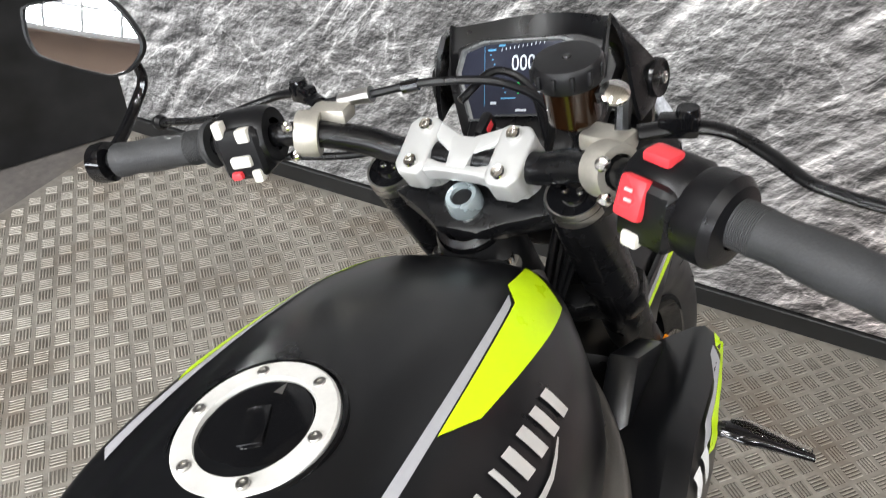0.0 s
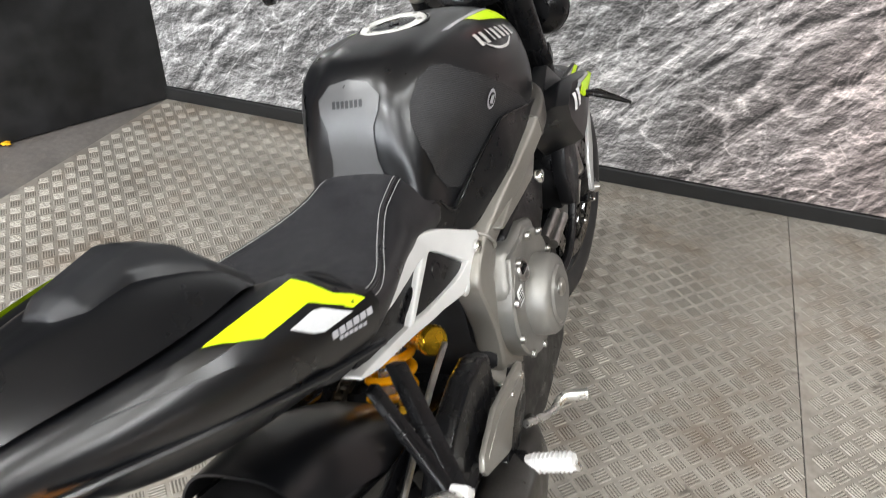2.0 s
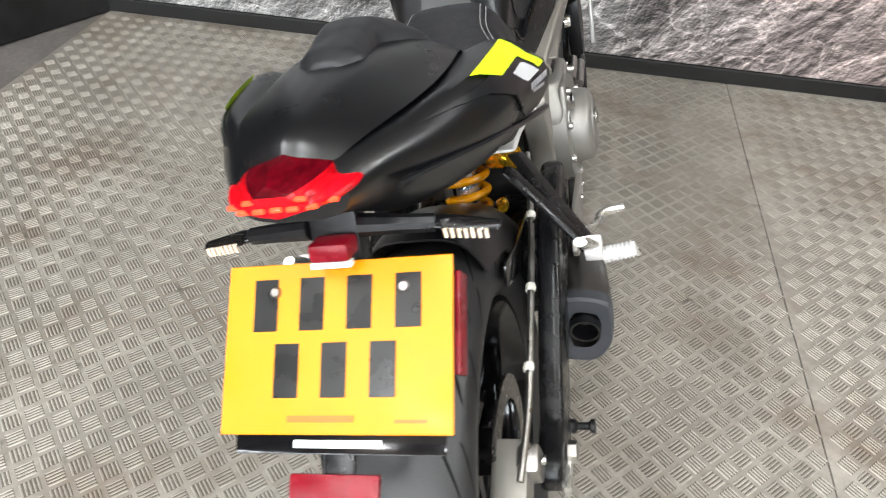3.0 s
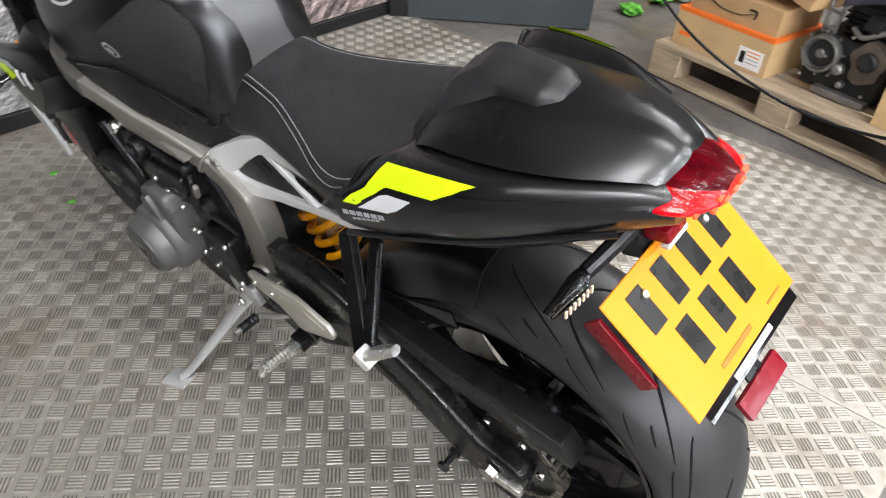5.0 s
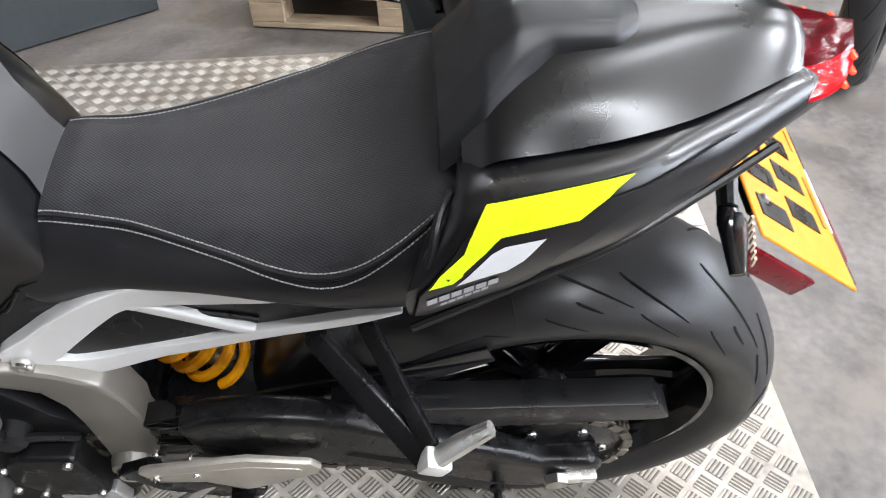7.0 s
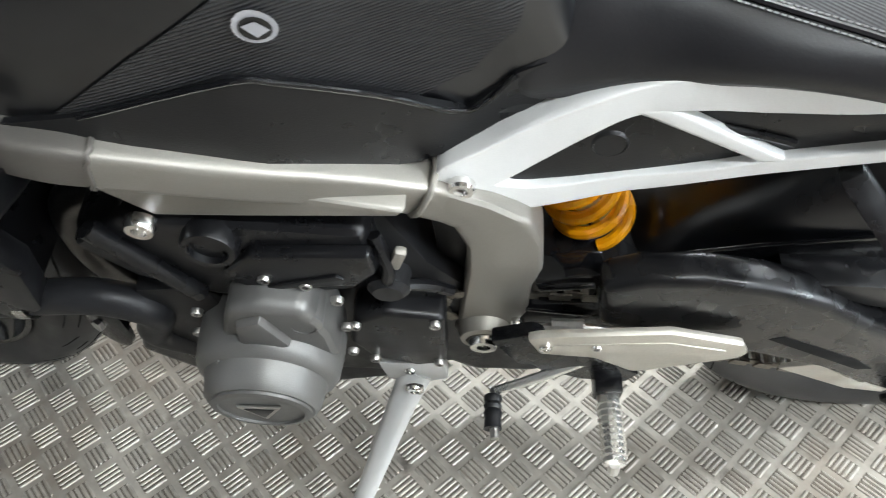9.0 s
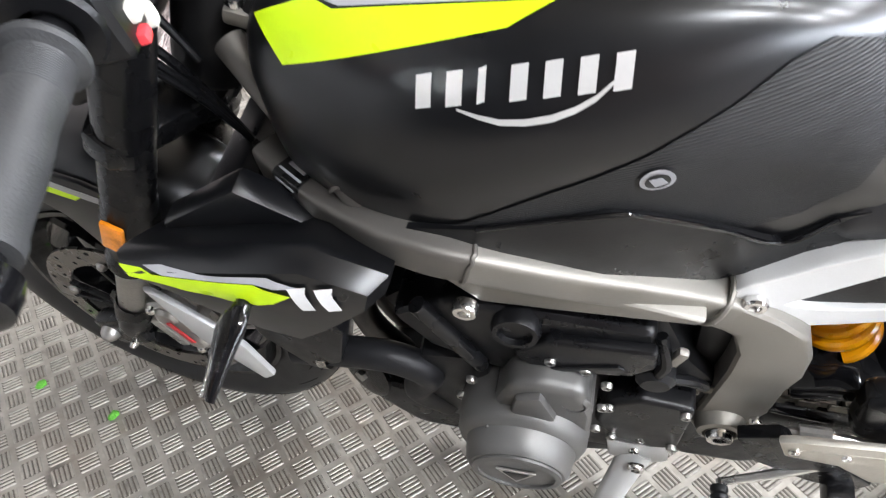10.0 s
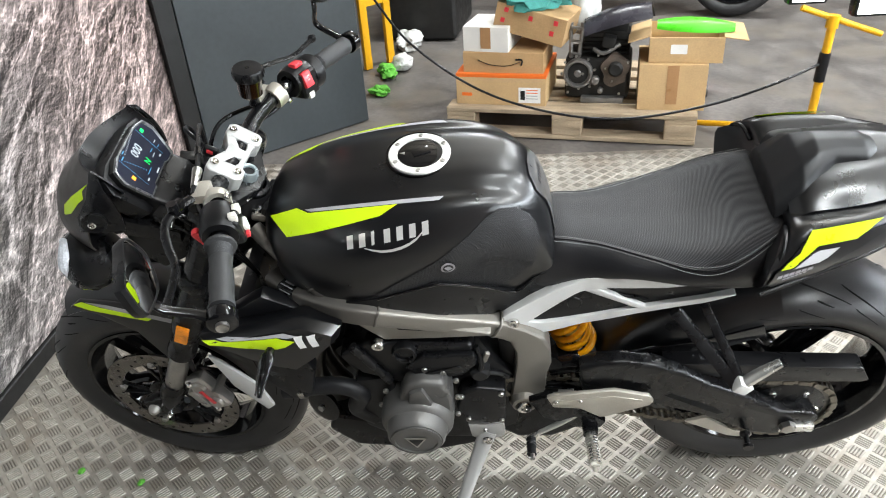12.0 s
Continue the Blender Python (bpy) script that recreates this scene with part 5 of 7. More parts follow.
bolt((.135, 0, .39), (1, 0, 0), .006, .006, CHROME, cal)
line = part("brake_line", tube([(.112, -.04, .40), (.119, .05, .43), (.120, .15, .475), (.118, .27, .52), (.112, .38, .555), (.10, .48, .56)], .005, 8, 6), STEEL, bike, "braided rear brake line")
for p in ((.119, .10, .455), (.119, .21, .50), (.115, .33, .54)):
    part("clip", lathe([(.007, -.006), (.008, 0), (.007, .006)], p, (0, .9, .3), 10), WHITE, line)

# --- seat
SEAT = [
    (0.590, [(0, .748), (.03, .748), (.055, .747), (.076, .744), (.088, .737), (.094, .726), (.092, .716)]),
    (0.578, [(0, .775), (.03, .774), (.053, .771), (.074, .763), (.089, .748), (.097, .725), (.094, .708)]),
    (0.553, [(0, .800), (.03, .799), (.052, .795), (.070, .783), (.084, .764), (.096, .730), (.093, .708)]),
    (0.50, [(0, .793), (.035, .793), (.062, .788), (.080, .776), (.094, .757), (.101, .738), (.097, .724)]),
    (0.42, [(0, .786), (.04, .787), (.078, .785), (.104, .775), (.117, .762), (.119, .750), (.114, .742)]),
    (0.33, [(0, .788), (.05, .790), (.098, .791), (.126, .781), (.138, .764), (.136, .748), (.128, .740)]),
    (0.26, [(0, .803), (.05, .806), (.104, .810), (.135, .801), (.148, .780), (.146, .754), (.138, .742)]),
    (0.205, [(0, .836), (.045, .838), (.092, .838), (.124, .828), (.142, .80), (.142, .76), (.135, .745)]),
    (0.172, [(0, .858), (.045, .860), (.088, .856), (.112, .842), (.128, .815), (.130, .77), (.12, .755)]),
]
seat_bm = grid_mesh(sectioned(SEAT), caps=True)
seat_bvh = BVHTree.FromBMesh(seat_bm)
seat = part("seat", seat_bm, SEAT_SIDE, bike, "black stitched rider seat", sharp=60)


def on_top(bvh, x, y, lift):
    hit, normal, _, _ = bvh.ray_cast(Vector((x, y, 1.3)), Vector((0, 0, -1)))
    return Vector((x, y, 0.8)) if hit is None else hit + normal * lift


EDGE = [(.058, .553), (.064, .50), (.074, .46), (.100, .395), (.122, .345), (.134, .305), (.136, .272), (.128, .240), (.112, .205), (.098, .182)]
edge = spline([(x, y, 0) for x, y in EDGE], 5)
top = bmesh.new()
left = [[top.verts.new(on_top(seat_bvh, x * u, y, .0012)) for u in np.linspace(-1, 1, 15)] for x, y, _ in edge]
for a, b in zip(left, left[1:]):
    for i in range(14):
        top.faces.new((a[i], a[i + 1], b[i + 1], b[i]))
bmesh.ops.recalc_face_normals(top, faces=top.faces)
part("seat_cover", top, SEAT_TOP, seat, "woven black seat centre panel", sharp=60)
for s in (-1, 1):
    part("piping", tube([on_top(seat_bvh, s * x, y, .0008) for x, y, _ in edge[::2]], .0022, 6, 2), SEAT_SIDE, seat)
    for off in (-.0035, .0045):
        pts = np.array([on_top(seat_bvh, s * (x + off), y, .0014) for x, y, _ in edge])
        fine = spline(pts, 8)
        d = np.r_[0, np.cumsum(np.linalg.norm(np.diff(fine, axis=0), axis=1))]
        n = int(d[-1] / .0045)
        st = []
        for k in range(n):
            a, b = [np.array([np.interp(q, d, fine[:, i]) for i in range(3)]) for q in (k * .0045, k * .0045 + .0031)]
            st.append(tube([a, b], .00075, 4, 1))
        tagged(part("stitching", joined(*st), THREAD, seat, "pale double stitching"), kind="stuff")

part("seat_base", prism([(.64, .655), (.60, .735), (.55, .745), (.30, .750), (.25, .73), (.40, .655)], -.086, .086, "yz", .008), BLACK, bike, "black seat base")
# --- tail
TAIL = [
    (0.232, [(0, .80, -.045), (.06, .835, -.045), (.100, .850, -.040), (.138, .862, -.028), (.181, .832), (.176, .79), (.145, .755), (.09, .735)]),
    (0.180, [(0, .850), (.07, .868), (.107, .876), (.142, .882), (.170, .845), (.165, .80), (.135, .762), (.08, .742)]),
    (0.075, [(0, .880), (.07, .886), (.10, .8895), (.130, .8935), (.149, .860), (.142, .820), (.115, .787), (.07, .764)]),
    (0.0, [(0, .896), (.05, .898), (.075, .899), (.094, .897), (.113, .874), (.109, .846), (.088, .815), (.05, .795)]),
    (-0.06, [(0, .908), (.03, .906), (.05, .904), (.064, .900), (.078, .884), (.074, .866), (.06, .848), (.03, .838)]),
    (-0.100, [(0, .905), (.02, .903), (.034, .900), (.045, .895), (.052, .886), (.050, .874), (.04, .864), (.02, .859)]),
]
tail_bm = grid_mesh(sectioned(TAIL, 6, 3), caps=True)
tail_bvh = BVHTree.FromBMesh(tail_bm)
tail = part("tail_fairing", tail_bm, MATT_BLACK, bike, "satin black tail fairing", sharp=32)
COWL = [
    (0.186, [(0, .894), (.040, .890), (.078, .876), (.104, .862)]),
    (0.163, [(0, .912), (.045, .908), (.076, .897), (.104, .883)]),
    (0.113, [(0, .926), (.036, .922), (.072, .909), (.101, .8880)]),
    (0.060, [(0, .931), (.036, .9275), (.068, .914), (.097, .8960)]),
    (0.008, [(0, .934), (.026, .931), (.058, .917), (.086, .9035)]),
    (-0.045, [(0, .932), (.018, .929), (.040, .919), (.062, .9065)]),
    (-0.072, [(0, .926), (.014, .923), (.030, .915), (.046, .904)]),
    (-0.086, [(0, .916), (.012, .913), (.024, .907), (.036, .899)]),
]
cowl_bm = grid_mesh(sectioned(COWL, 6, 5), caps=True)
cowl = part("seat_cowl", cowl_bm, MATT_BLACK, tail, "satin black single seat cowl", sharp=40)
HUMP = [
    (0.204, [(0, .884), (.045, .880), (.074, .868), (.082, .848)]),
    (0.168, [(0, .930), (.040, .926), (.066, .908), (.082, .882)]),
    (0.142, [(0, .945), (.026, .942), (.046, .926), (.058, .905)]),
    (0.114, [(0, .946), (.022, .943), (.033, .934), (.036, .916)]),
    (0.066, [(0, .944), (.022, .941), (.034, .932), (.037, .918)]),
    (0.046, [(0, .937), (.012, .935), (.020, .929), (.023, .918)]),
]
part("back_pad", bevelled(grid_mesh(sectioned(HUMP, 1, 1), caps=True), .0045, 3, 8), HUMP_GREY, tail, "dark grey rubber back pad", sharp=40)
for s in (-1, 1):
    panel = part("side_panel", thick(side_patch([(.229, .800), (.224, .828), (.204, .848), (.182, .872), (.150, .8765), (.075, .8835), (.020, .889), (-.015, .8925), (.030, .884), (.072, .872), (.119, .845), (.140, .815), (.170, .792), (.215, .786)], tail_bvh, s, .0012, .01), -.0028), MATT_BLACK, tail, "satin black tail side panel", 60)
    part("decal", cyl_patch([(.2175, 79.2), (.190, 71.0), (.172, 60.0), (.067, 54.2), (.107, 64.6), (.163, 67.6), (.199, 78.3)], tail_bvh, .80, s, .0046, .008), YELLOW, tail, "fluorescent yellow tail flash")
    part("decal_grey", side_patch([(.196, .834), (.170, .857), (.160, .8615), (.130, .864), (.146, .848), (.158, .840)], tail_bvh, s, lift=.0050), mat("pale_grey_vinyl", (0.55, 0.56, 0.57), 0.4, var=0.05) if s < 0 else bpy.data.materials["pale_grey_vinyl"], tail, "pale grey tail flash")
    for k in range(6):
        y, z = .218 - .0092 * k, .816 + .0017 * k
        part("name_bar", side_patch([(y, z), (y - .0076, z + .0014), (y - .0076, z + .0094), (y, z + .008)], tail_bvh, s, lift=.0048), SILVER_VINYL, tail, "small grey name bar")
        y = .208 - .0062 * k
        part("name_bar", side_patch([(y, z - .006), (y - .005, z - .005), (y - .005, z - .001), (y, z - .002)], tail_bvh, s, lift=.0048), SILVER_VINYL, tail)
    part("trim_strip", tube([(s * .176, .232, .77), (s * .158, .15, .795), (s * .142, .07, .825), (s * .112, .0, .846), (s * .082, -.06, .862)], .004, 8, 5), MATT_BLACK, tail)
    # the intake behind the seat: a dark scoop with a raised lip
    part("scoop_lip", tube([(s * .110, .196, .858), (s * .140, .206, .868), (s * .165, .214, .850), (s * .176, .226, .815)], .0035, 8, 5), BLACK, tail)

SIGNAL_LED = mat("pale_signal_diode", (0.72, 0.56, 0.42), 0.3, var=0.1)

# --- tail lamp, plate and rear signals
LAMP = [
    (-0.050, [(0, .914), (.030, .907), (.053, .897), (.068, .888), (.054, .879), (0, .873)]),
    (-0.085, [(0, .917), (.028, .908), (.050, .897), (.062, .888), (.048, .879), (0, .873)]),
    (-0.110, [(0, .917), (.020, .908), (.038, .897), (.050, .889), (.036, .881), (0, .875)]),
    (-0.128, [(0, .914), (.010, .907), (.020, .898), (.026, .891), (.018, .886), (0, .882)]),
]
lamp_bm = grid_mesh(sectioned(LAMP, 4, 3), caps=True)
upper_bm = lamp_bm.copy()
for bm_, sign in ((lamp_bm, 1), (upper_bm, -1)):
    bmesh.ops.bisect_plane(bm_, geom=[*bm_.verts, *bm_.edges, *bm_.faces], plane_co=(0, 0, .9030), plane_no=(0, 0, sign), clear_outer=True)
lampo = part("tail_lamp", lamp_bm, RED_LENS, bike, "faceted red tail lamp with lit diodes", sharp=25)
part("upper_lens", upper_bm, mat("dark_red_lens", (0.060, 0.0004, 0.003), 0.16, var=0.6, scale=55, fine=160, rvar=0.04, emit=0.4, bump=0.0008, spec=0.15, stretch=(1, 0.6, 2.2)), lampo, "dark red upper lens", sharp=25)
for x, z in ((-.044, .8885), (-.030, .8900), (-.014, .8915), (.002, .8920), (.016, .8915), (.031, .8900), (.045, .8885), (-.022, .8985), (.024, .8985)):
    part("diode", rbox((.010, .004, .0035), pose(x, -float(np.interp(abs(x), (0, .026, .05, .062), (.1295, .1290, .1110, .0865))) + max(0, z - .893) * .5, z, 20, 0, 0), .001), RED_LED, lampo, "lit red diode")
PL = Matrix.Translation((0, -.127, .736)) @ Matrix.Rotation(radians(39), 4, "X")
part("plate_bracket", joined(rbox((.05, .030, .10), pose(0, -.035, .815, -20, 0, 0), .006), rbox((.16, .14, .006), PL @ pose(0, .0, -.008), .002), rbox((.03, .20, .012), PL @ pose(0, .03, -.016), .003)), BLACK, bike, "black number plate bracket")
plate = part("number_plate", rbox((.228, .160, .0025), PL @ pose(0, 0, 0), .001, 1), PLATE_Y, bike, "yellow number plate with black bars")
for row, n, y, w in ((0, 4, .040, .025), (1, 3, -.022, .025)):
    for k in range(n):
        x = (k - (n - 1) / 2) * .048
        part("character_bar", rbox((w, .050, .0012), PL @ pose(x, y, .0018), .0003, 1), INK, plate, "black character bar")
part("maker_bar", rbox((.066, .006, .0012), PL @ pose(-.012, -.066, .0015), 0), INK_BROWN, plate)
part("maker_bar", rbox((.03, .003, .0012), PL @ pose(.075, -.068, .0015), 0), INK_BROWN, plate)
for x in (-.062, .068):
    part("screw", lathe([(0, .004), (.004, .004), (.006, .001), (.006, 0)], PL @ Vector((x, .052, .001)), (0, -.63, .777), 12), STEEL, plate)
part("plate_backing", rbox((.205, .018, .003), PL @ pose(.004, -.088, -.004), .001), GLOSS_BLACK, plate)
part("dealer_bar", rbox((.085, .007, .0012), PL @ pose(.004, -.088, -.002), 0), WHITE_PRINT, plate, "white printed bar")
part("rear_reflector", rbox((.088, .026, .008), PL @ pose(-.004, -.128, -.018), .002), REFLECTOR, bike, "red rear reflector under the plate")
part("reflector_arm", rbox((.03, .06, .005), PL @ pose(0, -.10, -.020), .001), BLACK, bike)
for s in (-1, 1):
    part("side_reflector", rbox((.006, .095, .026), PL @ pose(s * .114, .020, -.026), .002), REFLECTOR, bike, "red side reflector")
    ind = part("rear_signal", tube([(s * .025, -.045, .812), (s * .06, -.042, .808), (s * .095, -.036, .802)], [.012, .010, .009], 10, 3), BLACK, bike, "slim rear turn signal with clear lens")
    part("housing", tube([(s * .092, -.036, .803), (s * .11, -.034, .800), (s * .155, -.030, .791)], [.008, .0105, .0055], 12, 4, flat=.6), GLOSS_BLACK, ind)
    part("lens", tube([(s * .102, -.040, .803), (s * .115, -.039, .800), (s * .154, -.034, .791)], [.0065, .0095, .005], 12, 4, flat=.65), CLEAR, ind, "clear lens")
    for k in range(7):
        part("diode", rbox((.003, .002, .010), pose(s * (.108 + .006 * k), -.0525 + .001 * k, .801 - .0013 * k), 0), SIGNAL_LED, ind)
small = part("plate_lamp", rbox((.040, .03, .018), pose(.004, -.070, .806, -15, 0, 0), .005), REFLECTOR, bike, "small red lamp over the plate")
part("window", rbox((.04, .01, .006), pose(.004, -.082, .797, -15, 0, 0), .001), WHITE_PRINT, small)

# --- front end, all of it turned with the bars
def fpart(name, bm, material, parent=None, label="", sharp=35):
    return part(name, moved(bm, STEER), material, parent or bike, label, sharp)


CALIPER = mat("nickel_caliper_casting", (0.36, 0.345, 0.32), 0.34, 0.7, var=0.25, scale=25, fine=900)
SWITCH_PRINT = mat("faded_switch_print", (0.85, 0.45, 0.45), 0.5, var=0.05)
FD = Vector((0, math.sin(radians(23.9)), -math.cos(radians(23.9))))
UP = -FD
LEG = Vector((-.0, math.sin(radians(25.7)), -math.cos(radians(25.7))))
for s in (-1, 1):
    topf = Vector((s * .097, 1.106, .918))

    def along(d, out=0.0):
        return topf + LEG * d + Vector((s * (out + .012 * max(0, d)), 0, 0))
    leg = fpart("fork_leg", lathe([(0, 0), (.027, 0), (.0275, .03), (.0275, .30), (.029, .305), (.029, .33), (.031, .335), (.031, .36), (.027, .37), (.027, .42), (.0295, .425), (.0295, .445), (.024, .447)], along(-.004), LEG, 28), BLACK_METAL, None, "black upside down fork leg")
    fpart("slider", lathe([(.0215, .40), (.0215, .60)], along(0), LEG, 24), STEEL, leg, "polished fork slider")
    fpart("foot", joined(lathe([(.024, .565), (.027, .58), (.027, .66), (.02, .68), (0, .685)], along(0), LEG, 20), rbox((.03, .075, .06), Matrix.Translation(along(.655) + Vector((0, .012, 0))) @ Matrix.Rotation(radians(-24), 4, "X"), .010)), BLACK_METAL, leg)
    fpart("axle_end", lathe([(0, .012), (.006, .012), (.012, .006), (.014, 0), (.014, -.02)], along(.655, .018) + Vector((0, .028, 0)), (s, 0, 0), 20), STEEL, leg)
    fpart("pinch_bolt", lathe([(0, .008), (.004, .008), (.006, .002), (.006, -.01)], along(.675, .016) + Vector((0, -.012, 0)), (s, 0, 0), 12), CHROME, leg)
    fpart("cap_rim", lathe([(.0235, .0085), (.0255, .0095), (.0268, .0060), (.0268, .003)], along(0), UP, 30), STEEL, leg, "steel fork cap rim")
    for e in (-.007, .007):
        fpart("adjuster", lathe([(0, .0145), (.003, .0145), (.0038, .012)], along(0, e), UP, 12), CHROME, leg)
    capf = fpart("cap", lathe([(0, .012), (.012, .012), (.014, .008), (.024, .008), (.026, .002), (.026, -.01)], along(0), UP, 24), GLOSS_BLACK, leg, "black fork cap")
    fpart("preload_ring", lathe([(.0265, .004), (.0275, .002), (.0275, -.006), (.0265, -.008)], along(0), UP, 28), STEEL, leg)
    ref = fpart("fork_reflector", rbox((.006, .026, .052), Matrix.Translation(along(.335, .029)) @ Matrix.Rotation(radians(23.9), 4, "X"), .003), AMBER_GLOW, leg, "amber fork reflector with an added glow")
    CB = Matrix.Translation((s * .100, 1.276, .390)) @ Matrix.Rotation(radians(-28), 4, "X")
    bodies = [rbox((.030, .052, .108), CB, .012, 3), rbox((.046, .020, .060), CB @ pose(0, .020, 0), .005)]
    for dz in (-.027, .027):
        bodies.append(moved(lathe([(0, .006), (.013, .006), (.017, .002), (.019, -.008)], (s * .015, -.002, dz), (s, 0, 0), 20), CB))
    cal = fpart("front_caliper", joined(*bodies), CALIPER, None, "radial front brake caliper")
    fpart("name_bar", rbox((.002, .008, .046), CB @ pose(s * .0225, -.006, .0), 0), RED, cal, "red printed bar")
    fpart("bridge", rbox((.050, .014, .016), CB @ pose(-s * .006, -.026, 0), .004), CALIPER, cal)
    for dz in (-.046, .046):
        fpart("bolt", moved(lathe([(0, .008), (.004, .008), (.007, .005), (.007, 0)], (s * .014, .008, dz), (s, 0, 0), 12), CB), CHROME, cal)
    fpart("caliper_bracket", rbox((.014, .06, .09), Matrix.Translation((s * .090, 1.33, .40)) @ Matrix.Rotation(radians(-20), 4, "X"), .004), BLACK_METAL, cal)
    fpart("brake_hose", tube([(s * .10, 1.29, .46), (s * .11, 1.27, .56), (s * .10, 1.22, .70), (s * .07, 1.17, .82), (s * .04, 1.13, .90)], .005, 8, 6), BLACK, None, "black front brake hose")
# yokes
YOKE = Matrix.Translation((0, 1.085, .903)) @ Matrix.Rotation(radians(23.9), 4, "X")
outline = [(-.130, .030), (-.122, .058), (-.095, .066), (-.068, .054), (-.035, .030), (.035, .030), (.068, .054), (.095, .066), (.122, .058), (.130, .030), (.118, .010), (.085, .004), (.045, -.014), (.022, -.028), (-.022, -.028), (-.045, -.014), (-.085, .004), (-.118, .010)]
yoke = fpart("top_yoke", moved(prism(outline, -.014, .010, "xy", .005, 2), YOKE), BLACK_METAL, None, "black top yoke")
fpart("bottom_yoke", moved(prism(outline, -.20, -.165, "xy", .006, 2), YOKE), BLACK_METAL)
nut = fpart("stem_nut", moved(lathe([(.0095, .010), (.0105, .016), (.0145, .017), (.0170, .013), (.018, .0)], (0, 0, .008), (0, 0, 1), 28), YOKE), mat("pale_anodised_nut", (0.45, 0.52, 0.54), 0.25, 0.7, var=0.05), yoke, "pale steering stem nut")
fpart("stem_hole", moved(lathe([(0, .008), (.010, .008)], (0, 0, .012), (0, 0, 1), 16), YOKE), BLACK, yoke)
part("head_tube", lathe([(.036, -.01), (.040, -.02), (.040, -.14), (.036, -.15)], (0, 1.08, .90), AXIS, 32), ENGINE_DARK, bike, "dark steering head")
part("head_bearing", lathe([(.034, -.014), (.034, -.004), (.028, 0)], (0, 1.08, .90), AXIS, 32), BLACK_METAL, bike)
for s in (-1, 1):
    m = part("tank_mount", rbox((.024, .026, .016), pose(s * .033, 1.070, .850, 15, 0, 0), .005), ALU_GREY, bike, "small aluminium tank mount")
    bolt((s * .033, 1.072, .857), (0, -.2, 1), .009, .009, CHROME, m)
part("head_gusset", prism([(1.06, .87), (1.00, .86), (.96, .80), (1.04, .78), (1.09, .80)], -.042, .042, "yz", .008), ENGINE_DARK, bike)
ign = fpart("ignition_switch", lathe([(.022, -.03), (.022, .010), (.018, .014), (0, .014)], (0, 1.138, .935), UP, 24), BLACK, None, "black ignition switch with key")
fpart("key_head", rbox((.010, .026, .020), Matrix.Translation((0, 1.134, .962)) @ Matrix.Rotation(radians(24), 4, "X"), .004), BLACK, ign)
fpart("key_mark", rbox((.011, .012, .008), Matrix.Translation((0, 1.134, .964)) @ Matrix.Rotation(radians(24), 4, "X"), .001), RED, ign)

# bar clamp
CL = Matrix.Translation((0, 1.0923, .9598)) @ Matrix.Rotation(radians(29), 4, "X")
pieces = []
for s in (-1, 1):
    pieces.append(moved(prism([(s * .031, -.024), (s * .036, -.031), (s * .056, -.031), (s * .063, -.022), (s * .064, .022), (s * .057, .030), (s * .037, .030), (s * .031, .026)], -.024, .006, "xy", .006, 3), CL))
    pieces.append(moved(prism([(s * .036, .029), (s * .036, .013), (s * .013, -.004), (s * .006, .004), (s * .006, .015)], -.014, .0045, "xy", .003, 3), CL))
    pieces.append(moved(rbox((.030, .050, .016), Matrix.Translation((s * .047, .004, -.028)), .006, 3), CL))
pieces.append(moved(prism([(-.036, -.010), (-.036, -.026), (-.02, -.023), (.02, -.023), (.036, -.026), (.036, -.010), (.02, -.014), (-.02, -.014)], -.014, .0038, "xy", .003, 3), CL))
pieces.append(moved(prism([(-.015, .014), (-.010, -.018), (.010, -.018), (.015, .014)], -.013, .0050, "xy", .002), CL))
clamp = fpart("bar_clamp", joined(*pieces), SATIN_SILVER, None, "silver cast handlebar clamp")
fpart("emblem", moved(prism([(-.006, .004), (.006, .004), (0, -.008)], .0043, .0047, "xy", 0), CL), STEEL, clamp, "engraved triangle mark")
for x in (-.045, .045):
    for y in (-.0195, .0195):
        fpart("bolt", moved(lathe([(0, .001), (.0036, .001), (.0042, .0035), (.0062, .004), (.0070, .002), (.0070, -.004)], (x, y, .006), (0, 0, 1), 18), CL), CHROME, clamp)
    fpart("riser", lathe([(.020, -.075), (.020, -.045), (.024, -.03), (.024, -.012)], CL @ Vector((x, .004, .010)), (0, -.40, .915), 20), SATIN_SILVER, clamp)
BAR = [(0, 1.096, .950), (.07, 1.096, .950), (.105, 1.087, .963), (.145, 1.062, .979), (.19, 1.040, .983), (.238, 1.022, .979), (.365, .975, .968)]
fpart("handlebar", tube([(-x, y, z) for x, y, z in BAR[:0:-1]] + BAR, [.011, .011, .011, .0125, .014, .0145, .0145, .0145, .014, .0125, .011, .011, .011], 16, 5), BLACK_METAL, None, "tapered black handlebar")


def bar_frame(x, s, off=(0, 0, 0)):
    """A place on the bar: local x runs outwards along it, z up."""
    p = spline(BAR, 12)
    i = int(np.argmin(abs(p[:, 0] - x)))
    d = p[min(i + 2, len(p) - 1)] - p[max(i - 2, 0)]
    d = Vector((s * d[0], d[1], d[2])).normalized()
    z = (Vector((0, .1, 1)) - d * d.dot(Vector((0, .1, 1)))).normalized()
    y = z.cross(d)
    m = Matrix((d, y, z)).transposed().to_4x4()
    return Matrix.Translation((s * p[i, 0], p[i, 1], p[i, 2])) @ m @ Matrix.Translation(off)


def on_bar(profile, x, s, seg=24):
    return moved(lathe(profile, (0, 0, 0), (1, 0, 0), seg), bar_frame(x, s))


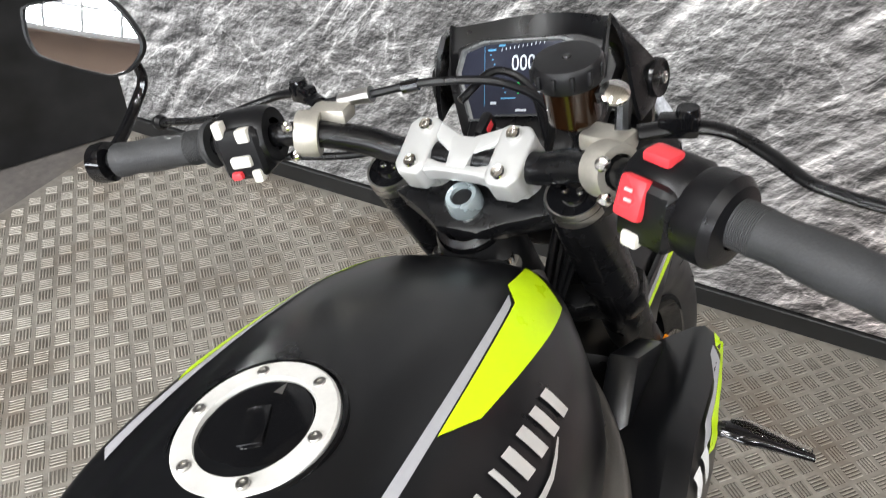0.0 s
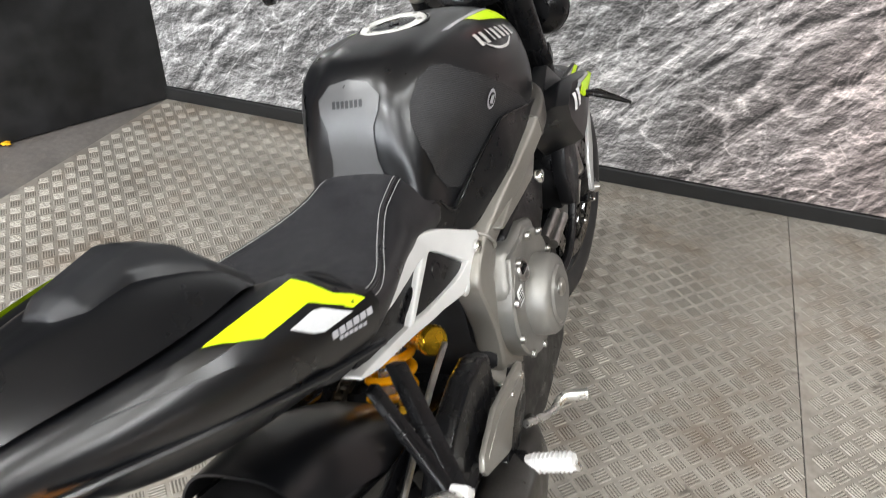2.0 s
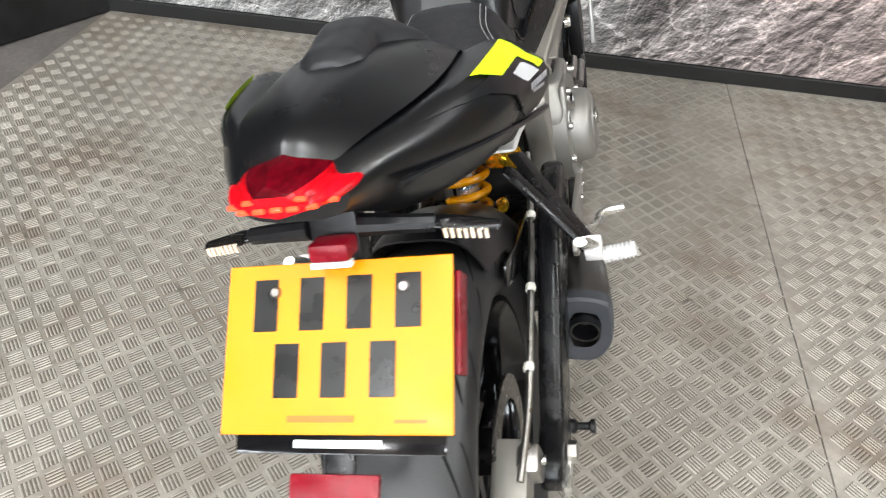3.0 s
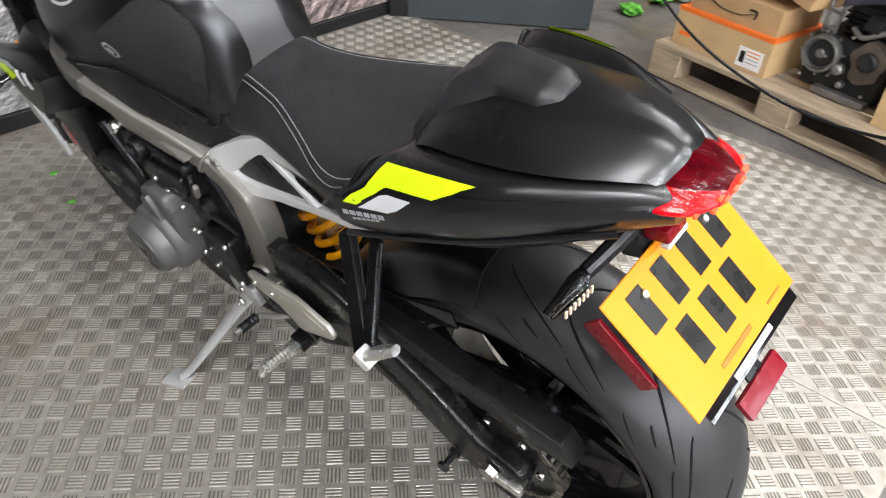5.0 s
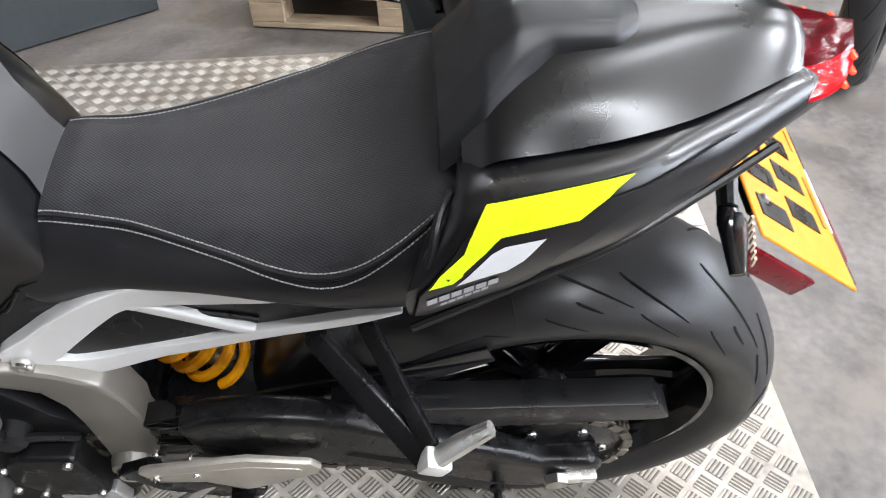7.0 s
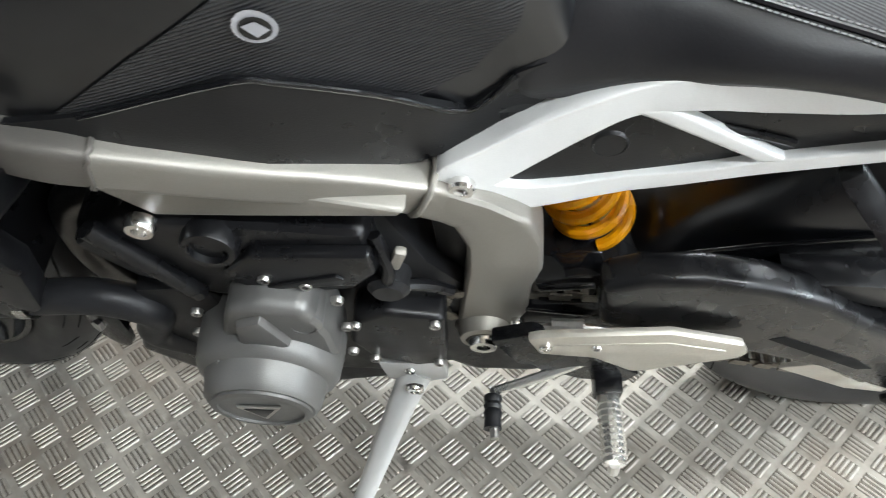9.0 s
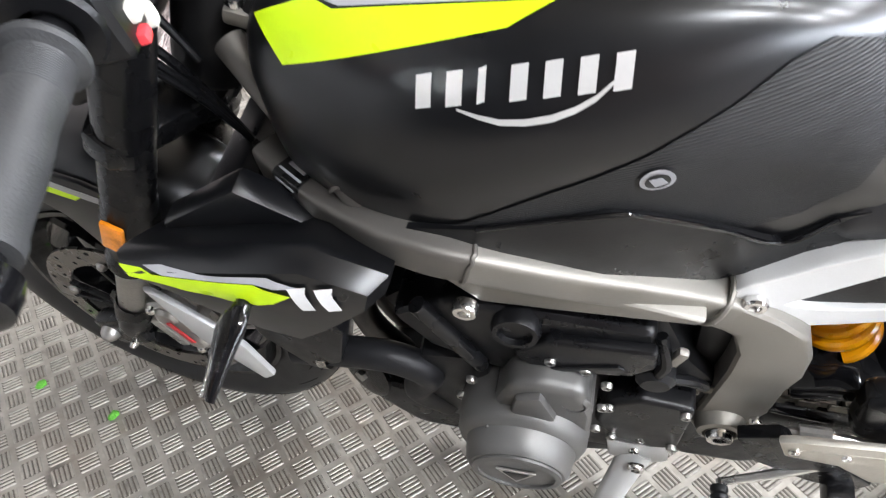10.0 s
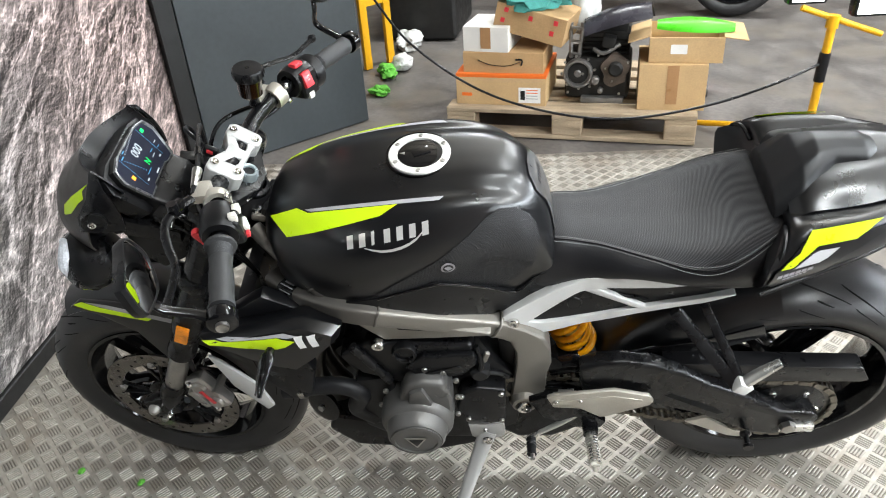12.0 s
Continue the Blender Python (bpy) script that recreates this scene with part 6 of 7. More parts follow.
for s in (-1, 1):
    # local y of bar_frame points ahead for the right side (s > 0) and back for the left
    ah = 1 if s > 0 else -1
    prof = [(.011, 0), (.022, 0), (.0235, .003), (.0225, .006), (.0175, .009)]
    for k in range(14):
        prof += [(.0172, .010 + .0014 * k), (.0166, .0107 + .0014 * k)]
    prof += [(.0166, .031), (.0160, .045), (.0172, .058), (.0176, .075), (.0166, .092), (.0168, .104), (.0178, .108), (.0175, .116), (.011, .117)]
    grip = fpart("grip", on_bar(prof, .240, s), GREY_RUBBER, None, "ribbed dark rubber grip")
    fpart("bar_end", on_bar([(.011, 0), (.0205, .002), (.0215, .008), (.0205, .018), (.016, .021), (0, .021)], .357, s), GLOSS_BLACK, grip, "black bar end")
    fpart("bolt", moved(lathe([(0, .003), (.005, .003), (.009, .0055), (.009, 0)], (.021, 0, 0), (1, 0, 0), 16), bar_frame(.357, s)), STEEL, grip)
    # bar end mirror
    C = Vector((-.398, 1.034, 1.080)) if s < 0 else Vector((.403, 1.022, 1.087))
    e0 = bar_frame(.357, s) @ Vector((.010, 0, 0))
    n = (Vector((.461, -.868, .186)) if s < 0 else Vector((-.30, -.70, .62))).normalized()
    xx = Vector((0, 0, 1)).cross(n).normalized()
    zz = n.cross(xx)
    MM = Matrix.Translation(C) @ Matrix((xx, zz, n)).transposed().to_4x4() @ Matrix.Rotation(-.194 if s < 0 else 0, 4, "Z")
    foot = MM @ Vector((-s * .040, -.034, -.012))
    mir = fpart("mirror_arm", tube([e0 + Vector((0, .0, .0)), e0 + Vector((s * .004, .030, .012)), Vector((s * .378, 1.044, 1.000)), foot + Vector((0, .008, -.012)), MM @ Vector((-s * .030, -.010, -.016))], [.012, .0085, .0075, .0075, .008], 12, 6, flat=.6), GLOSS_BLACK, None, "black bar end mirror")
    shape = spline([(-k * s * .93, v * (.95 if s < 0 else 1.0), 0) for k, v in ((-.066, .020), (-.058, .029), (.000, .039), (.026, .043), (.047, .031), (.064, .006), (.068, -.009), (.060, -.024), (.047, -.036), (.032, -.042), (.018, -.042), (-.014, -.036), (-.046, -.028), (-.060, -.021), (-.067, -.003), (-.066, .020))], 3)[:-1]
    rows = [[MM @ Vector((x * k, y * k, z)) for x, y, _ in shape] for k, z in ((.945, .0005), (.95, .003), (1.0, .0025), (1.02, -.003), (.95, -.012), (.6, -.019), (.1, -.021))]
    fpart("housing", grid_mesh(rows, True), BLACK, mir, "black mirror shell")
    # slightly domed glass
    gl = grid_mesh([[MM @ Vector((x * k, y * k, .0022 - (x * x + y * y) * k * k / 2.6)) for x, y, _ in shape] for k in (.955, .8, .65, .5, .35, .2, .05, .001)], True)
    bmesh.ops.recalc_face_normals(gl, faces=gl.faces)
    if sum((f.normal.dot(n) for f in gl.faces)) < 0:
        bmesh.ops.reverse_faces(gl, faces=gl.faces)
    fpart("mirror_glass", gl, MIRROR, mir, "mirror glass", 90)
    # levers
    lev = fpart("lever", tube([(s * .158, 1.094, .994), (s * .190, 1.108, .995), (s * .222, 1.110, .992), (s * .256, 1.092, .985), (s * .283, 1.072, .980), (s * .318, 1.062, .977), (s * .362, 1.054, .975)], [.009, .0085, .0072, .0066, .0062, .0062, .0070], 12, 6, flat=.62), BLACK_METAL, None, "black adjustable hand lever")
    fpart("tip", lathe([(0, -.008), (.007, -.006), (.009, 0), (.007, .006), (0, .008)], (s * .363, 1.054, .975), (s, 0, 0), 12), BLACK, lev)
    fpart("adjuster", joined(rbox((.03, .014, .018), pose(s * .186, 1.104, .998, 0, 0, s * 10), .004), lathe([(0, .014), (.008, .014), (.009, .010), (.009, 0)], (s * .192, 1.106, .998), (0, 0, 1), 16)), GLOSS_BLACK, lev)
    fpart("groove", tube([(s * .285, 1.0665, .9835), (s * .318, 1.0565, .9805), (s * .352, 1.050, .979)], .0016, 6, 3), BLACK_METAL, lev)
    perch = fpart("lever_perch", joined(on_bar([(.014, -.011), (.021, -.011), (.022, -.008), (.022, .008), (.021, .011), (.014, .011)], .150, s, 22), rbox((.040, .026, .016), pose(s * .138, 1.086, .990, 0, 0, s * -12), .005)), BRONZE, None, "champagne metal lever perch")
    for dz in (-.014, .016):
        fpart("bolt", lathe([(0, .006), (.003, .006), (.0055, .004), (.0055, 0)], (s * .152, 1.040 - dz * .0, .981 + dz), (0, -1, .2), 12), CHROME, perch)
    # switch gear
    SW = bar_frame(.204, s)
    sw = fpart("switch_housing", joined(moved(lathe([(.016, -.028), (.026, -.028), (.029, -.022), (.030, .016), (.026, .024), (.016, .025)], (0, 0, 0), (1, 0, 0), 20), SW), rbox((.046, .040, .050), SW @ pose(-.002, -ah * .012, -.006), .010, 3)), BLACK, None, "black switch housing")
    if s < 0:
        for (dx, dy, dz, sx, sz, mm) in ((-.012, .029, .013, .013, .013, WHITE), (.012, .026, .020, .010, .016, WHITE), (-.003, .031, -.011, .021, .011, WHITE), (.006, .031, -.024, .011, .008, RED), (-.014, .029, -.027, .010, .013, WHITE)):
            fpart("switch_button", rbox((sx, .012, sz), SW @ pose(dx, dy, dz, 0, 0, 0), .003), mm, sw, "pale push button" if mm is WHITE else "red horn button")
        fpart("flash_trigger", rbox((.014, .012, .03), SW @ pose(-.006, -.036, -.016, 20, 0, 0), .004), RED, sw, "red flash trigger")
    else:
        fpart("switch_button", rbox((.022, .010, .030), SW @ pose(-.010, -.031, .006, -15, 0, 0), .004), RED, sw, "red engine stop switch")
        fpart("switch_button", rbox((.022, .018, .008), SW @ pose(-.006, -.008, .030, 0, 0, 0), .003), RED, sw, "red hazard button")
        fpart("switch_button", rbox((.014, .010, .012), SW @ pose(-.008, -.030, -.026, 0, 0, 0), .003), WHITE, sw, "pale mode button")
        for dz in (-.008, 0, .008):
            fpart("switch_mark", rbox((.006, .001, .0022), SW @ pose(-.010, -.0363, .006 + dz, -15, 0, 0), 0), SWITCH_PRINT, sw)
        fpart("throttle_housing", moved(lathe([(.016, .020), (.031, .020), (.033, .026), (.033, .042), (.028, .048), (.016, .050)], (0, 0, -.004), (1, 0, 0), 28), SW), BLACK, None, "black throttle housing")
# brake fluid reservoir
RT = Vector((.111, 1.082, 1.057))
res = fpart("brake_reservoir", lathe([(0, -.055), (.016, -.055), (.0205, -.050), (.0225, -.018), (.0235, -.014)], RT, (0, -.12, 1), 28), mat("smoked_fluid_cup", (0.010, 0.004, 0.0015), 0.10, var=0.4, coat=0.2), None, "black brake fluid reservoir")
fpart("lid", lathe([(.0255, -.018), (.0265, -.014), (.0265, -.003), (.0245, 0), (.012, .0005), (0, .0005)], RT, (0, -.12, 1), 32), BLACK, res)
for k in range(12):
    a = 2 * math.pi * k / 12
    fpart("lid_rib", rbox((.0035, .0035, .011), Matrix.Translation(RT + Vector((.0262 * math.cos(a), .0262 * math.sin(a), -.0085 - .12 * .0262 * -math.sin(a)))) , .0012), BLACK, res)
fpart("lid_screw", lathe([(0, .0015), (.003, .0015), (.004, .0005)], RT, (0, -.12, 1), 10), GLOSS_BLACK, res)
fpart("bracket", tube([RT + Vector((.02, .0, -.03)), RT + Vector((.036, .01, -.028)), RT + Vector((.040, .0, -.055))], .006, 8, 3), BLACK_METAL, res)
fpart("bolt", lathe([(0, .006), (.006, .006), (.011, .003), (.011, 0)], RT + Vector((.036, -.002, -.026)), (.3, -.4, .9), 16), CHROME, res)
fpart("feed_hose", tube([RT + Vector((0, -.0, -.055)), RT + Vector((.005, .012, -.075)), RT + Vector((.03, .012, -.072))], .006, 8, 5), BLACK, res)
# cables
fpart("clutch_cable", tube([(-.150, 1.095, .995), (-.10, 1.105, 1.003), (-.04, 1.125, 1.010), (.02, 1.150, 1.000), (.05, 1.17, .96), (.03, 1.16, .88)], .0042, 8, 7), BLACK, None, "black clutch cable")
fpart("cable_adjuster", tube([(-.135, 1.098, .997), (-.10, 1.105, 1.003)], [.006, .008], 10, 2), STEEL)
fpart("cable_ferrule", tube([(-.07, 1.114, 1.007), (-.055, 1.12, 1.009)], .006, 10, 2), GLOSS_BLACK)
for s, pts in ((-1, [(-.19, 1.05, .955), (-.13, 1.085, .945), (-.08, 1.13, .935), (-.05, 1.15, .88), (-.04, 1.12, .80)]), (1, [(.19, 1.045, .955), (.14, 1.085, .94), (.09, 1.14, .925), (.06, 1.15, .87), (.05, 1.12, .80)]), (1, [(.20, 1.05, .96), (.16, 1.10, .955), (.10, 1.16, .95), (.05, 1.18, .90)]), (-1, [(-.02, 1.13, .99), (.0, 1.165, 1.005), (.03, 1.175, .985), (.045, 1.17, .93)])):
    fpart("cable", tube(pts, .004, 8, 6), BLACK, None, "thin black control cable")

# instruments and nose
DS = Matrix.Translation((0, 1.250, .950)) @ Matrix.Rotation(radians(62), 4, "X")
MARKS = DS @ Matrix.Diagonal((.76, .94, 1, 1))
face = [(-.074, .018), (-.067, .040), (-.042, .048), (.042, .048), (.067, .040), (.074, .018), (.058, -.034), (.034, -.033), (.030, -.029), (-.030, -.029), (-.034, -.033), (-.058, -.034)]
dash = part("instrument_panel", moved(prism([(x * 1.03, y * 1.05) for x, y in face], -.034, .001, "xy", .004, 2), DS), BLACK, bike, "colour instrument screen showing neutral")
part("surround", moved(prism([(x * 1.30, y * (1.12 if y > 0 else 1.5)) for x, y in face], -.046, -.010, "xy", .006, 2), DS), BLACK, dash, "black instrument surround")
bez = bmesh.new()
ring_a = [[bez.verts.new(DS @ Vector((x * k, y * k + .0, h))) for x, y in face] for k, h in ((1.04, .001), (1.03, .0055), (.985, .0062), (.945, .0040))]
for ra, rb in zip(ring_a, ring_a[1:]):
    for i in range(len(face)):
        j = (i + 1) % len(face)
        bez.faces.new((ra[i], ra[j], rb[j], rb[i]))
bmesh.ops.recalc_face_normals(bez, faces=bez.faces)
part("bezel", bez, mat("grey_bezel", (0.13, 0.135, 0.14), 0.25, 0.5), dash, "dark grey bezel")
part("screen", moved(prism([(x * .955, y * .955) for x, y in face], .0005, .0040, "xy", 0), DS), SCREEN, dash, "dark glass display")


def wording(text, size, at, material, name, label=""):
    cu = bpy.data.curves.new("text", "FONT")
    cu.body, cu.size, cu.align_x, cu.align_y = text, size, "CENTER", "CENTER"
    ob = bpy.data.objects.new("text", cu)
    scene.collection.objects.link(ob)
    me = ob.to_mesh()
    bm = bmesh.new()
    bm.from_mesh(me)
    ob.to_mesh_clear()
    bpy.data.objects.remove(ob)
    bpy.data.curves.remove(cu)
    moved(bm, MARKS @ Matrix.Translation((*at, .0044)))
    return part(name, bm, material, dash, label)


GLOW_W, GLOW_G, GLOW_O, GLOW_B = [mat(n, c, .5, var=0, emit=e) for n, c, e in (("lit_white", (.42, .46, .50), .22), ("lit_green", (.02, .75, .12), .75), ("lit_orange", (1, .35, .02), 1.2), ("lit_blue", (.06, .25, .45), .30))]


def on_screen(name, x0, y0, w, h, material, slant=0.0, label=""):
    """A flat mark on the display, w wide and h high."""
    return part(name, moved(prism([(x0, y0), (x0 + w, y0), (x0 + w + slant, y0 + h), (x0 + slant, y0 + h)], .0041, .0044, "xy", 0), MARKS), material, dash, label)


wording("000", .024, (.003, .026), GLOW_W, "speed_reading", "white speed digits")
wording("N", .019, (.001, -.001), GLOW_G, "gear_reading", "green neutral letter")
on_screen("lamp_icon", .060, .031, .009, .007, GLOW_G, 0, "green lit lamp sign")
on_screen("warning_icon", -.072, .005, .009, .008, GLOW_O, 0, "orange lit warning sign")
on_screen("divider", -.0555, -.020, .0005, .066, GLOW_B)
on_screen("divider", .0530, -.020, .0005, .066, GLOW_B)
for k in range(11):
    on_screen("tick", -.030 + .0062 * k, .0405 + .0006 * k, .0010, .003, GLOW_W, .0006)
for k in range(9):
    on_screen("tick", -.047 + .0028 * k, .036 - .0052 * k, .0024, .0012, GLOW_B)
for x0, y0, w, h, m_ in ((-.050, .041, .012, .002, GLOW_B), (-.034, .0455, .010, .002, GLOW_B), (-.046, -.018, .009, .003, GLOW_W), (.022, -.006, .014, .0015, GLOW_W), (.030, .002, .012, .0012, GLOW_B), (.038, -.018, .008, .003, GLOW_W), (-.030, -.012, .022, .0012, GLOW_B), (.058, -.006, .008, .0012, GLOW_B), (.060, .004, .010, .0012, GLOW_W)):
    on_screen("print_bar", x0, y0, w, h, m_)
on_screen("maker_bar", -.008, -.0262, .016, .0025, GLOW_W)
# fly screen: a thin shield with horns behind the panel, fixed to the frame
LEVELS = [(.090, 1.343, 1.290, .993, 1.006), (.099, 1.368, 1.302, .972, .985), (.108, 1.400, 1.316, .945, .952), (.114, 1.422, 1.330, .910, .910), (.112, 1.436, 1.345, .872, .866), (.100, 1.440, 1.352, .842, .838)]
nose_rows = []
for w, yc, ys, zc, zs in LEVELS:
    nose_rows.append([(w * math.sin(u * math.pi / 2), yc - (yc - ys) * abs(math.sin(u * math.pi / 2)) ** 2.2, zc + (zs - zc) * u * u) for u in np.linspace(-1, 1, 25)])
nose_rows = np.array([spline([r[k] for r in nose_rows], 3) for k in range(25)]).transpose(1, 0, 2)
nose_bm = grid_mesh(nose_rows)
nose_bvh = BVHTree.FromBMesh(nose_bm)
nose = part("fly_screen", thick(nose_bm, .003), mat("brown_grey_satin_plastic", (0.050, 0.044, 0.040), 0.42, var=0.1, fine=700, bump=0.0001), bike, "satin dark fly screen over the instruments", sharp=50)
rim = nose_rows[0]
part("screen_lip", thick(grid_mesh([[p + np.array((0, .000, .0022)) for p in rim], [p * np.array((.99, 1, 1)) + np.array((0, -.016, -.018)) for p in rim], [p * np.array((.97, 1, 1)) + np.array((0, -.034, -.048)) for p in rim]]), .003), BLACK, nose, "glossy black inner shield", sharp=60)
# the bracket that carries instruments and headlamps, with its wiring
stay = part("lamp_bracket", prism([(1.300, .915), (1.318, .80), (1.270, .745), (1.205, .780), (1.180, .850), (1.205, .905), (1.235, .925)], -.062, .062, "yz", .010, 3), BLACK, bike, "black bracket behind instruments and headlamps")
for s in (-1, 1):
    part("arm", prism([(1.300, .900), (1.295, .860), (1.200, .835), (1.196, .862)], s * .060, s * .086, "yz", .004, 2), BLACK_METAL, stay)
    part("plug", rbox((.026, .030, .020), pose(s * .074, 1.215, .893, 20, 0, s * 14), .004), BLACK, stay)
    for k, (dx, dz) in enumerate(((.0, .0), (.012, .010), (.022, -.008))):
        part("loom", tube([(s * (.052 + dx), 1.225, .890 + dz), (s * (.066 + dx), 1.185, .878 + dz), (s * (.060 + dx), 1.150, .835), (s * (.046 + dx * .5), 1.130, .770), (s * .040, 1.110, .700)], .0045 - .0006 * k, 8, 5), BLACK, stay)
part("data_label", rbox((.002, .020, .034), pose(-.0885, 1.205, .892, 25, 0, 12), .0004), INK, stay, "small black label with white print bars")
for k in range(4):
    part("print_bar", rbox((.0022, .0022, .024), pose(-.0892, 1.198 + .0045 * k, .892, 25, 0, 12), 0), WHITE_PRINT, stay)
for s in (-1, 1):
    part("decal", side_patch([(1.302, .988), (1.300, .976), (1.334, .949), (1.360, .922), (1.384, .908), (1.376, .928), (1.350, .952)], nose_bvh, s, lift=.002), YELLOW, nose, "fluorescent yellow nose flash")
    flank = [[(s * .088, 1.293, 1.008), (s * .099, 1.280, 1.000), (s * .106, 1.274, .980)], [(s * .108, 1.306, .970), (s * .120, 1.290, .970), (s * .110, 1.266, .958)], [(s * .122, 1.330, .940), (s * .134, 1.308, .940), (s * .114, 1.262, .930)], [(s * .121, 1.340, .906), (s * .124, 1.300, .905), (s * .118, 1.264, .904)]]
    fl = part("screen_bracket", thick(grid_mesh([[Vector(p) for p in r] for r in flank]), .005), BLACK_METAL, nose, "black screen side bracket", sharp=60)
    part("bolt_well", lathe([(0, .0005), (.016, .0005), (.020, .003), (.021, -.004)], (s * .1285, 1.302, .934), (s, -.25, .05), 24), BLACK_METAL, fl)
    part("bolt", lathe([(0, .004), (.003, .004), (.004, .008), (.0065, .007), (.007, 0)], (s * .1285, 1.305, .933), (s, -.25, .05), 18), CHROME, fl)
    hl = part("headlamp", lathe([(0, .045), (.030, .040), (.052, .022), (.060, 0), (.056, -.02), (.035, -.05), (0, -.06)], (s * .072, 1.392, .792), (s * .15, .92, -.15), 32), BLACK, bike, "twin headlamp with a lit daytime strip")
    part("lens", lathe([(0, .049), (.031, .044), (.054, .025), (.061, .004)], (s * .072, 1.392, .792), (s * .15, .92, -.15), 32), CLEAR, hl, "clear headlamp lens")
    part("daytime_strip", tube([(s * .104, 1.394, .872), (s * .115, 1.410, .815), (s * .102, 1.404, .745)], [.006, .012, .004], 10, 6), DRL, hl, "lit white daytime strip")
    # front signals and radiator shrouds
    sg = part("front_signal", tube([(s * .195, 1.052, .705), (s * .226, 1.050, .704)], .007, 10, 2), BLACK, bike, "slim front turn signal")
    part("housing", tube([(s * .222, 1.050, .706), (s * .242, 1.053, .700), (s * .298, 1.063, .673)], [.008, .0115, .0045], 12, 4, flat=.6), GLOSS_BLACK, sg)
    part("lens", tube([(s * .230, 1.0565, .706), (s * .246, 1.059, .701), (s * .296, 1.067, .676)], [.006, .0095, .004], 12, 4, flat=.6), CLEAR, sg)
    out = [(1.187, .704), (1.130, .722), (1.068, .738), (.985, .756), (.926, .731), (.935, .700), (.985, .648), (1.020, .618), (1.060, .630), (1.107, .655), (1.142, .680)]
    cy, cz = 1.045, .697
    rings = []
    for k, x, dz in ((.93, .130, -.030), (1.0, .180, -.004), (1.0, .192, 0), (.88, .211, 0), (.5, .217, .006), (.05, .219, .006)):
        rings.append([(s * (x - .05 * max(0, y - 1.09)), cy + (y - cy) * k, cz + (z - cz) * k + dz) for y, z in out])
    sh_bm = grid_mesh(rings, True)
    sh_bvh = BVHTree.FromBMesh(sh_bm)
    sh = part("radiator_shroud", sh_bm, MATT_BLACK, bike, "satin black radiator shroud", sharp=40)
    part("decal", side_patch([(1.180, .7035), (1.152, .711), (1.034, .732), (1.003, .7235), (1.023, .709), (1.058, .699), (1.135, .704)], sh_bvh, s, lift=.002), YELLOW, sh, "fluorescent yellow shroud flash")
    part("decal_grey", side_patch([(1.150, .7125), (1.128, .7195), (1.020, .7415), (.992, .735), (1.016, .7325), (1.034, .733)], sh_bvh, s, lift=.0024), SILVER_VINYL, sh, "grey shroud flash")
    for y0 in (1.004, .982):
        part("model_bar", side_patch([(y0, .734), (y0 - .016, .737), (y0 - .014, .730), (y0 - .018, .706), (y0 - .006, .704), (y0 - .003, .716)], sh_bvh, s, lift=.0025), WHITE_PRINT, sh, "white model mark")
    part("air_guide", prism([(1.068, .762), (.975, .702), (1.03, .660), (1.17, .645), (1.16, .70)], s * .120, s * .150, "yz", .006), MATT_BLACK, bike, "black air guide behind the shroud")
    part("side_strut", prism([(1.190, .645), (1.168, .545), (1.122, .458), (1.106, .472), (1.118, .540), (1.142, .583), (1.176, .632)], s * .184, s * .192, "yz", .003), SATIN_SILVER, bike, "satin silver shroud strut")
    part("shroud_lower", prism([(1.11, .64), (1.03, .635), (1.010, .56), (1.03, .48), (1.07, .455), (1.115, .53)], s * .140, s * .170, "yz", .006), BLACK, bike)
# front mudguard
mud = fpart("front_mudguard", arc_shell(.338, 62, 158, .066, FRONT, .030, 26), MATT_BLACK, None, "satin black front mudguard", sharp=50)
for s in (-1, 1):
    fpart("side_leaf", prism([(1.525, .606), (1.495, .630), (1.42, .628), (1.34, .614), (1.28, .59), (1.24, .55), (1.29, .49), (1.335, .43), (1.36, .45), (1.40, .54), (1.47, .59)], s * .064, s * .072, "yz", .003), MATT_BLACK, mud)
    fpart("decal", prism([(1.512, .616), (1.490, .6265), (1.455, .612), (1.350, .588), (1.362, .580), (1.48, .602)], s * .0718, s * .0728, "yz", 0), YELLOW, mud, "fluorescent yellow mudguard flash")
    fpart("decal_grey", prism([(1.482, .6260), (1.44, .622), (1.29, .586), (1.295, .574), (1.36, .590), (1.45, .613)], s * .0718, s * .0726, "yz", 0), SILVER_VINYL, mud, "pale grey mudguard stripe")
# ---- things round the motorcycle ----
CARD = mat("brown_cardboard", (0.42, 0.27, 0.13), 0.75, var=0.18, scale=9, fine=140, bump=0.0003)
CARD_PALE = mat("pale_cardboard", (0.50, 0.34, 0.17), 0.75, var=0.15, scale=9, fine=140, bump=0.0003)
CARD_WHITE = mat("white_cardboard", (0.70, 0.68, 0.64), 0.7, var=0.1, scale=9)
TAPE = mat("brown_parcel_tape", (0.36, 0.20, 0.09), 0.35, var=0.12)
ORANGE = mat("orange_print", (0.75, 0.16, 0.02), 0.6, var=0.08)
LABEL = mat("paper_label", (0.75, 0.74, 0.72), 0.6, var=0.05)
TIMBER = mat("weathered_pallet_timber", (0.36, 0.28, 0.19), 0.8, var=0.4, scale=6, fine=90, bump=0.0008, stretch=(1, 6, 6))
GREEN = mat("bright_green_plastic", (0.10, 0.62, 0.02), 0.35, var=0.06)
OLD_RUST = mat("brown_stained_casting", (0.10, 0.078, 0.062), 0.6, 0.3, var=0.5, scale=30)
GREEN_CLOTH = mat("green_cloth", (0.13, 0.42, 0.05), 0.85, var=0.35, scale=40)
TEAL = mat("teal_cloth", (0.07, 0.27, 0.24), 0.9, var=0.25, scale=40)
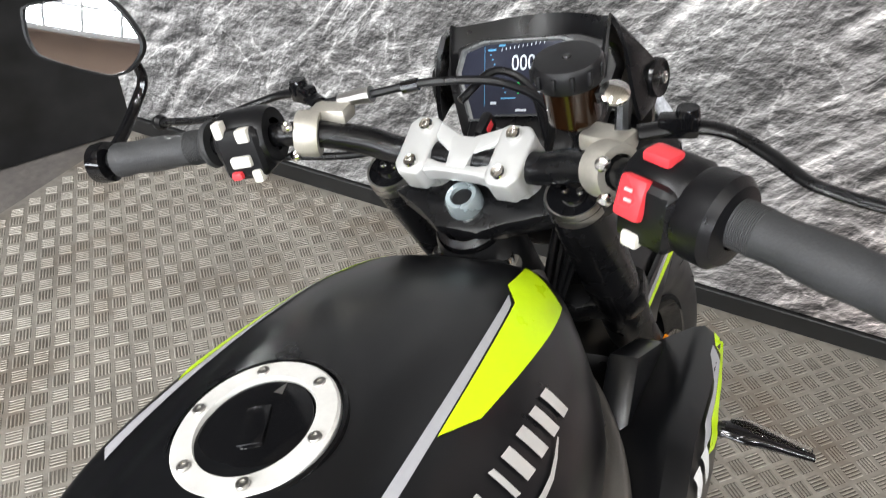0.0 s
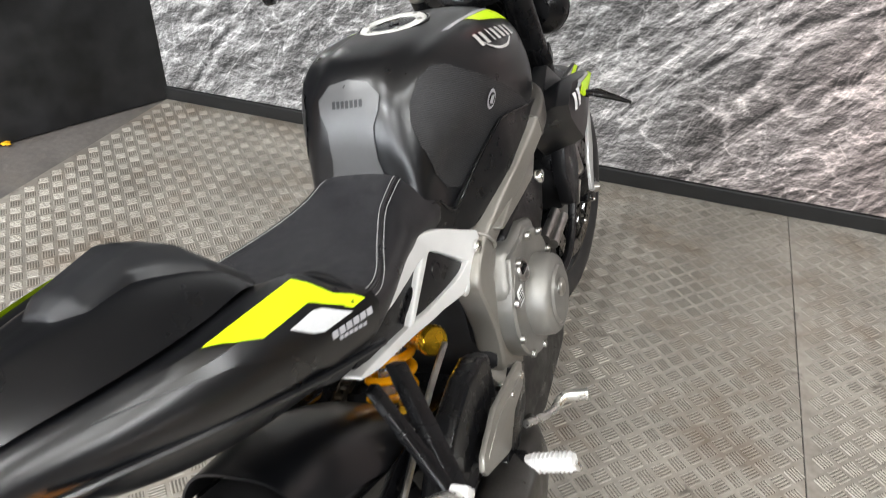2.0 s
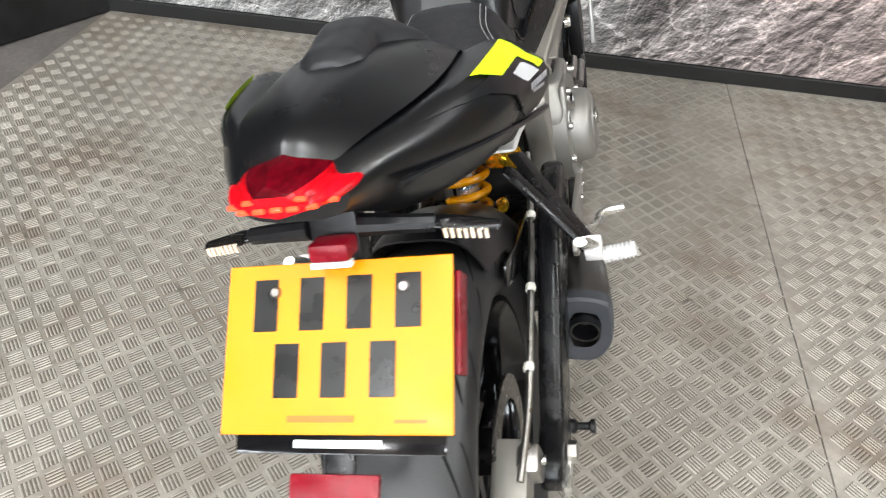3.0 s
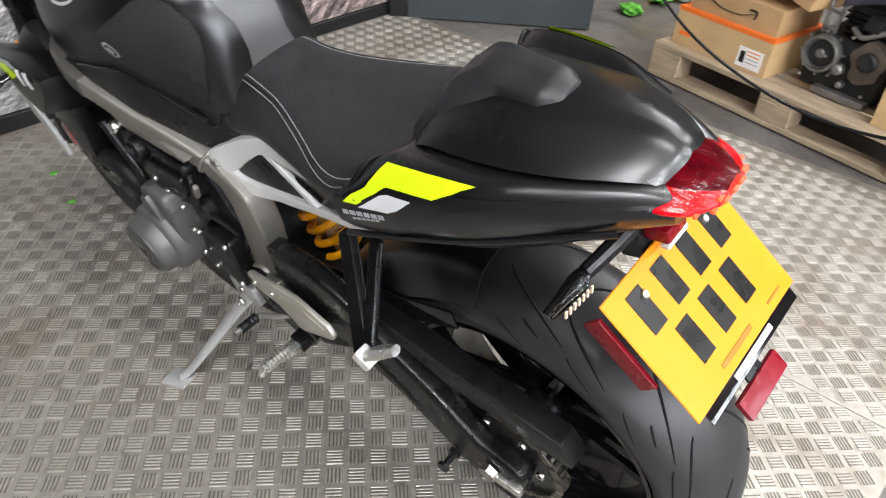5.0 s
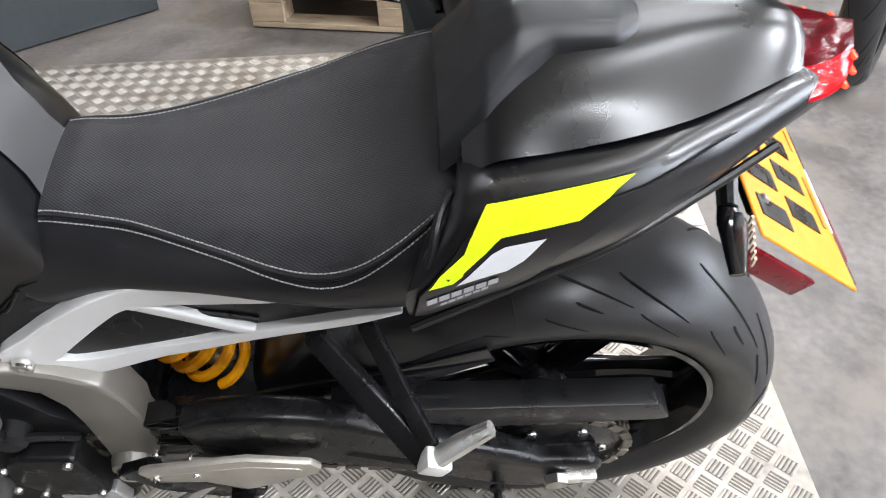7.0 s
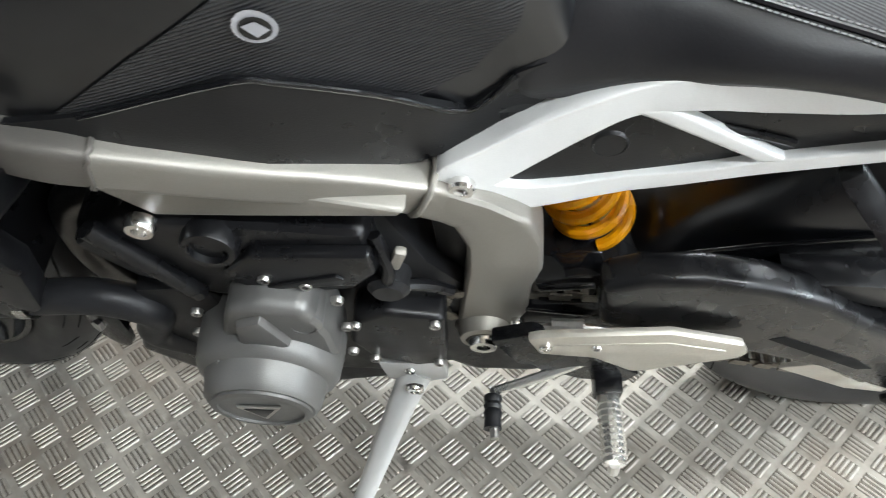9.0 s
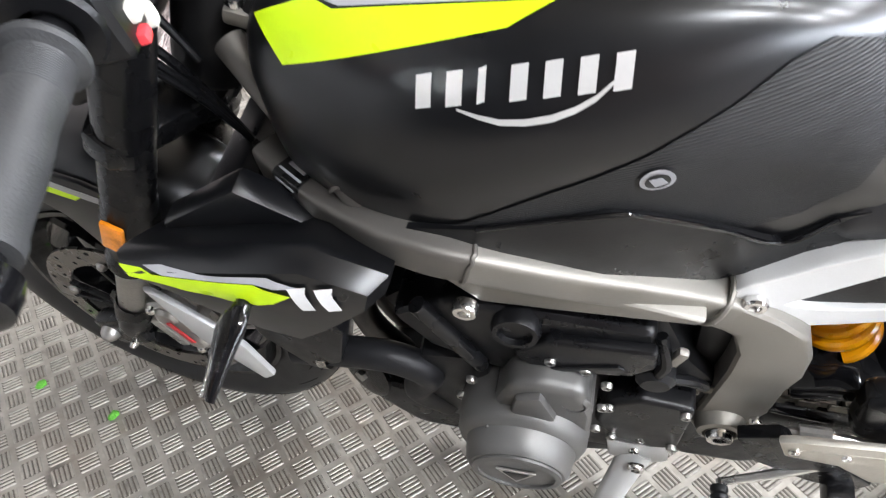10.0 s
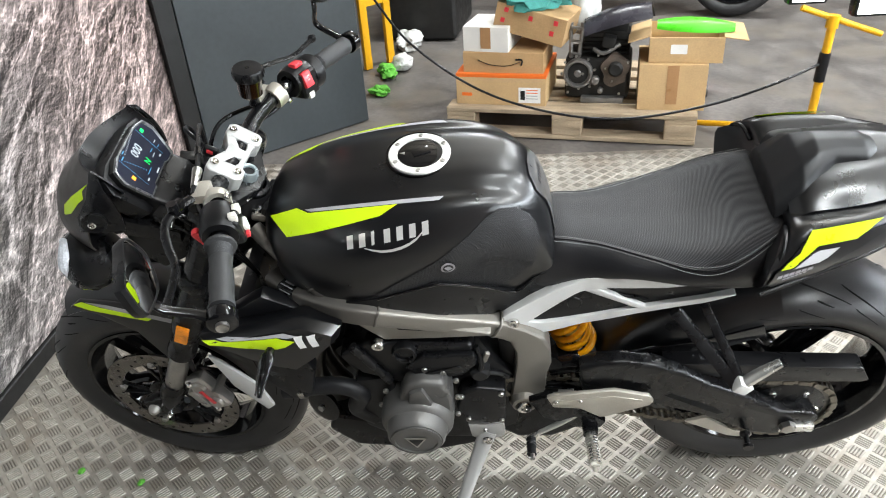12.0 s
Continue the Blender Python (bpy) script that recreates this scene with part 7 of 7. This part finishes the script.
BAG = mat("crumpled_pale_plastic", (0.62, 0.62, 0.60), 0.35, var=0.15, scale=20)
YELLOW_STEEL = mat("yellow_painted_steel", (0.78, 0.40, 0.01), 0.4, var=0.12, scale=20)
OLD_ALU = mat("oxidised_engine_alloy", (0.22, 0.21, 0.20), 0.5, 0.7, var=0.35, scale=30, fine=250, bump=0.0005)
OLD_DARK = mat("greasy_black_engine", (0.022, 0.021, 0.020), 0.5, 0.3, var=0.4, scale=25, bump=0.0005)
RED_PAINT = mat("red_enamel", (0.45, 0.02, 0.03), 0.35, var=0.15)

PAL = Matrix(((-.218, .976, 0, 2.02), (-.976, -.218, 0, .888), (0, 0, 1, 0), (0, 0, 0, 1)))


def at_pallet(u, v, z, turn=0.0, tip=0.0):
    return PAL @ Matrix.Translation((u, v, z)) @ pose(0, 0, 0, 0, tip, turn)


pallet = holder("pallet", PAL, "weathered wooden pallet loaded with boxes and engine parts", "pallet")
for v, w in ((.06, .12), (.24, .10), (.40, .12), (.57, .10), (.74, .12)):
    part("deck_board", rbox((1.165, w, .022), pose(.5825, v, .131), .003, 1), TIMBER, pallet)
for u in (.07, .5825, 1.095):
    part("cross_board", rbox((.14, .80, .022), pose(u, .40, .109), .003, 1), TIMBER, pallet)
    for v in (.05, .40, .75):
        part("block", rbox((.14, .10, .076), pose(u, v, .060), .004, 1), TIMBER, pallet)
for v in (.05, .40, .75):
    part("bottom_board", rbox((1.165, .10, .022), pose(.5825, v, .011), .003, 1), TIMBER, pallet)


def carton(name, size, m, material, label, flaps=False, tape=True):
    w, d, h = size
    box = holder(name, m, label, "box", "boxes on the pallet")
    t = .005
    part("side", rbox((w, t, h), pose(0, -d / 2 + t / 2, h / 2), .001, 1), material, box)
    part("side", rbox((w, t, h), pose(0, d / 2 - t / 2, h / 2), .001, 1), material, box)
    part("end", rbox((t, d - 2 * t, h), pose(-w / 2 + t / 2, 0, h / 2), .001, 1), material, box)
    part("end", rbox((t, d - 2 * t, h), pose(w / 2 - t / 2, 0, h / 2), .001, 1), material, box)
    part("base", rbox((w - 2 * t, d - 2 * t, t), pose(0, 0, t / 2), .001, 1), material, box)
    if flaps:
        part("flap", rbox((.10, d, t), pose(-w / 2 - .046, 0, h - .010, 0, 18 * -1, 0), .001, 1), material, box)
        part("flap", rbox((.10, d, t), pose(w / 2 + .046, 0, h - .004, 0, 8, 0), .001, 1), material, box)
    else:
        part("flap", rbox((w - .001, d / 2 - .001, t), pose(0, -d / 4, h - t / 2 + .001), .001, 1), material, box)
        part("flap", rbox((w - .001, d / 2 - .001, t), pose(0, d / 4, h - t / 2 + .0005), .001, 1), material, box)
    if tape:
        part("tape", rbox((.05, .001, h * .85), pose(0, -d / 2 - .0006, h * .56), 0), TAPE, box)
    return box


a = carton("cardboard_box", (.435, .36, .150), at_pallet(.258, .235, .142), CARD_PALE, "wide brown cardboard box with an orange printed rim", tape=False)
part("orange_band", rbox((.436, .361, .018), pose(0, 0, .143), .001, 1), ORANGE, a)
part("label", rbox((.105, .001, .075), pose(.140, -.1808, .052), 0), LABEL, a)
part("label_print", rbox((.022, .001, .045), pose(.108, -.1814, .052), 0), INK, a)
for k in range(4):
    part("label_print", rbox((.055, .001, .004), pose(.152, -.1814, .078 - .014 * k), 0), ORANGE if k < 2 else SILVER_VINYL, a)
part("label_print", rbox((.05, .001, .016), pose(-.165, -.1808, .05), 0), ORANGE, a)
b = carton("cardboard_box", (.385, .30, .098), at_pallet(.268, .225, .293), CARD, "flat brown parcel box with a curved black mark", tape=False)
part("curved_mark", moved(tube([(-.12, 0, .062), (-.06, 0, .040), (.02, 0, .036), (.085, 0, .056)], .0055, 8, 5, flat=.2), pose(0, -.151, 0)), INK, b)
part("curved_mark", tube([(.060, -.151, .066), (.092, -.151, .064), (.088, -.151, .038)], .004, 8, 3), INK, b)
carton("cardboard_box", (.22, .24, .115), at_pallet(.195, .20, .392, -4), CARD_WHITE, "small white cardboard box with brown tape")
c = carton("cardboard_box", (.34, .26, .125), at_pallet(.395, .23, .455, -8, 13), CARD, "tilted brown cardboard box with red marks", tape=False)
for x, z in ((-.12, .10), (-.13, .05), (.0, .09), (.12, .10), (.11, .05)):
    part("mark", rbox((.02, .001, .022), pose(x, -.1308, z), 0), RED, c)
r1 = carton("cardboard_box", (.295, .30, .210), at_pallet(1.035, .215, .142, 3), CARD_PALE, "plain taped brown cardboard box")
r2 = carton("cardboard_box", (.315, .28, .112), at_pallet(1.085, .23, .355, 1), CARD_PALE, "open brown cardboard box with spread flaps", flaps=True, tape=False)
part("label", rbox((.07, .001, .042), pose(-.03, -.1408, .06), 0), LABEL, r2)


def crumple(size, seed, detail=3, rough=.35):
    bm = bmesh.new()
    bmesh.ops.create_icosphere(bm, subdivisions=detail, radius=.5)
    for v in bm.verts:
        p = v.co * 3.1 + Vector((seed * 7.3, seed * 1.7, 0))
        v.co *= 1 + rough * noise.noise(p) + rough * .8 * (.35 - abs(noise.noise(p * 1.9))) + rough * .5 * (.3 - abs(noise.noise(p * 4.1)))
        v.co = Vector((v.co.x * size[0], v.co.y * size[1], (v.co.z + .42) * size[2]))
        v.co.z = max(v.co.z, 0)
    return bm


def lump(name, m, size, seed, material, label, category, rough=.35):
    ob = thing(name, crumple(size, seed, 4, rough), material, label, category, sharp=60)
    ob.matrix_world = m
    return ob


lump("cloth", at_pallet(.42, .22, .575), (.30, .18, .14), 1, TEAL, "crumpled teal cloth lying on a box", "cloth", .8)
lump("plastic_bag", at_pallet(.60, .42, .40), (.15, .16, .36), 2, BAG, "crumpled clear plastic bag on the pallet", "bag", .45)
# old engine on the pallet
old = holder("spare_engine", at_pallet(.70, .22, .142), "greasy old motorcycle engine with a round alloy cover", "engine")
part("crankcase", rbox((.30, .24, .20), pose(0, .05, .11), .03, 3), OLD_DARK, old)
part("cylinder", rbox((.20, .15, .14), pose(.03, .06, .27, 12, 0, 0), .012), OLD_DARK, old)
for k in range(6):
    part("fin", rbox((.22, .18, .005), pose(.03, .06, .22 + .022 * k, 12, 0, 0), .001), OLD_DARK, old)
RIM = lathe([(.068, 0), (.068, .030), (.064, .036), (.057, .036), (.054, .014), (.040, .012), (.022, .020), (.012, .030), (0, .030)], (-.085, -.070, .140), (0, -1, 0), 40)
part("round_cover", RIM, OLD_ALU, old, "open round alloy clutch drum")
part("drum_face", lathe([(.050, .0), (.048, .018), (.020, .024), (0, .024)], (-.085, -.070, .140), (0, -1, 0), 32), OLD_DARK, old)
side = [(.085 + (.062 + .010 * math.sin(5 * a)) * math.cos(a), .160 + (.075 + .008 * math.cos(3 * a)) * math.sin(a)) for a in np.linspace(0, 2 * math.pi, 28, endpoint=False)]
part("side_cover", prism(side, -.100, -.05, "xz", .006), OLD_RUST, old, "brown stained side cover")
part("side_hub", lathe([(.034, 0), (.034, .012), (.024, .020), (.010, .016), (0, .016)], (.088, -.100, .170), (0, -1, 0), 24), OLD_DARK, old)
part("boss", lathe([(.020, 0), (.020, .03), (.012, .036), (0, .036)], (-.005, -.075, .110), (0, -1, 0), 20), OLD_ALU, old)
part("boss", lathe([(.012, 0), (.012, .03), (.006, .034), (0, .034)], (.022, -.075, .062), (0, -1, 0), 16), OLD_ALU, old)
for x0, x1 in ((-.122, -.128), (-.088, -.072)):
    part("cam_tower", tube([(x0, -.050, .205), (x0 * .5 + x1 * .5, -.055, .28), (x1, -.045, .365)], [.011, .008, .012], 8, 3), OLD_ALU, old)
for z in (.225, .285, .345):
    part("tower_tie", rbox((.05, .016, .012), pose(-.100, -.058, z, 0, 8, 0), .003), OLD_ALU, old)
part("carburettor", rbox((.06, .06, .05), pose(.05, -.055, .285, 0, 10, 0), .008), OLD_DARK, old)
part("pipe", tube([(-.02, -.06, .25), (.03, -.08, .235), (.10, -.07, .275)], .010, 10, 4), OLD_ALU, old)
part("sump", rbox((.20, .16, .03), pose(.03, -.02, .015), .008), OLD_ALU, old)
rim_bolts = [(-.085 + .078 * math.cos(a), .140 + .078 * math.sin(a)) for a in np.linspace(0.2, 2 * math.pi, 8, endpoint=False)]
for x, z in rim_bolts:
    part("bolt", lathe([(0, .010), (.006, .010), (.007, 0)], (x, -.072, z), (0, -1, 0), 6), STEEL, old)
for i in range(9):
    part("bolt", lathe([(0, .008), (.006, .008), (.006, 0)], (-.13 + .034 * i, -.092, .05 + .03 * ((i * 5) % 7)), (0, -1, 0), 6), STEEL, old)
fair = thing("spare_fairing", thick(grid_mesh([[((u - .5) * .30, .11 * math.cos(a) * (1 - .5 * (u - .3) ** 2) - .05, .11 * math.sin(a) * (1 - .9 * (u - .55) ** 2)) for a in np.linspace(.1, 2.7, 12)] for u in np.linspace(0, 1, 10)]), .004), mat("dark_graphic_fairing", (0.03, 0.028, 0.035), 0.25, var=0.6, scale=12), "dark glossy headlamp fairing resting on the engine", "fairing")
fair.matrix_world = at_pallet(.80, .22, .475, 0, -14)
rows = []
for u in np.linspace(0, 1, 12):
    w = .055 * math.sin(math.pi * (.12 + .82 * u)) ** .6
    rows.append([(-.165 + .33 * u, w * math.cos(a) * 1.3, (.022 + .026 * math.sin(math.pi * (.1 + .8 * u))) * math.sin(a)) for a in np.linspace(0, math.pi, 12)])
grn = thing("green_panel", thick(grid_mesh(rows), .003), GREEN, "bright green plastic body panel lying on a box", "panel", sharp=50)
grn.matrix_world = at_pallet(1.12, .20, .478, 0, 2)
# red trolley jack
jack = holder("trolley_jack", at_pallet(1.150, .80, 0, 4), "red trolley jack standing by the pallet", "jack")
part("frame", rbox((.09, .40, .08), pose(0, 0, .07), .012), RED_PAINT, jack)
part("arm", rbox((.05, .24, .05), pose(0, -.05, .17, 25, 0, 0), .01), RED_PAINT, jack)
part("handle_socket", tube([(0, .14, .12), (0, .20, .20)], .022, 12, 2), RED_PAINT, jack)
for x in (-.06, .06):
    for y in (-.16, .16):
        part("wheel", lathe([(0, -.012), (.032, -.012), (.034, 0), (.032, .012), (0, .012)], (x, y, .034), (1, 0, 0), 20), DARK_STEEL, jack)
# hanging cable
cab = [at_pallet(u, -.10, z).translation for u, z in ((-.44, .95), (-.258, .649), (-.10, .46), (.197, .268), (.536, .172), (.863, .159), (1.20, .235), (1.45, .34))] + [Vector((1.66, -.70, .40))]
thing("cable", tube(cab, .006, 8, 6), BLACK, "black power cable hanging to the work light", "cable")

# work light stand
TP = Vector((1.66, -.69, 0))
tri_ = holder("work_light", Matrix.Translation(TP), "yellow tripod work light with two lit heads", "work light")
part("pole", tube([(0, 0, .06), (.0, -.012, .58)], .017, 14, 2), YELLOW_STEEL, tri_)
part("sleeve", tube([(0, -.004, .32), (0, -.008, .44)], .022, 14, 2), RUBBER, tri_, "black rubber sleeve")
for q in ((2.02, -.29), (1.17, -.52), (1.77, -1.12)):
    d = Vector((q[0], q[1], 0)) - TP
    leg_ = part("leg", tube([(0, 0, .085), d * .55 + Vector((0, 0, .055)), d + Vector((0, 0, .012))], .0135, 12, 3), YELLOW_STEEL, tri_)
    part("clamp", tube([d * .52 + Vector((0, 0, .058)), d * .58 + Vector((0, 0, .053))], .019, 12, 2), BLACK, leg_)
    part("brace", tube([Vector((0, 0, .03)), d * .55 + Vector((0, 0, .035))], .006, 8, 2), YELLOW_STEEL, leg_)
part("cross_bar", tube([(0, .12, .625), (0, -.21, .505)], .012, 12, 2), YELLOW_STEEL, tri_)
part("collar", tube([(0, -.010, .54), (0, -.012, .59)], .024, 14, 2), YELLOW_STEEL, tri_)
LIT = mat("lit_work_lamp", (1.0, 0.95, 0.88), 0.4, var=0, emit=14.0)
for y, z in ((.10, .66), (-.16, .60)):
    hd = part("lamp_head", rbox((.06, .15, .11), pose(.03, y, z + .03), .012), BLACK_METAL, tri_, "black floodlight head")
    part("lamp_glass", rbox((.004, .12, .085), pose(-.003, y, z + .03), .001), LIT, hd, "lit floodlight glass")


def wheel_part(owner, at, axis, r, w):
    m = Matrix.Translation(at) @ Vector((1, 0, 0)).rotation_difference(Vector(axis)).to_matrix().to_4x4()
    wh = part("wheel", tyre(r, w, Vector((0, 0, 0)), m), TYRE, owner)
    tagged(part("groove_shade_strip", grooves(r, w, Vector((0, 0, 0)), 9, m), RECESS_SHADE, wh), kind="stuff")
    rim_and_spokes(r, w, Vector((0, 0, 0)), wh, m)


near_bike = holder("parked_motorcycle", pose(1.35, -1.16, 0), "front wheel and fork of another black parked motorcycle", "motorcycle")
wheel_part(near_bike, (0, 0, .30), (.60, .80, 0), .30, .12)
for e in (-1, 1):
    o_ = Vector((.60, .80, 0)) * .09 * e
    part("fork_leg", tube([o_ + Vector((0, 0, .30)), o_ + Vector((.20, -.15, .80))], .024, 12, 2), OLD_DARK, near_bike)
far_bike = holder("parked_motorcycle", pose(3.98, -1.02, 0), "dark motorcycle parked at the far workshop wall", "motorcycle")
wheel_part(far_bike, (0, 0, .31), (.95, -.30, 0), .31, .17)
wheel_part(far_bike, (.42, 1.30, .30), (.95, -.30, 0), .30, .12)
part("swinging_arm", tube([(-.08, .02, .31), (.05, .32, .42), (.12, .52, .46)], .028, 10, 4), OLD_ALU, far_bike)
part("engine", rbox((.26, .50, .36), pose(.24, .68, .42, 0, 0, -18), .05, 3), OLD_DARK, far_bike)
part("body", rbox((.24, 1.0, .26), pose(.24, .55, .78, 0, 0, -18), .08, 3), GLOSS_BLACK, far_bike)
# yellow racking behind the grey panel
rack = holder("yellow_rack", pose(3.2, 1.38, 0, 0, 0, -45), "yellow painted steel rack frame", "rack")
for x in (-.09, .09):
    part("post", rbox((.05, .03, 1.7), pose(x, 0, .85), .003), YELLOW_STEEL, rack)
for z in (.4, .9, 1.4):
    part("rung", rbox((.18, .02, .04), pose(0, .0, z), .003), YELLOW_STEEL, rack)
thing("storage_bin", rbox((.7, .5, .62), pose(4.05, 1.10, .31, 0, 0, -8), .05, 3), OLD_DARK, "large black plastic bin on the floor", "bin")
lump("cloth", pose(2.98, 1.30, 0, 0, 0, 20), (.17, .10, .07), 3, GREEN_CLOTH, "crumpled bright green cloth on the floor", "cloth", .5)
lump("cloth", pose(2.66, 1.305, 0, 0, 0, 60), (.11, .10, .05), 4, GREEN_CLOTH, "small bright green cloth on the floor", "cloth", .5)
lump("paper", pose(3.56, 1.22, 0), (.22, .16, .12), 5, BAG, "crumpled white paper on the floor", "paper", .5)
lump("plastic_cup", pose(3.10, 1.22, 0), (.14, .12, .10), 6, BAG, "crushed clear plastic tub on the floor", "tub", .3)
lump("paper", pose(-2.02, 1.30, 0), (.035, .03, .012), 7, BAG, "small white paper scrap on the floor", "paper", .5)
lump("leaf", pose(-2.12, 1.50, 0), (.05, .03, .012), 8, YELLOW_STEEL, "small yellow scrap by the black panel", "scrap", .5)
lump("leaf", pose(-.12, 1.738, 0), (.020, .016, .008), 11, GREEN_CLOTH, "tiny pale green scrap on the tread plate", "scrap", .4)
lump("leaf", pose(-.157, 1.564, 0), (.020, .014, .008), 12, GREEN_CLOTH, "tiny pale green scrap on the tread plate", "scrap", .4)
lump("scrap", pose(-.72, 2.035, 0), (.025, .015, .012), 9, RED_PAINT, "tiny red scrap by the skirting", "scrap", .5)

# ---- raised bars of the tread plate ----
PITCH, AX, AY = 0.0605, -0.2485, 1.4330


def lug_rows(sign):
    """Five short raised bars side by side; sign gives the way they point."""
    out = []
    d, n = Vector((1, sign, 0)).normalized(), Vector((-sign, 1, 0)).normalized()
    for k in range(5):
        c = n * ((k - 2) * .0073)
        low = [c + d * a * .0172 + n * b * .0027 for a, b in ((-1, -.45), (-.8, -1), (.8, -1), (1, -.45), (1, .45), (.8, 1), (-.8, 1), (-1, .45))]
        high = [c + d * a * .0150 + n * b * .0012 + Vector((0, 0, .0016)) for a, b in ((-1, -1), (1, -1), (1, 1), (-1, 1))]
        out.append((low, high))
    return out


def lug_geometry(sign):
    v, f = [], []
    for low, high in lug_rows(sign):
        o = len(v)
        v += [tuple(p) for p in low + high]
        f += [(o + 8, o + 9, o + 10, o + 11), (o + 1, o + 2, o + 9, o + 8), (o + 5, o + 6, o + 11, o + 10), (o + 2, o + 3, o + 4, o + 5, o + 10, o + 9), (o + 6, o + 7, o, o + 1, o + 8, o + 11)]
    # a darker quad that lies between the bars
    d, n, o = Vector((1, sign, 0)).normalized(), Vector((-sign, 1, 0)).normalized(), len(v)
    v += [tuple(d * a + n * b + Vector((0, 0, .0004))) for a, b in ((-.0165, -.0155), (.0165, -.0155), (.0165, .0155), (-.0165, .0155))]
    f.append((o, o + 1, o + 2, o + 3))
    return v, f


GEO = {s: lug_geometry(s) for s in (-1, 1)}
LUG = {}
for s in (-1, 1):
    me = bpy.data.meshes.new("tread_lug")
    me.from_pydata(GEO[s][0], [], GEO[s][1])
    me.materials.append(CHEQUER_BAR)
    me.materials.append(BAR_GAP)
    me.polygons[len(GEO[s][1]) - 1].material_index = 1
    LUG[s] = me
stuff = {0: ([], []), 1: ([], [])}
singles = 0
for i in range(-30, 36):
    for j in range(-34, 12):
        for s, dx in ((-1, 0), (1, .5)):
            x, y = AX + PITCH * (i + dx), AY + PITCH * (j + dx)
            if not (XL + .022 < x < XR - .022 and back_edge(x) + .022 < y < YF - .022) or abs(x - JOINT) < .018:
                continue
            if -.98 < x < -.30 and .24 < y < 1.0 and singles < 300:
                ob = new("tread_lug", LUG[s])
                ob.parent, ob.location = sheet_a, (x, y, 0)
                singles += 1
                continue
            v, f = stuff[x > JOINT]
            o = len(v)
            v += [(a + x, b + y, c) for a, b, c in GEO[s][0]]
            f += [tuple(k + o for k in q) for q in GEO[s][1]]
for k, sheet in ((0, sheet_a), (1, sheet_b)):
    me = bpy.data.meshes.new("tread_lugs")
    me.from_pydata(stuff[k][0], [], stuff[k][1])
    me.materials.append(CHEQUER_BAR)
    me.materials.append(BAR_GAP)
    for p in me.polygons:
        p.material_index = int(p.index % len(GEO[1][1]) == len(GEO[1][1]) - 1)
    ob = new("tread_lugs", me)
    ob.parent = sheet
    tagged(ob, "raised bar pattern of the tread plate", kind="stuff")
